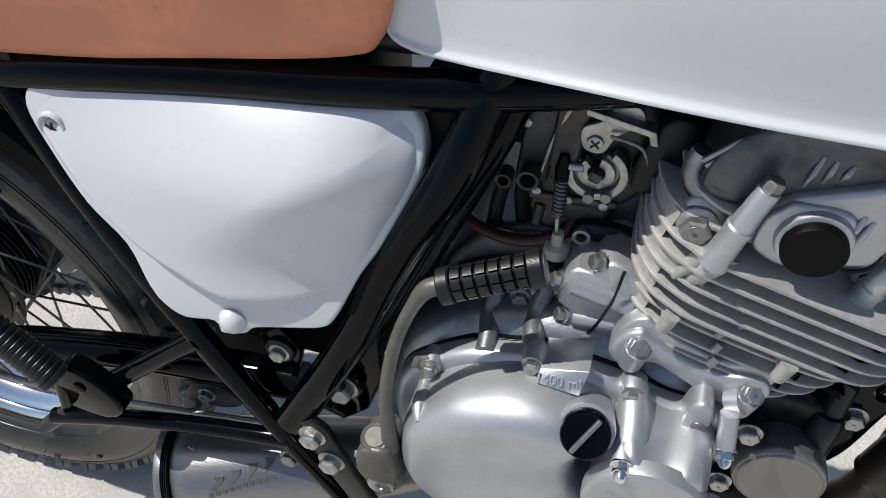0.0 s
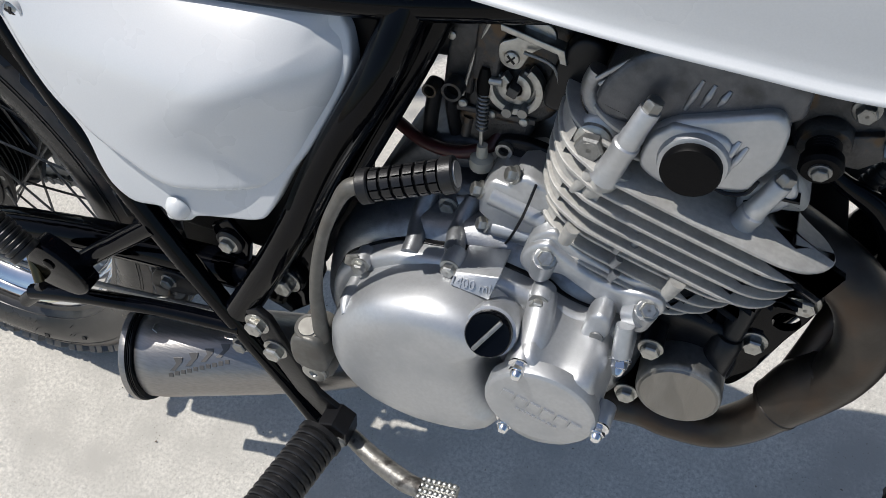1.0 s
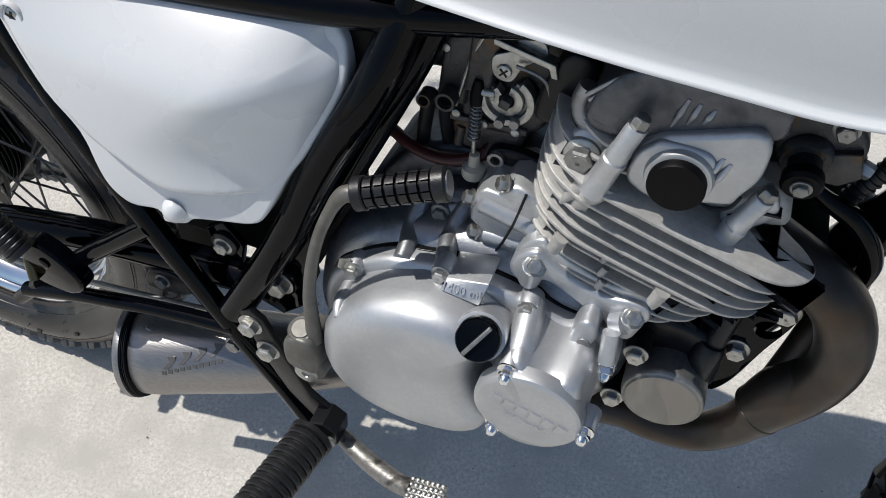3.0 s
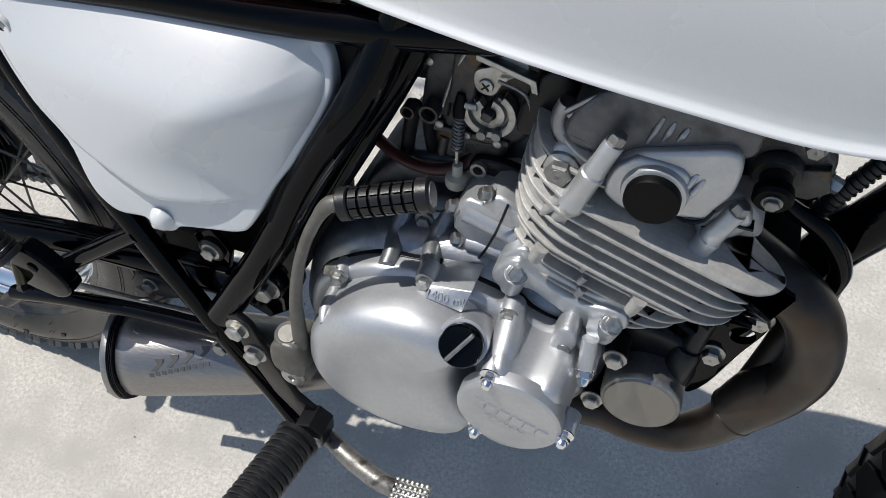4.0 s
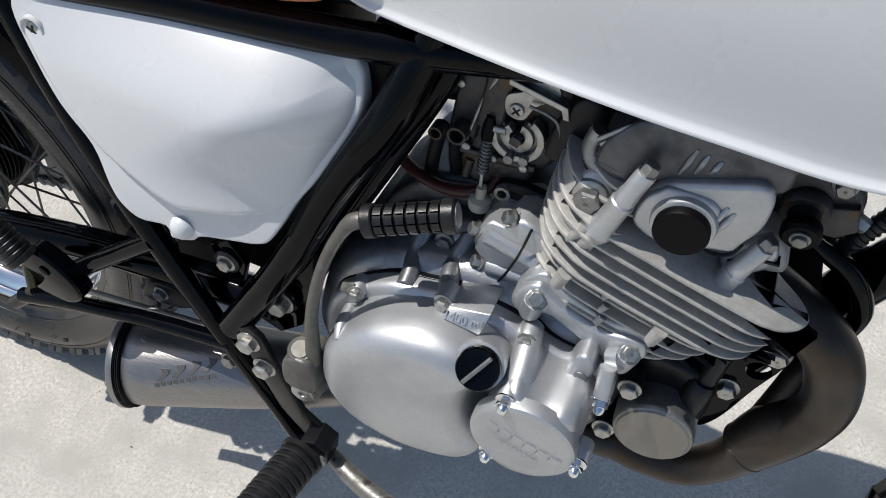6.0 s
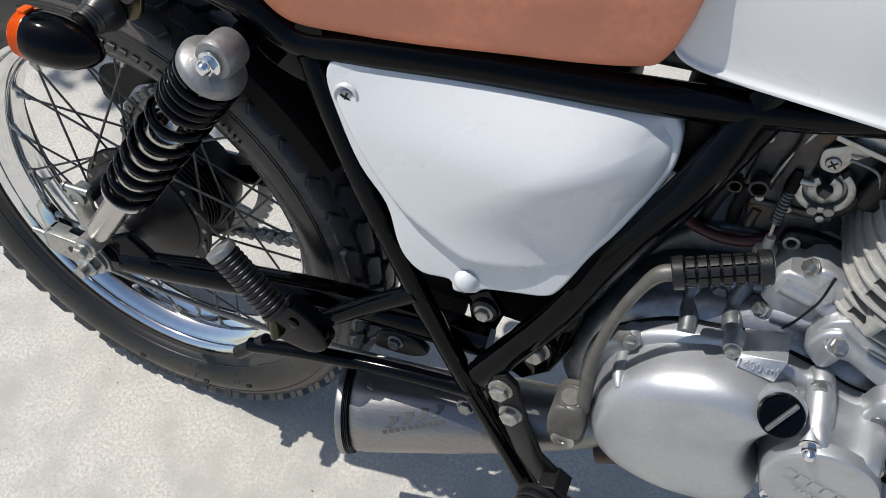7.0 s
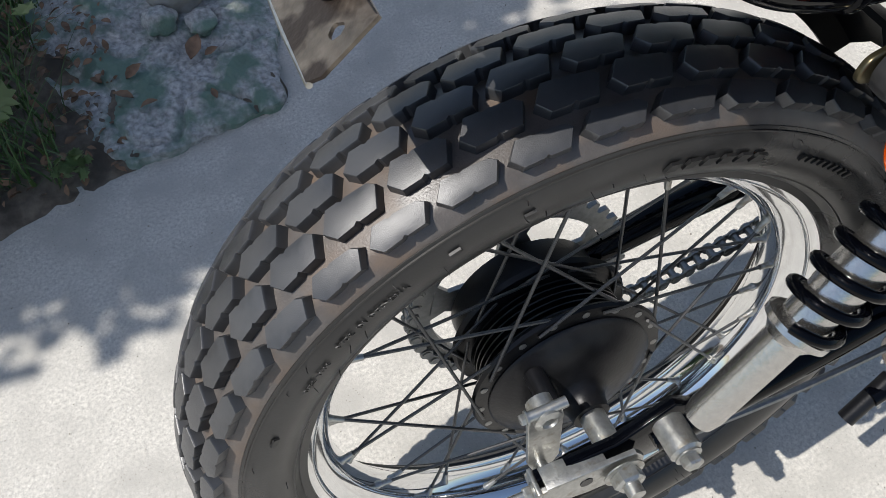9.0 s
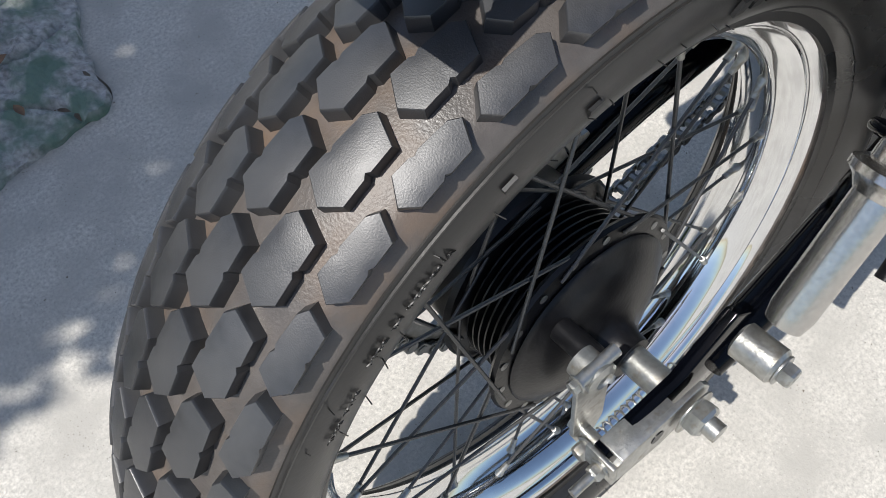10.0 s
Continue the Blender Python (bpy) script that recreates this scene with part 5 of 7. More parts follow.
        bolt(case, (x, -0.1035, z), OUT, 0.0054, 0.0055, "cover_bolt")
    part("bolt_clip", slab(B(), [(0.5905, 0.1590), (0.5930, 0.1700), (0.6030, 0.1750), (0.6060, 0.1640), (0.6000, 0.1560)], -0.1020, -0.1032, 0.0003, smooth=False), STEEL, case, "bent sheet clip under a cover bolt")
    # ribs of the crankcase that run down to the seam
    for pts, r in (([(0.6430, -0.045, 0.2080), (0.6400, -0.062, 0.1930), (0.6440, -0.080, 0.1880), (0.6450, -0.094, 0.1840)], 0.0078), ([(0.6790, -0.045, 0.2120), (0.6745, -0.062, 0.1990), (0.6770, -0.080, 0.1960), (0.6815, -0.094, 0.1935)], 0.0082), ([(0.6135, -0.055, 0.1900), (0.6000, -0.060, 0.1640), (0.5900, -0.070, 0.1430)], 0.0030)):
        part("case_rib", tube(B(), pts, r, 14), GRIMY_SHADED, case)
    part("case_bolt_boss", tube(B(), [(0.661, -0.035, 0.208), (0.661, -0.0535, 0.206)], 0.0088, 16, smooth=False), GRIMY_SHADED, case)
    bolt(case, (0.661, -0.0535, 0.206), OUT, 0.0056, 0.005, "case_bolt", DULL)
    part("bolt_arm", tube(B(), [(0.664, -0.048, 0.208), (0.684, -0.045, 0.212), (0.700, -0.045, 0.214)], 0.006, 12), GRIMY_SHADED, case)
    part("plug_lug", slab(B(), [(0.7870, 0.1700), (0.7890, 0.1900), (0.7960, 0.1985), (0.8040, 0.1950), (0.8065, 0.1800), (0.7985, 0.1640)], -0.090, -0.1100, 0.004), ALU, case)
    part("plug_disc", lathe(B(), (0.7985, -0.1100, 0.1755), OUT, [(0.0052, 0), (0.005, 0.001)], 20), DULL, case)
    part("lower_stud", tube(B(), [(0.8155, -0.105, 0.1920), (0.8185, -0.114, 0.1680)], 0.0066, 16, smooth=False), ALU, case)
    bolt(case, (0.8190, -0.114, 0.1640), (0.1, -0.8, -0.5), 0.0058, 0.006, "stud_nut", CHROME, dome=True)
    part("stud_ear", slab(B(), [(0.8100, 0.1500), (0.8130, 0.1640), (0.8240, 0.1600), (0.8270, 0.1450), (0.8190, 0.1350)], -0.080, -0.1060, 0.003), ALU, case)
    # filler cap, turned up towards the rider
    tilt = Vector((0.03, -0.82, 0.57)).normalized()
    c = Vector((0.7265, -0.1425, 0.1830))
    part("cap_neck", lathe(B(), c - tilt * 0.045, tilt, [(0.0200, 0), (0.0200, 0.036), (0.0192, 0.0395), (0.0170, 0.040)], 40), ALU, case)
    part("oil_filler_cap", lathe(B(), c, tilt, [(0.0170, -0.006), (0.0170, 0.0030), (0.0160, 0.0042), (0.0130, 0.0036), (0.004, 0.0034)], 44), BLACK, case, "black oil filler cap with finger bar")
    side = tilt.cross(Vector((0.45, 0, 0.89))).normalized()
    along = side.cross(tilt)
    bar = Matrix.Translation(c + tilt * 0.0052) @ Matrix((side, along, tilt)).transposed().to_4x4()
    part("finger_bar", box(B(), (-0.0017, -0.0150, -0.004), (0.0017, 0.0150, 0.0018), 0.0008, bar), DULL, case, "polished finger bar of the filler cap")
    # capacity block with a sloping face
    lo_l, lo_r, hi_l, hi_r = Vector((0.6863, -0.117, 0.1910)), Vector((0.7172, -0.117, 0.1873)), Vector((0.6876, -0.108, 0.1966)), Vector((0.7211, -0.108, 0.2045))
    back = Vector((0, 0.03, 0))
    bm = B()
    skin(bm, [[lo_l + back + Vector((0, 0, -0.004)), lo_r + back + Vector((0, 0, -0.004)), hi_r + back, hi_l + back], [lo_l, lo_r, hi_r, hi_l]])
    bmesh.ops.bevel(bm, geom=list(bm.edges), offset=0.0008, segments=2, affect="EDGES", profile=0.5)
    part("capacity_block", bm, ALU, case, "raised block marked 1400 ml")


def engine():
    crank = [(0.560, 0.06), (0.564, 0.11), (0.578, 0.152), (0.602, 0.1750), (0.640, 0.1900), (0.69, 0.1980), (0.73, 0.1950), (0.76, 0.186), (0.81, 0.183), (0.822, 0.165), (0.826, 0.12), (0.820, 0.075), (0.80, 0.040), (0.75, 0.020), (0.69, 0.004), (0.63, 0.004), (0.585, 0.03)]
    case = part("engine", slab(B(), inset(flat_spline(crank), -0.010), 0.11, -0.0820, 0.026, 6, smooth=False), GRIMY_SHADED, bike, "silver air-cooled single-cylinder engine")
    # Upper case and gearbox top coloured darker for the shade under seat and tank.
    part("upper_case", slab(B(), [(0.570, 0.10), (0.580, 0.163), (0.606, 0.200), (0.640, 0.218), (0.69, 0.228), (0.73, 0.230), (0.76, 0.215), (0.76, 0.14), (0.66, 0.10)], 0.11, -0.0480, 0.012, 4), SHADED_CASE, case)
    part("gearbox_top", slab(B(), [(0.600, 0.18), (0.612, 0.225), (0.645, 0.248), (0.69, 0.256), (0.735, 0.262), (0.76, 0.24), (0.74, 0.18)], 0.10, -0.0250, 0.008, 4), SHADED_CASE, case)
    part("top_seam", tube(B(), [(0.690, -0.024, 0.2560), (0.712, -0.0255, 0.2585), (0.735, -0.0245, 0.2600)], 0.0009, 6), BLACK_SATIN, case)
    clutch_side(case)
    cylinder(case)
    # bolted housing beside the barrel
    pump = [(0.6895, 0.2230), (0.6885, 0.2420), (0.6940, 0.2530), (0.7000, 0.2580), (0.7095, 0.2570), (0.7140, 0.2655), (0.7230, 0.2690), (0.7330, 0.2660), (0.7480, 0.2600), (0.7500, 0.2300), (0.7425, 0.2070), (0.7234, 0.1945), (0.7120, 0.1935), (0.6950, 0.2030), (0.6975, 0.2170)]
    part("side_housing", slab(B(), pump, -0.020, -0.0690, 0.005, 3, smooth=False), ALU, case, "small bolted alloy housing beside the barrel")
    for p, q, r in (((0.6985, -0.0665, 0.2440), (0.7400, -0.0665, 0.2330), 0.0085), ((0.7020, -0.0650, 0.2100), (0.7400, -0.0650, 0.2120), 0.0075), ((0.7150, -0.060, 0.2600), (0.7400, -0.060, 0.2520), 0.0080)):
        part("housing_rib", tube(B(), [p, q], r, 18, smooth=False), ALU, case)
    part("housing_seam", tube(B(), [(0.7303, -0.0690, 0.2660), (0.7270, -0.0765, 0.2470), (0.7237, -0.0760, 0.2330), (0.7170, -0.0735, 0.2100), (0.7112, -0.0685, 0.1955)], 0.0011, 6), BLACK_SATIN, case)
    for x, z in ((0.6895, 0.2420), (0.6955, 0.2080), (0.7140, 0.2650)):
        bolt(case, (x, -0.0640, z), (-0.8, -0.45, 0.35), 0.0050, 0.006, "housing_bolt")
    head(case)

    # motor housing low at the front
    face = (-0.02, 1, -0.06)
    part("starter_motor", lathe(B(), (0.8700, -0.0870, 0.1055), face, [(0.0312, 0), (0.0325, 0.001), (0.0335, 0.005), (0.0338, 0.05), (0.031, 0.056)], 48), DULL, case, "dark round motor with a scratched steel face")
    part("motor_face", lathe(B(), (0.8700, -0.0875, 0.1055), face, [(0.002, -0.001), (0.0290, -0.001), (0.0315, 0.0012), (0.0305, 0.003)], 48), SCUFFED, case, "scratched flat steel motor face")
    part("motor_neck", slab(B(), [(0.836, 0.10), (0.832, 0.150), (0.85, 0.168), (0.89, 0.160), (0.905, 0.13), (0.902, 0.095), (0.86, 0.075)], 0.0, -0.058, 0.008), BLACK_SATIN, case)
    part("cable_boot", lathe(B(), (0.888, -0.060, 0.112), (0.1, 0.15, 1), [(0.011, 0), (0.0130, 0.004), (0.0125, 0.040), (0.010, 0.044)], 24), GRIP, case, "black rubber cable boot")
    part("cable_sleeve", tube(B(), [(0.893, -0.053, 0.150), (0.896, -0.046, 0.176), (0.900, -0.04, 0.200)], 0.0088, 14), GRIP, case)
    for x, z in ((0.8390, 0.1450), (0.8330, 0.0790)):
        part("motor_ear", tube(B(), [(x, -0.03, z), (x, -0.080, z)], 0.0095, 18, smooth=False), BLACK_SATIN, case)
        bolt(case, (x, -0.080, z), OUT, 0.0068, 0.006, "motor_bolt")
    part("lower_case_front", slab(B(), [(0.80, 0.05), (0.82, 0.17), (0.86, 0.19), (0.895, 0.17), (0.900, 0.11), (0.88, 0.06)], 0.09, -0.030, 0.01), BLACK_SATIN, case)

    # mounting plate with a hole right through it
    plate = flat_spline([(0.9090, 0.0790), (0.8960, 0.1000), (0.8936, 0.1317), (0.8955, 0.1600), (0.9060, 0.1900), (0.9180, 0.2150), (0.9300, 0.2300), (0.9400, 0.2240), (0.9430, 0.2040), (0.9400, 0.1800), (0.9319, 0.1501), (0.9211, 0.1000)], 6)
    hx, hz, hr = 0.9265, 0.1745, 0.0102
    hole = [(hx + hr * math.cos(a), hz + hr * math.sin(a)) for a in [math.atan2(z - hz, x - hx) for x, z in plate]]
    bm = B()
    rings = [[(x, -0.034, z) for x, z in plate], [(x, -0.0405, z) for x, z in plate], [(x, -0.042, z) for x, z in inset(plate, 0.0015)], [(x, -0.042, z) for x, z in hole], [(x, -0.034, z) for x, z in hole]]
    skin(bm, rings + rings[:1], cap=False)
    bmesh.ops.remove_doubles(bm, verts=bm.verts, dist=1e-6)
    mount = part("engine_mount", bm, BLACK, bike, "black engine mounting plate with a round hole")
    bolt(mount, (0.9315, -0.042, 0.2000), OUT, 0.0075, 0.007, "mount_bolt")
    bolt(mount, (0.9125, -0.042, 0.1430), OUT, 0.0075, 0.007, "mount_bolt")
    gus = part("head_stay", tube(B(), [(0.890, -0.035, 0.322), (0.9167, -0.033, 0.304), (0.9398, -0.030, 0.2912), (0.9558, -0.030, 0.2755), (0.9659, -0.030, 0.2562), (0.967, -0.03, 0.235)], [0.004, 0.006, 0.008, 0.0085, 0.008, 0.006], 14), BLACK, bike, "curved gloss black engine stay")
    bolt(gus, (0.9223, -0.03, 0.2552), (0.3, -0.9, 0.2), 0.0062, 0.009, "stay_bolt", CHROME)


engine()


# ---- carburettor and what surrounds it ----
def carburettor():
    c = part("carburettor", slab(B(), [(0.664, 0.285), (0.662, 0.312), (0.676, 0.322), (0.683, 0.372), (0.700, 0.388), (0.726, 0.385), (0.735, 0.350), (0.730, 0.300), (0.712, 0.283), (0.690, 0.278)], 0.030, -0.030, 0.006), CARB, bike, "aged alloy carburettor with throttle linkage")
    part("float_bowl", slab(B(), [(0.662, 0.258), (0.660, 0.284), (0.712, 0.288), (0.708, 0.262), (0.690, 0.250)], 0.02, -0.028, 0.006), CARB, c)
    part("bowl_joint", slab(B(), [(0.657, 0.283), (0.657, 0.2885), (0.716, 0.2915), (0.716, 0.286)], 0.022, -0.033, 0.0015, smooth=False), CARB, c)
    part("slide_tower", slab(B(), [(0.668, 0.318), (0.672, 0.372), (0.688, 0.400), (0.702, 0.395), (0.690, 0.35), (0.688, 0.318)], -0.01, -0.040, 0.003, smooth=False), CARB, c, "stained alloy slide tower")
    part("lever_plate", slab(B(), [(0.690, 0.338), (0.688, 0.352), (0.700, 0.360), (0.706, 0.372), (0.720, 0.372), (0.724, 0.362), (0.710, 0.350), (0.702, 0.336)], -0.040, -0.0425, 0.0008), STEEL, c, "pale steel linkage plate")
    part("linkage_arm", slab(B(), [(0.690, 0.366), (0.690, 0.371), (0.732, 0.362), (0.735, 0.352), (0.730, 0.352), (0.728, 0.358)], -0.040, -0.050, 0.001, smooth=False), STEEL, c)
    part("plate_screw", lathe(B(), (0.697, -0.0425, 0.3435), OUT, [(0.0055, 0), (0.0050, 0.0018), (0.0038, 0.0024), (0.001, 0.0024)], 22), STEEL, c)
    for a in (45, 135):
        part("screw_slot", box(B(), (-0.0036, -0.0004, -0.0006), (0.0036, 0.0006, 0.0006), 0, pose(0.697, -0.0451, 0.3435, 0, a, 0)), BLACK_SATIN, c, smooth=0)
    # throttle wheel: an open horseshoe with a groove, round a square hub
    def shoe(r0, r1, a0, a1, y0, y1):
        out = [(0.7005 + r1 * math.cos(radians(a)), 0.3190 + r1 * math.sin(radians(a))) for a in np.linspace(a0, a1, 22)]
        out += [(0.7005 + r0 * math.cos(radians(a)), 0.3190 + r0 * math.sin(radians(a))) for a in np.linspace(a1, a0, 22)]
        return slab(B(), out, y0, y1, 0.0008, 2, smooth=False)
    part("throttle_wheel", shoe(0.0150, 0.0205, 165, 420, -0.034, -0.0425), STEEL, c, "pale steel throttle cable wheel")
    part("wheel_groove", shoe(0.0120, 0.0150, 150, 430, -0.034, -0.0385), DULL, c)
    part("wheel_web", shoe(0.0055, 0.0120, 130, 440, -0.034, -0.0415), STEEL, c)
    part("square_shaft", box(B(), (-0.0038, -0.047, -0.0038), (0.0038, -0.03, 0.0038), 0.0012, pose(0.7005, 0, 0.3190, 0, 20, 0)), CARB, c)
    for x, z in ((0.698, 0.3020), (0.709, 0.3045)):
        part("cable_nipple", tube(B(), [(x, -0.036, z), (x, -0.047, z)], 0.0036, 14, smooth=False), DULL, c)
    part("shaft_rod", tube(B(), [(0.676, -0.0400, 0.320), (0.692, -0.041, 0.322)], 0.003, 10, smooth=False), STEEL, c)
    pts = [(0.6790 + 0.0042 * math.cos(i * 0.785), -0.040 + 0.0042 * math.sin(i * 0.785), 0.312 - 0.00042 * i) for i in range(82)]
    part("throttle_spring", tube(B(), pts, 0.0009, 6, smooth=False), DULL, c, "thin dark coil spring")
    part("spring_top", lathe(B(), (0.679, -0.040, 0.312), (0, 0, 1), [(0.0052, -0.002), (0.0055, 0.006), (0.004, 0.014), (0.003, 0.018)], 16), PLASTIC, c)
    part("adjuster_rod", tube(B(), [(0.679, -0.040, 0.279), (0.680, -0.041, 0.262)], 0.0016, 8, smooth=False), STEEL, c)
    part("adjuster_knob", lathe(B(), (0.681, -0.041, 0.264), (0.02, 0, -1), [(0.0040, 0), (0.0045, 0.010), (0.0090, 0.012), (0.0095, 0.018), (0.0085, 0.021)], 14), IVORY, c, "ivory plastic idle adjuster knob")
    for x, z, r in ((0.641, 0.305, 0.0055), (0.6575, 0.3085, 0.0075)):
        part("vent_pipe", ring_lathe(B(), (x, -0.036, z), OUT, [(r, 0), (r, 0.012), (r * 0.74, 0.012), (r * 0.74, 0)], 20), CARB, c)
        part("pipe_bore", lathe(B(), (x, -0.036, z), OUT, [(r * 0.76, 0), (r * 0.76, 0.006)], 16), PLASTIC, c)
    part("drain_pipe", tube(B(), [(0.665, -0.026, 0.276), (0.663, -0.026, 0.258)], 0.0045, 12, smooth=False), CARB, c)
    part("choke_body", slab(B(), [(0.646, 0.300), (0.650, 0.350), (0.664, 0.372), (0.676, 0.372), (0.672, 0.340), (0.668, 0.300)], -0.005, -0.034, 0.003, smooth=False), CARB, c, "oily stained choke body")
    for x, z in ((0.652, 0.345), (0.668, 0.365), (0.662, 0.292), (0.708, 0.2885), (0.684, 0.2885)):
        part("carb_screw", lathe(B(), (x, -0.0335, z), OUT, [(0.0035, 0), (0.0033, 0.002), (0.0022, 0.0026)], 12), STEEL, c)
    part("choke_rod", tube(B(), [(0.662, -0.036, 0.300), (0.671, -0.038, 0.340), (0.683, -0.040, 0.372)], 0.0014, 8), STEEL, c)
    part("link_rod", tube(B(), [(0.7055, -0.046, 0.352), (0.727, -0.047, 0.346), (0.733, -0.046, 0.318)], 0.0013, 8), DULL, c)
    part("fuel_hose", tube(B(), [(0.690, -0.02, 0.27), (0.684, -0.03, 0.256), (0.660, -0.035, 0.246), (0.63, -0.03, 0.243), (0.60, -0.02, 0.25)], 0.0052, 12), RED, c, "dark red fuel hose")
    for k, pts in enumerate(([(0.652, -0.03, 0.30), (0.650, -0.02, 0.27), (0.655, -0.01, 0.22)], [(0.64, -0.03, 0.30), (0.632, -0.02, 0.26), (0.625, -0.01, 0.20)])):
        part("overflow_hose", tube(B(), pts, 0.0058, 12), GRIP, c, "black rubber hose")
    part("intake_boot", lathe(B(), (0.735, 0.0, 0.338), (-1, 0, 0.05), [(0.026, -0.02), (0.026, 0.0), (0.024, 0.004)], 28), PLASTIC, c)
    part("rear_boot", lathe(B(), (0.668, 0.0, 0.340), (-1, 0, 0.05), [(0.026, 0), (0.030, 0.02), (0.034, 0.05)], 28), GRIP, c)
    part("airbox", slab(B(), [(0.585, 0.315), (0.59, 0.38), (0.625, 0.40), (0.640, 0.37), (0.632, 0.318), (0.610, 0.308)], 0.08, -0.060, 0.01), PLASTIC, bike, "black airbox behind the frame tube")
    hose = [(0.61, -0.050, 0.352), (0.645, -0.045, 0.372), (0.690, -0.040, 0.398), (0.73, -0.03, 0.41)]
    part("wiring_sleeve", tube(B(), hose, 0.0085, 14), GRIP, bike, "ribbed black wiring sleeve")
    part("lever_link", slab(B(), [(0.690, 0.256), (0.692, 0.268), (0.712, 0.272), (0.735, 0.268), (0.735, 0.262), (0.712, 0.256)], -0.028, -0.036, 0.003), BLACK_SATIN, bike, "small dark clutch lever")
    part("lever_eye", ring_lathe(B(), (0.697, -0.034, 0.262), OUT, [(0.0065, 0), (0.0065, 0.006), (0.004, 0.006), (0.004, 0)], 18), STEEL, bike)
    part("battery_box", box(B(), (0.372, -0.062, 0.085), (0.545, 0.060, 0.37), 0.01), PLASTIC, bike, "black battery box behind the side cover")
    coil = part("ignition_coil", slab(B(), [(0.760, 0.392), (0.766, 0.432), (0.80, 0.440), (0.95, 0.440), (0.985, 0.425), (0.975, 0.395), (0.93, 0.386), (0.80, 0.384)], 0.075, -0.030, 0.006), PLASTIC, bike, "black ignition coil and wiring under the tank")
    part("wiring_loom", tube(B(), [(0.36, -0.04, 0.36), (0.5, -0.05, 0.395), (0.64, -0.045, 0.402), (0.75, -0.03, 0.41)], 0.010, 12), GRIP, bike, "black taped wiring loom")


carburettor()


def kick_lever():
    bm = tube(B(), [(0.626, -0.1145, 0.266), (0.6103, -0.1170, 0.2616), (0.6003, -0.1200, 0.2456), (0.5904, -0.1250, 0.2184), (0.5840, -0.1300, 0.1875), (0.5809, -0.1340, 0.1546), (0.5828, -0.1380, 0.1297), (0.5850, -0.1410, 0.1020)], [0.0068, 0.0066, 0.0050, 0.0048, 0.0050, 0.0055, 0.0062, 0.0072], 16)
    k = part("kick_starter", bm, KICK, bike, "dull grey kick-start lever with ribbed black rubber")
    p, q = Vector((0.617, -0.1140, 0.2620)), Vector((0.6815, -0.0985, 0.2835))
    d = (q - p).normalized()
    L = (q - p).length
    part("kick_core", lathe(B(), p, d, [(0.0092, 0), (0.0092, L)], 24), PLASTIC, k)
    for h0, h1, r in ((0, 0.009, 0.0128), (L - 0.010, L, 0.0130)):
        part("rubber_collar", lathe(B(), p + d * h0, d, [(r * 0.9, 0), (r, 0.001), (r, h1 - h0 - 0.001), (r * 0.92, h1 - h0)], 32), GRIP, k)
    side = d.orthogonal().normalized()
    up = d.cross(side)
    # long lugs with slots between them
    n, m = 6, 9
    step = (L - 0.019) / n
    for i in range(n):
        for j in range(m):
            a0, a1 = j * math.tau / m, (j + 0.84) * math.tau / m
            bm = B()
            rings = []
            for h in (0.0095 + i * step + 0.0008, 0.0095 + (i + 1) * step - 0.0016):
                rings.append([p + d * h + r * (math.cos(a) * side + math.sin(a) * up) for r, a in ((0.0088, a0), (0.0116, a0), (0.0119, (a0 + a1) / 2), (0.0116, a1), (0.0088, a1))])
            skin(bm, rings)
            part("rubber_lug", bm, GRIP, k)
    part("end_button", lathe(B(), q, d, [(0.0095, -0.001), (0.0090, 0.0012)], 24), CAP_GREY, k)
    part("pivot", lathe(B(), (0.577, -0.125, 0.063), OUT, [(0.017, 0), (0.017, 0.020), (0.014, 0.024)], 28), KICK, k)
    part("pivot_screw", lathe(B(), (0.577, -0.149, 0.059), OUT, [(0.0115, 0), (0.011, 0.0025), (0.0095, 0.003), (0.004, 0.003), (0.0035, 0.0012)], 24), STEEL, k)
    part("knuckle", slab(B(), [(0.562, 0.070), (0.560, 0.100), (0.572, 0.110), (0.588, 0.106), (0.590, 0.070)], -0.120, -0.154, 0.004), KICK, k)
    part("knuckle_pin", lathe(B(), (0.573, -0.138, 0.102), (0, -0.35, 1), [(0.0125, 0), (0.0125, 0.009), (0.011, 0.012), (0.009, 0.0115), (0.008, 0.0125)], 28), KICK, k)


kick_lever()


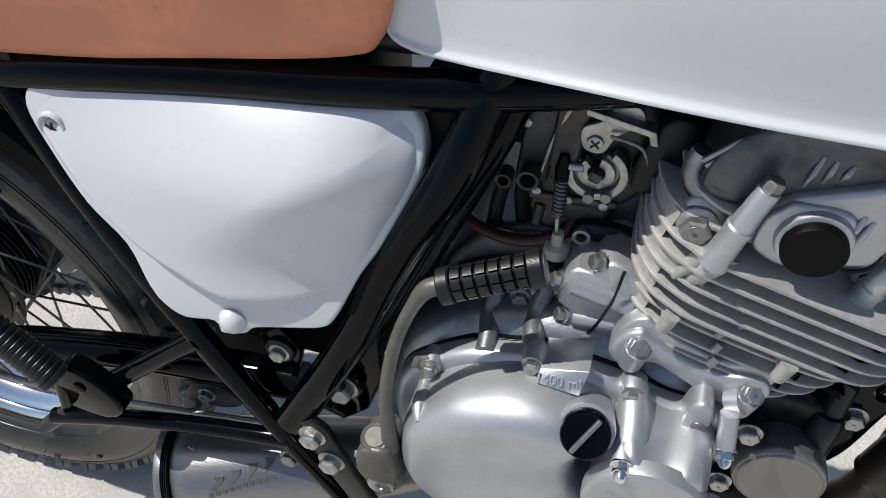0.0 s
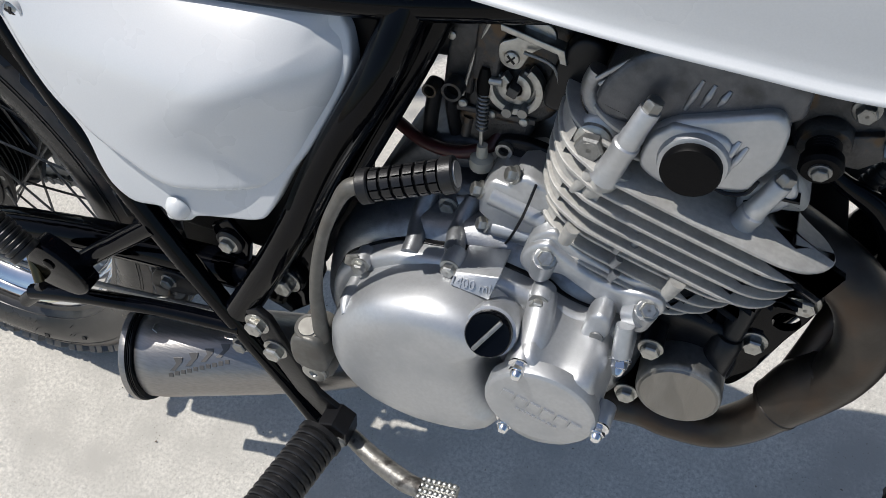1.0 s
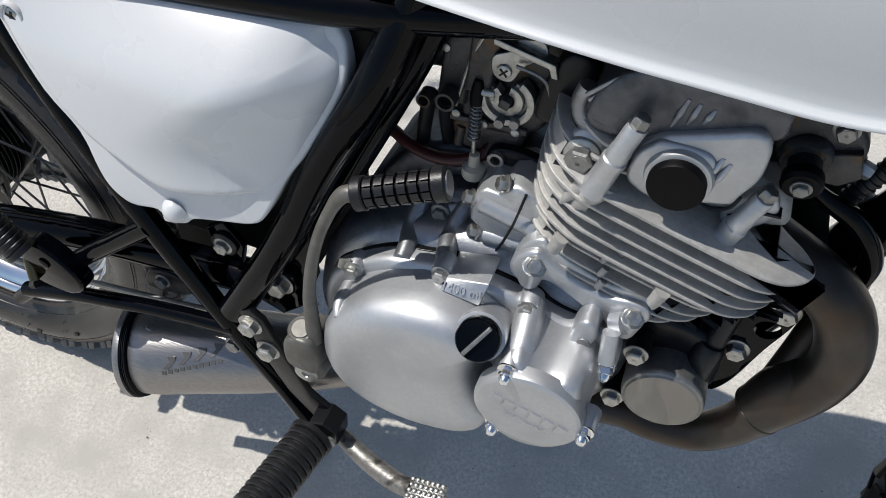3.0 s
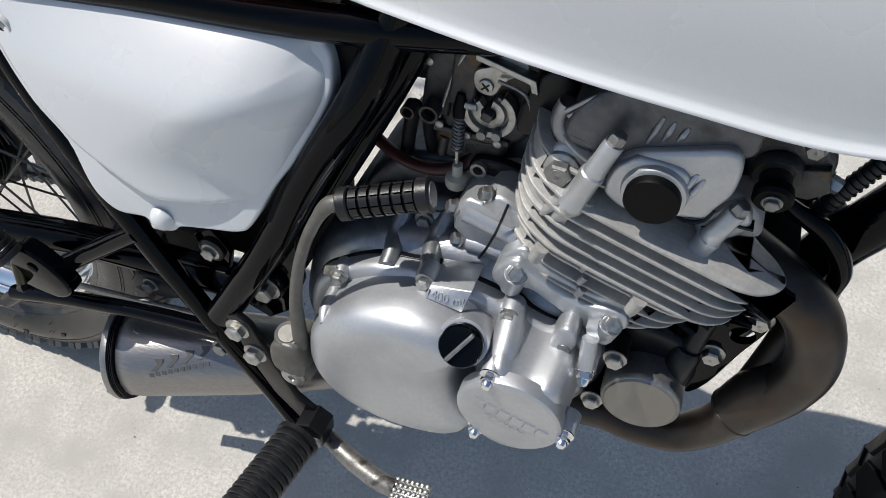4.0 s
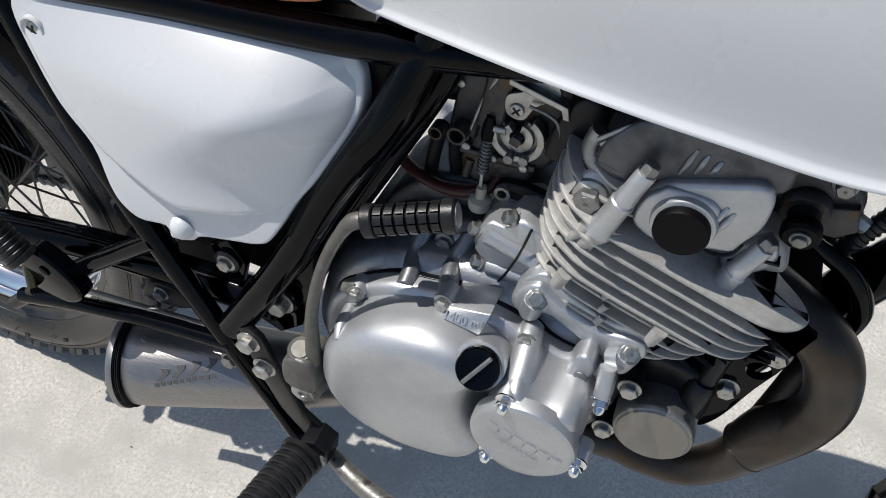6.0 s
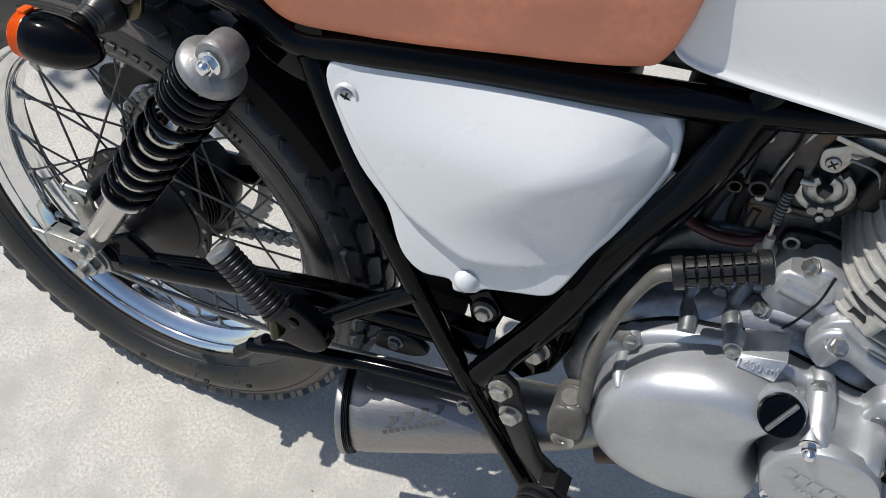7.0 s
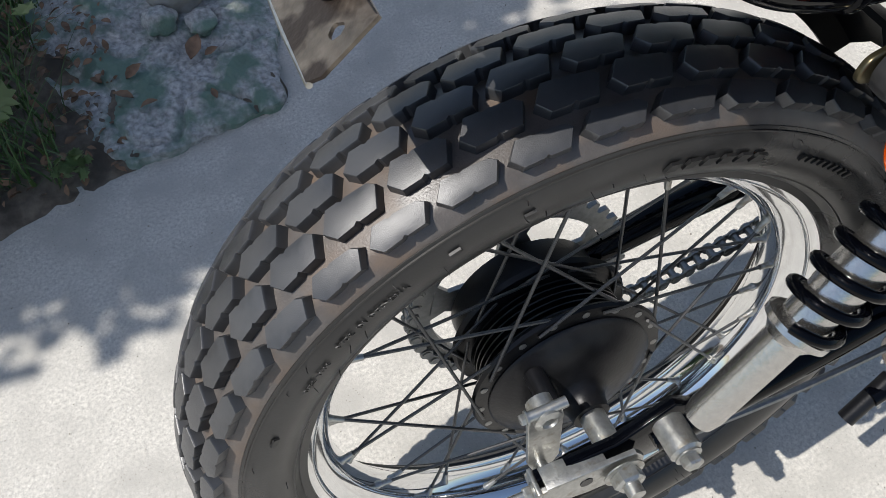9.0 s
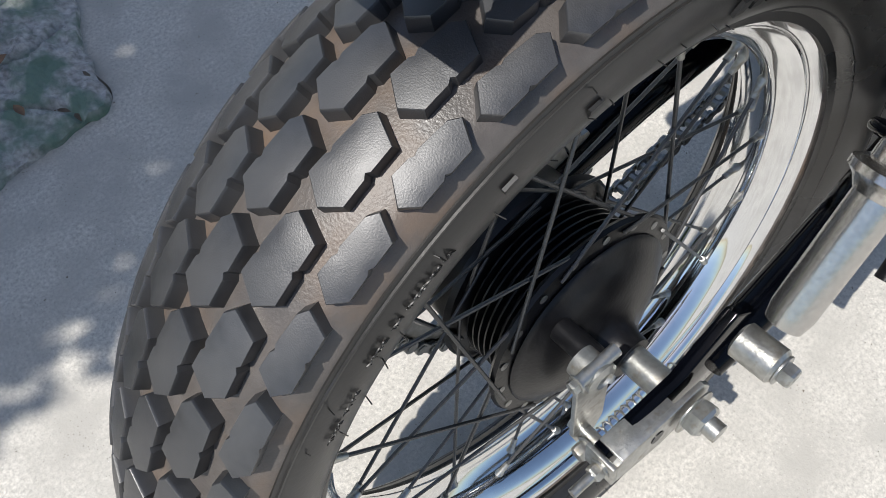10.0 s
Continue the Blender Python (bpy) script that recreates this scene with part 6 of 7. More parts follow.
def pegs():
    def peg(p, q, r, name, label, n):
        p, q = Vector(p), Vector(q)
        L = (q - p).length
        core = part(name, lathe(B(), p, q - p, [(r * 0.86, 0), (r * 0.86, L)], 28), GRIP, bike, label)
        d = (q - p).normalized()
        part("flange", lathe(B(), p, d, [(r * 0.9, 0), (r * 1.06, 0.001), (r * 1.06, 0.006), (r * 0.9, 0.007)], 28), GRIP, core)
        part("tip", lathe(B(), q, d, [(r * 1.0, -0.007), (r * 1.03, -0.005), (r * 1.03, -0.001), (r * 0.95, 0.0008), (r * 0.1, 0.001)], 28), CAP_GREY, core, "worn grey end disc")
        step = (L - 0.016) / n
        rib = part("rib", ring_lathe(B(), p + d * 0.008, d, [(r * 0.84, 0), (r * 0.97, 0.0003), (r, step * 0.18), (r, step * 0.62), (r * 0.95, step * 0.76), (r * 0.84, step * 0.78)], 28), GRIP, core)
        for i in range(1, n):
            again(rib, Matrix.Translation(d * (step * i)))
        return core
    a = peg((0.284, -0.152, 0.091), (0.229, -0.154, 0.156), 0.0145, "passenger_peg", "folded-up ribbed rubber passenger footrest", 12)
    part("peg_bracket", slab(B(), [(0.262, 0.045), (0.275, 0.085), (0.292, 0.098), (0.318, 0.082), (0.332, 0.055), (0.31, 0.035)], -0.128, -0.146, 0.003), BLACK, a)
    part("peg_pin", lathe(B(), (0.296, -0.146, 0.075), OUT, [(0.006, 0), (0.006, 0.002), (0.004, 0.003)], 18), BLACK, a)
    part("peg_stop", tube(B(), [(0.268, -0.140, 0.070), (0.275, -0.150, 0.045)], 0.005, 12, smooth=False), BRASS, a)
    b = peg((0.572, -0.150, -0.056), (0.556, -0.270, -0.050), 0.0222, "rider_peg", "ribbed rubber rider footrest", 13)
    part("hinge", slab(B(), [(0.566, -0.072), (0.566, -0.044), (0.582, -0.036), (0.596, -0.046), (0.595, -0.070)], -0.120, -0.146, 0.003, smooth=False), BLACK_SATIN, b)
    part("hinge_pin", lathe(B(), (0.592, -0.150, -0.052), OUT, [(0.0065, 0), (0.0065, 0.003), (0.005, 0.004)], 18), DULL, b)
    bm = tube(B(), [(0.590, -0.128, -0.078), (0.625, -0.142, -0.080), (0.662, -0.155, -0.074), (0.684, -0.160, -0.066)], [0.0085, 0.0100, 0.0102, 0.0090], 16)
    c = part("brake_pedal", bm, PEDAL, bike, "dull grey steel rear brake pedal with knurled pad")
    tip = pose(0.698, -0.166, -0.058, 8, -14, 0)
    bm = box(B(), (-0.020, -0.017, -0.006), (0.020, 0.017, 0.0), 0.003)
    bmesh.ops.transform(bm, matrix=tip, verts=bm.verts)
    part("pad", bm, STEEL, c, "knurled pad")
    stud = part("pad_stud", lathe(B(), (0, 0, 0), (0, 0, 1), [(0.0027, -0.001), (0.0023, 0.0022), (0.0012, 0.0028)], 6), STEEL, c)
    stud.matrix_basis = tip @ Matrix.Translation((-0.0159, -0.014, 0))
    for i in range(7):
        for j in range(6):
            if i or j:
                again(stud, Matrix.Identity(4)).matrix_basis = tip @ Matrix.Translation((0.0053 * i - 0.0159, 0.0056 * j - 0.014, 0))


pegs()


def front_end():
    prof = [(0.285 + 0.047 * math.cos(k / 40 * math.tau), 0.043 * math.sin(k / 40 * math.tau)) for k in range(40)]
    tyre = part("front_tyre", ring_lathe(B(), (1.425, 0, -0.008), (0, 1, 0), prof, 96), GRIP, bike, "black front road tyre with shallow tread")
    bm = B()
    skin(bm, [[(h - 0.006 * abs(y + 0.0) / 0.02, y * g, z * g) for y, z in ((-0.019, -0.017), (0.004, -0.021), (0.019, -0.010), (0.017, 0.012), (-0.004, 0.020), (-0.018, 0.008))] for g, h in ((1.02, -0.006), (1.0, 0.0012), (0.95, 0.0018))])
    # Near-black blocks: the mudguard's shade is put into their colour.
    blk = part("tread_block", bm, PLASTIC, tyre, smooth=28)
    first = True
    for k in range(46):
        for s in (-1, 1):
            m = Matrix.Translation((1.425, 0, -0.008)) @ Matrix.Rotation(-(k + 0.25 * s) * math.tau / 46, 4, "Y") @ Matrix.Translation((0.331, s * 0.021, 0)) @ Matrix.Rotation(s * 0.42, 4, "Z")
            if first:
                blk.matrix_basis, first = m, False
            else:
                again(blk, Matrix.Identity(4)).matrix_basis = m
    bm = B()
    rings = []
    for k in range(15):
        a = radians(20 + 140 * k / 14)
        rings.append([(1.422 + (0.348 + h) * math.cos(a), w, -0.005 + (0.348 + h) * math.sin(a)) for w, h in [(-0.058, -0.03), (-0.052, -0.004), (0, 0.012), (0.052, -0.004), (0.058, -0.03), (0.050, -0.008), (0, 0.008), (-0.050, -0.008)]])
    skin(bm, rings)
    part("front_mudguard", bm, WHITE, bike, "white front mudguard", 60)
    for s in (-1, 1):
        leg = part("fork_leg", tube(B(), [(1.395, s * 0.085, -0.005), (1.24, s * 0.085, 0.36), (1.15, s * 0.085, 0.58)], 0.022, 20, smooth=False), BLACK, bike, "black front fork leg")


front_end()


# ---- writing and marks ----
def letters(text, size, depth=0.0006):
    """One mesh of the built-in font, standing in x (reading) and y (up), centred on its base line."""
    c = bpy.data.curves.new("text", "FONT")
    c.body, c.size, c.extrude, c.align_x = text, size, depth, "CENTER"
    ob = bpy.data.objects.new("text", c)
    scene.collection.objects.link(ob)
    me = bpy.data.meshes.new_from_object(ob.evaluated_get(bpy.context.evaluated_depsgraph_get()))
    bpy.data.objects.remove(ob)
    bpy.data.curves.remove(c)
    return me


def mark(text, size, m, mat, parent, label="", name="lettering", depth=0.0006):
    me = letters(text, size, depth)
    me.materials.append(mat)
    ob = new(name, me)
    ob.parent = parent
    ob.matrix_basis = m
    if label:
        ob["label"] = label
    return ob


def side_pose(x, y, z, turn=0.0):
    """Upright on the near side, reading ahead, turned by degrees."""
    return pose(x, y, z, 90, 0, 0) @ pose(0, 0, 0, 0, 0, turn)


engine_ob = next(o for o in bike.children if o.name == "engine")
muffler_ob = next(o for o in bike.children if o.name == "muffler")
# on the sloping face of the capacity block
BX = Vector((0.0322, 0, 0.0021)).normalized()
BY = Vector((0.0026, 0.009, 0.0114))
BN = BX.cross(BY).normalized()
BM = Matrix((BX, BN.cross(BX), BN)).transposed().to_4x4()
mark("1400 ml", 0.0098, Matrix.Translation((0.7020, -0.1160, 0.1921)) @ BM, ALU, engine_ob, "raised capacity lettering", depth=0.0008)


def bars(name, parent, mat, m, widths, height, gap, slant=0.0):
    """Unlettered blocks in place of a brand name."""
    x = -(sum(widths) + gap * (len(widths) - 1)) / 2
    for w in widths:
        bm = B()
        skin(bm, [[m @ Vector((x + a + slant * b, b, h)) for a, b in ((0, 0), (w, 0), (w, height), (0, height))] for h in (-0.0005, 0.0014)])
        part(name, bm, mat, parent, smooth=0)
        x += w + gap


bars("brand_bar", engine_ob, ALU, side_pose(0.7745, -0.1572, 0.1290, -14), [0.0085] * 6, 0.0085, 0.0024)
bars("small_bar", engine_ob, ALU, side_pose(0.7725, -0.1571, 0.1190, -14), [0.0032] * 8, 0.0032, 0.0012)

# etched brand on the muffler
MD = Vector((1, 0.28, 0.13)).normalized()
MA = Vector((0.331, -0.118, -0.081))


def on_muffler(along, turn, lift=0.0):
    side = Vector((0.28, -1, 0)).normalized()
    up = MD.cross(side) * -1
    if up.z < 0:
        up = -up
    r = 0.0528 - 0.0522 * along + lift
    out = math.cos(turn) * side + math.sin(turn) * up
    q = MA + MD * along + out * r
    rise = MD.cross(out)
    if rise.z < 0:
        rise = -rise
    return Matrix((MD, rise, out)).transposed().to_4x4(), q


def muffler_marks():
    for k in range(4):
        bm = B()
        rot, q = on_muffler(0.064 + 0.0165 * k, 0.66 + 0.10 * k)
        m = Matrix.Translation(q) @ rot
        skin(bm, [[m @ Vector((a, b, h)) for a, b in ((-0.006, -0.007), (-0.0005, -0.007), (0.0075, 0.002), (0.0085, 0.007), (-0.0015, 0.007), (0.0015, 0.001))] for h in (-0.003, 0.0004)])
        part("logo_bar", bm, ENGRAVE, muffler_ob, smooth=0)
    for k in range(10):
        bm = B()
        rot, q = on_muffler(0.058 + 0.0068 * k, 0.42 + 0.033 * k)
        m = Matrix.Translation(q) @ rot
        skin(bm, [[m @ Vector((a, b, h)) for a, b in ((-0.0024, -0.0022), (0.0024, -0.0022), (0.0026, 0.0022), (-0.0022, 0.0022))] for h in (-0.003, 0.0004)])
        part("etched_bar", bm, ENGRAVE, muffler_ob, smooth=0)


muffler_marks()


def tyre_marks():
    def at(r, turn, w):
        """On the near sidewall: radius, angle from ahead in degrees; letters stand outwards."""
        a = radians(turn)
        p = Vector((r * math.cos(a), MID - w - 0.0021, r * math.sin(a)))
        out = Vector((math.cos(a), -0.35, math.sin(a))).normalized()
        along = Vector((math.sin(a), 0, -math.cos(a)))
        return Matrix.Translation(p) @ Matrix((along, out, along.cross(out))).transposed().to_4x4()
    word = "MADE IN INDONESIA"
    for k, ch in enumerate(word):
        if ch != " ":
            mark(ch, 0.0078, at(0.2785, 128.7 - (k - 0.5) * 0.72, 0.0602), MARK, rear_tyre, depth=0.0003)
    for k, ch in enumerate("TUBE TYPE"):
        if ch != " ":
            mark(ch, 0.0058, at(0.2755, 138.5 - k * 0.72, 0.0604), MARK, rear_tyre, depth=0.0003)
    # brand blocks
    for k in range(6):
        bm = B()
        m = at(0.2700, 80.5 - 2.75 * k, 0.0592)
        skin(bm, [[m @ Vector((a, b, h)) for a, b in ((-0.0045, 0), (0.0035, 0), (0.0055, 0.0085), (-0.0025, 0.0085))] for h in (-0.001, 0.0012)])
        part("brand_bar", bm, MARK, rear_tyre, smooth=0)
    for k in range(9):
        bm = B()
        m = at(0.2735, 58 - 1.5 * k, 0.0598)
        skin(bm, [[m @ Vector((a, b, h)) for a, b in ((-0.0014, 0), (0.0014, 0), (0.0014, 0.006), (-0.0014, 0.006))] for h in (-0.001, 0.001)])
        part("code_bar", bm, MARK, rear_tyre, smooth=0)
    for turn, r in ((110, 0.279), (150, 0.276), (-77, 0.279), (-100, 0.277), (100, 0.2755), (-60, 0.277)):
        bm = B()
        m = at(r, turn, 0.0602)
        skin(bm, [[m @ Vector((a, b, h)) for a, b in ((-0.004, 0), (0.004, 0), (0.004, 0.0045), (-0.004, 0.0045))] for h in (-0.001, 0.0008)])
        part("size_mark", bm, MARK, rear_tyre, smooth=0)
    # moulding whiskers
    for k in range(46):
        r, turn = random.choice((0.2880, 0.2600, 0.2720)), random.uniform(60, 300)
        m = at(r, turn, 0.0585 if r > 0.28 else 0.0590 if r > 0.265 else 0.0535)
        tip = m @ Vector((random.uniform(-0.002, 0.002), random.uniform(0.0, 0.003), random.uniform(0.003, 0.006)))
        part("whisker", tube(B(), [m.translation, tip], 0.00035, 5, smooth=False), MARK, rear_tyre, smooth=0)


tyre_marks()


# ---- garden bed beside the concrete ----
def rock(name, at, size, seed, mat, label, squash=0.7):
    bm = B()
    bmesh.ops.create_icosphere(bm, subdivisions=4, radius=1.0)
    off = Vector((seed * 3.1, seed * 7.7, seed))
    for v in bm.verts:
        n = v.co.normalized()
        k = 1 + 0.28 * noise.noise(n * 1.3 + off) + 0.10 * noise.noise(n * 3.5 + off) + 0.03 * noise.noise(n * 11 + off)
        v.co = Vector((n.x * k * size[0], n.y * k * size[1], n.z * k * size[2]))
    ob = part(name, bm, mat, None)
    ob.location = (at[0], at[1], at[2] + size[2] * squash)
    return tagged(ob, label, "stone")


rock("stone", (-0.745, 0.475, 0.0), (0.045, 0.060, 0.032), 1, PEBBLE, "rough pale fist-sized stone lying on the concrete")
rock("stone", (-0.245, 0.960, 0.03), (0.060, 0.055, 0.045), 2, PEBBLE, "smooth round grey garden stone on mossy mortar")
rock("stone", (-0.290, 0.895, 0.03), (0.030, 0.026, 0.022), 3, STONE, "small mossy stone beside a round one")
rock("stone", (-0.225, 0.875, 0.025), (0.026, 0.030, 0.016), 4, STONE, "small flat mossy stone on mortar")


def mossy_slab():
    """Old mortar with a broken edge, a little above the driveway."""
    line = [(-0.165, 0.664), (-0.138, 0.690), (-0.128, 0.740), (-0.124, 0.785), (-0.105, 0.840), (-0.085, 0.885), (-0.03, 1.0), (0.1, 1.25), (-0.5, 1.35), (-0.52, 0.95), (-0.46, 0.76), (-0.42, 0.655), (-0.36, 0.640), (-0.29, 0.655), (-0.22, 0.660)]
    pts = [v for v in spline([(a, b, 0) for a, b in line], 16, True)]
    c = Vector((-0.27, 0.85, 0))
    rings = []
    ks = [(1.0, -0.003), (0.997, 0.008), (0.985, 0.013)] + [(0.97 - 0.02 * i, 0.014 + 0.014 * min(1, i / 20)) for i in range(47)]
    for k, h in ks:
        ring = []
        for v in pts:
            q = c + (v - c) * k
            if k > 0.98:
                q += Vector((noise.noise(v * 24), noise.noise(v * 24 + Vector((3, 3, 0))), 0)) * 0.010 + Vector((noise.noise(v * 90), noise.noise(v * 90 + Vector((3, 3, 0))), 0)) * 0.003
            lump = 0.008 * noise.noise(q * 14) + 0.006 * noise.noise(q * 45) + 0.0035 * noise.noise(q * 120) - 0.008 * max(0, 1 - abs(noise.noise(q * 10 + Vector((9, 0, 0)))) * 12)
            ring.append((q.x, q.y, h + (lump if h > 0.010 else 0)))
        rings.append(ring)
    bm = B()
    skin(bm, rings)
    return tagged(part("mortar_slab", bm, STONE, None), "old broken mortar edging with green moss", "mortar", kind="structure")


mossy_slab()


def leaf_mesh(kind, size):
    """A single leaf lying along x: lobed, oval or a curled dead one."""
    if kind == "lobed":
        out = [(0, 0.0), (0.12, 0.16), (0.05, 0.40), (0.28, 0.30), (0.38, 0.56), (0.52, 0.32), (0.75, 0.42), (0.74, 0.20), (1.0, 0.0)]
    else:
        out = [(0, 0.0), (0.15, 0.16), (0.4, 0.27), (0.7, 0.20), (1.0, 0.0)]
    curl = 0.35 if kind == "dead" else 0.15
    verts, faces = [], []
    for x, y in out:
        z = curl * (0.25 - (x - 0.5) ** 2)
        verts += [(x * size, 0, (z - 0.05) * size), (x * size, y * size, (z + curl * 0.5 * y) * size), (x * size, -y * size, (z + curl * 0.5 * y) * size)]
    for i in range(len(out) - 1):
        a, b = 3 * i, 3 * (i + 1)
        faces += [(a, b, b + 1, a + 1), (a, a + 2, b + 2, b)]
    return verts, faces


def strew(name, spots, kind, mat, label, category):
    """Many leaves as one mesh: spots are (place, size, turn)."""
    V, F = [], []
    for m, size in spots:
        v, f = leaf_mesh(kind, size)
        n = len(V)
        V += [tuple(m @ Vector(q)) for q in v]
        F += [tuple(n + i for i in g) for g in f]
    me = bpy.data.meshes.new(name)
    me.from_pydata(V, [], F)
    me.materials.append(mat)
    me.shade_smooth()
    return tagged(new(name, me), label, category, kind="stuff")


def in_bed(x, y):
    e = np.interp(x, [p[0] for p in BED], [p[1] for p in BED])
    return y > e + 0.01


def litter():
    rnd = random.Random(5)
    spots = []
    while len(spots) < 2600:
        x, y = rnd.uniform(-1.5, -0.38), rnd.uniform(0.45, 1.5)
        if in_bed(x, y):
            z = (0.008 if x > -0.6 else 0.03) + 0.03 * min(1, (y - np.interp(x, [p[0] for p in BED], [p[1] for p in BED])) * 3)
            spots.append((pose(x, y, z + rnd.uniform(0, 0.015), rnd.uniform(-35, 35), rnd.uniform(-35, 35), rnd.uniform(0, 360)), rnd.uniform(0.008, 0.026)))
    strew("leaf_litter", spots, "dead", DRY, "brown dead leaves strewn over the bed", "leaf litter")
    for x, y, s, a in ((-0.262, 0.800, 0.050, 60), (-0.238, 0.800, 0.026, 10), (-0.330, 0.735, 0.030, 200), (-0.365, 0.755, 0.034, 150), (-0.37, 0.80, 0.036, 30), (-0.24, 0.70, 0.022, 100)):
        v, f = leaf_mesh("dead", s)
        me = bpy.data.meshes.new("dead_leaf")
        me.from_pydata(v, [], f)
        me.materials.append(DRY)
        me.shade_smooth()
        o = new("dead_leaf", me)
        o.matrix_world = pose(x, y, 0.034, 12, -10, a)
        tagged(o, "curled rust-brown dead leaf on mossy mortar", "leaf", "dead leaves")


litter()


def grass():
    rnd = random.Random(8)
    V, F = [], []
    for k in range(6000):
        x, y = rnd.uniform(-1.6, -0.44), rnd.uniform(0.5, 1.5)
        edge = np.interp(x, [p[0] for p in BED], [p[1] for p in BED])
        if y < edge + 0.06 + 0.05 * noise.noise(Vector((x * 9, y * 9, 0))) or noise.noise(Vector((x * 4, y * 4, 2))) < -0.25:
            continue
        if x > -0.50 + 0.06 * noise.noise(Vector((x * 20, y * 20, 7))):
            continue
        L, a, w = rnd.uniform(0.06, 0.20), rnd.uniform(0, math.tau), rnd.uniform(0.0012, 0.0026)
        lean = rnd.uniform(0.3, 0.9)
        d, s = Vector((math.cos(a), math.sin(a), 0)), Vector((-math.sin(a), math.cos(a), 0))
        p = Vector((x, y, 0.01))
        n = len(V)
        for i in range(5):
            t = i / 4
            q = p + d * (lean * L * t ** 1.6) + Vector((0, 0, L * (t - 0.38 * lean * t * t)))
            ww = w * (1 - t) + 0.0002
            V += [tuple(q - s * ww), tuple(q + s * ww)]
        F += [(n + 2 * i, n + 2 * i + 1, n + 2 * i + 3, n + 2 * i + 2) for i in range(4)]
    me = bpy.data.meshes.new("grass")
    me.from_pydata(V, [], F)
    me.materials.append(GRASS)
    tagged(new("grass", me), "long dark green grass in the garden bed", "grass", kind="stuff")


grass()


def weeds():
    rnd = random.Random(3)
    spots = []
    for k in range(420):
        a, r = rnd.uniform(0, math.tau), abs(rnd.gauss(0, 0.10))
        x, y = -0.93 + r * math.cos(a) * 1.3, 0.60 + r * math.sin(a)
        if in_bed(x, y):
            spots.append((pose(x, y, 0.04 + rnd.uniform(0, 0.06), rnd.uniform(-40, 40), rnd.uniform(-40, 40), rnd.uniform(0, 360)), rnd.uniform(0.018, 0.045)))
    strew("weeds", spots, "lobed", LEAF, "low leafy green weeds at the edge of the concrete", "weeds")
    spots = [(pose(-0.475 + rnd.gauss(0, 0.012), 0.655 + rnd.gauss(0, 0.010), 0.03 + rnd.uniform(0, 0.02), rnd.uniform(-30, 30), rnd.uniform(-30, 30), rnd.uniform(0, 360)), rnd.uniform(0.012, 0.022)) for k in range(22)]
    strew("seedling", spots, "lobed", LEAF, "small bright green seedling at the slab edge", "weeds")


weeds()


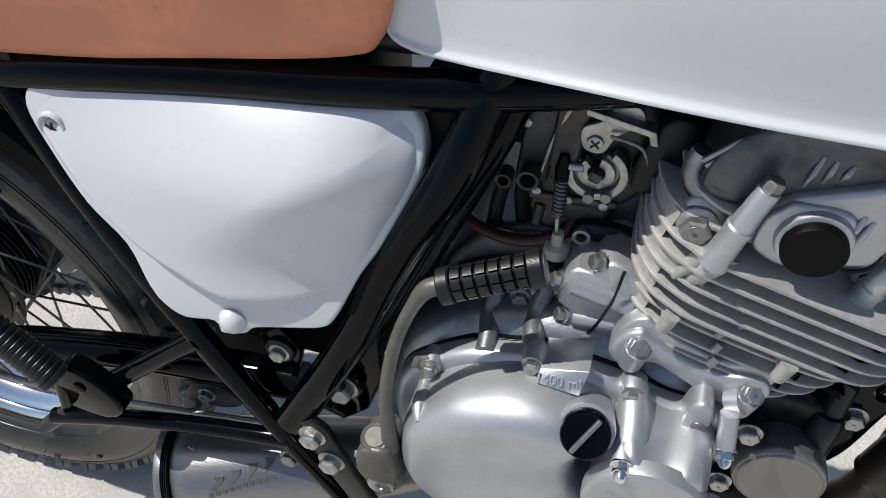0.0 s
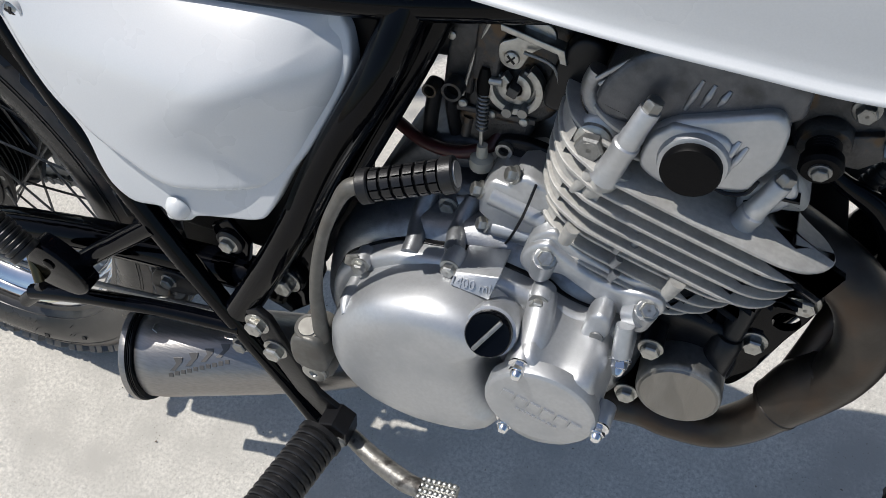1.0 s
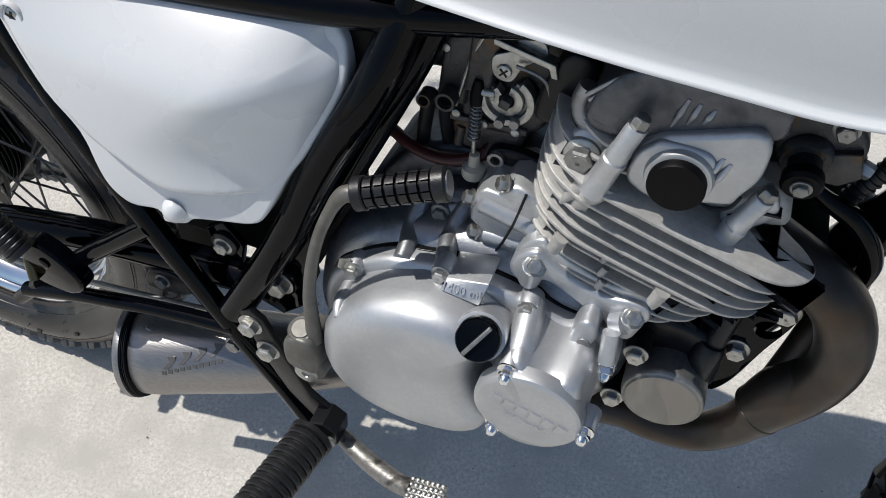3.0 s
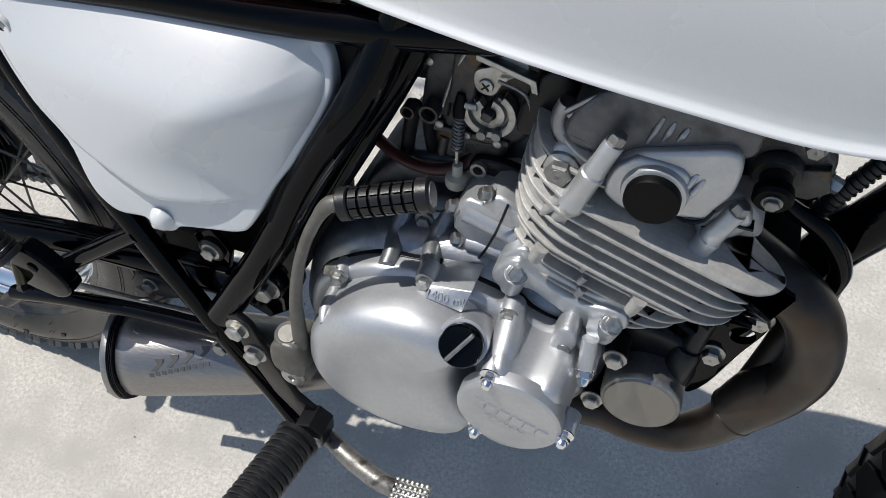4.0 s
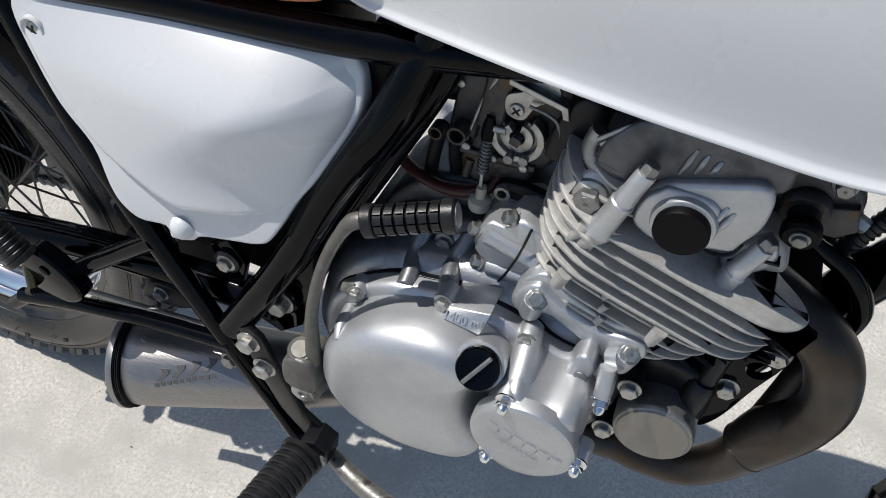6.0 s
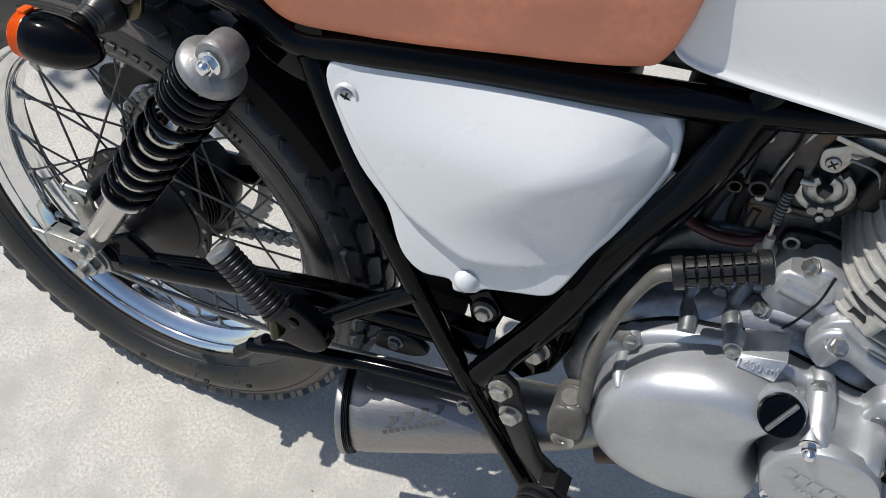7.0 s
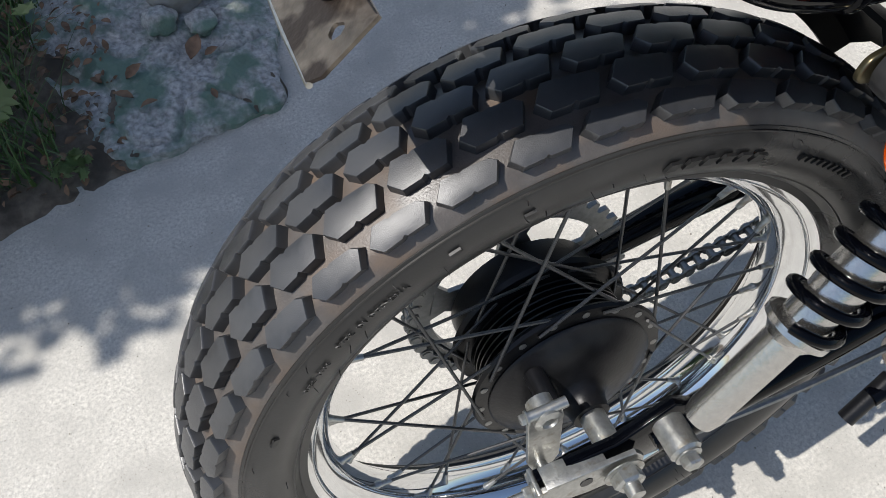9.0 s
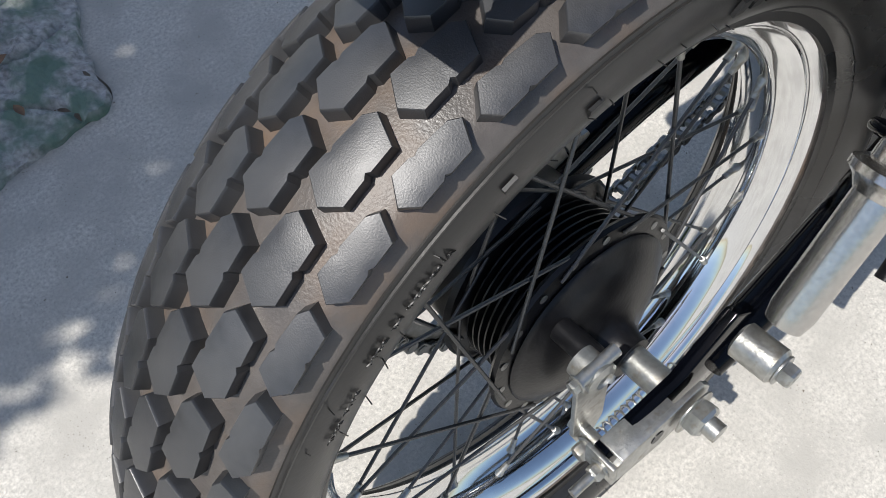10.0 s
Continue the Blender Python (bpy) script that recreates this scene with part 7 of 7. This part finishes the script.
def shrub():
    """Leafy shrub behind the bed: stems, low sprays in view and a crown that shades the ground."""
    rnd = random.Random(11)
    root = tagged(new("shrub"), "leafy green shrub with lobed leaves over the bed", "shrub")
    base = Vector((-1.30, 1.15, 0.02))
    ends = []
    for k in range(40):
        e = Vector((-1.92 + rnd.uniform(-0.55, 0.60), (1.06 + rnd.uniform(-0.55, 0.55)) if k < 30 else rnd.uniform(0.50, 0.74), rnd.uniform(2.70, 3.10)))
        mid = base.lerp(e, 0.5) + Vector((-0.15 + rnd.uniform(-0.1, 0.1), 0.15 + rnd.uniform(-0.1, 0.1), 0.12))
        part("limb", tube(B(), [base + Vector((rnd.uniform(-0.03, 0.03), rnd.uniform(-0.03, 0.03), 0)), mid, e], [0.018, 0.010, 0.004], 8), BARK, root)
        ends.append((mid, e))
    V, F = [], []

    def leaf(m, size):
        v, f = leaf_mesh("lobed", size)
        n = len(V)
        V.extend(tuple(m @ Vector(q)) for q in v)
        F.extend(tuple(n + i for i in g) for g in f)
    for mid, e in ends:
        for k in range(380):
            t = rnd.uniform(0.85, 1.04)
            c = mid.lerp(e, t) + Vector((rnd.gauss(0, 0.10), rnd.gauss(0, 0.10), rnd.gauss(0, 0.07)))
            if c.y < 0.37 + 0.10 * noise.noise(c * 5) or c.z < 2.35 or c.x + 0.57 * c.z < -0.70 + 0.05 * noise.noise(c * 6):
                continue
            leaf(pose(*c, rnd.uniform(-50, 50), rnd.uniform(-50, 50), rnd.uniform(0, 360)), rnd.uniform(0.020, 0.044))
    for c, n in (((-0.62, 0.66, 0.26), 26), ((-0.70, 0.72, 0.22), 40), ((-0.52, 0.70, 0.24), 8), ((-0.85, 0.85, 0.25), 60)):
        for k in range(n):
            q = Vector(c) + Vector((rnd.gauss(0, 0.05), rnd.gauss(0, 0.05), rnd.gauss(0, 0.03)))
            leaf(pose(*q, rnd.uniform(-35, 35), rnd.uniform(-35, 35), rnd.uniform(0, 360)), rnd.uniform(0.03, 0.055))
    part("low_branch", tube(B(), [base, (-1.0, 0.95, 0.22), (-0.75, 0.76, 0.23), (-0.55, 0.68, 0.24)], [0.012, 0.007, 0.004, 0.002], 8), BARK, root)
    me = bpy.data.meshes.new("crown")
    me.from_pydata(V, [], F)
    me.materials.append(LEAF)
    o = new("crown", me)
    o.parent = root


shrub()


def grit():
    """Loose grains and chips on the concrete."""
    rnd = random.Random(21)
    V, F = [], []
    for k in range(700):
        x, y, r = rnd.uniform(-1.0, 1.4), rnd.uniform(-0.5, 0.9), rnd.uniform(0.0006, 0.0022)
        n = len(V)
        pts = [Vector((rnd.gauss(0, 1), rnd.gauss(0, 1), rnd.gauss(0, 1))).normalized() * r for i in range(4)]
        V += [(x + q.x, y + q.y, 0.001 + abs(q.z)) for q in pts]
        F += [(n, n + 1, n + 2), (n, n + 2, n + 3), (n, n + 3, n + 1), (n + 1, n + 3, n + 2)]
    me = bpy.data.meshes.new("grit")
    me.from_pydata(V, [], F)
    me.materials.append(SOIL)
    tagged(new("grit", me), "small dark grains strewn on the concrete", "grit", kind="stuff")


grit()
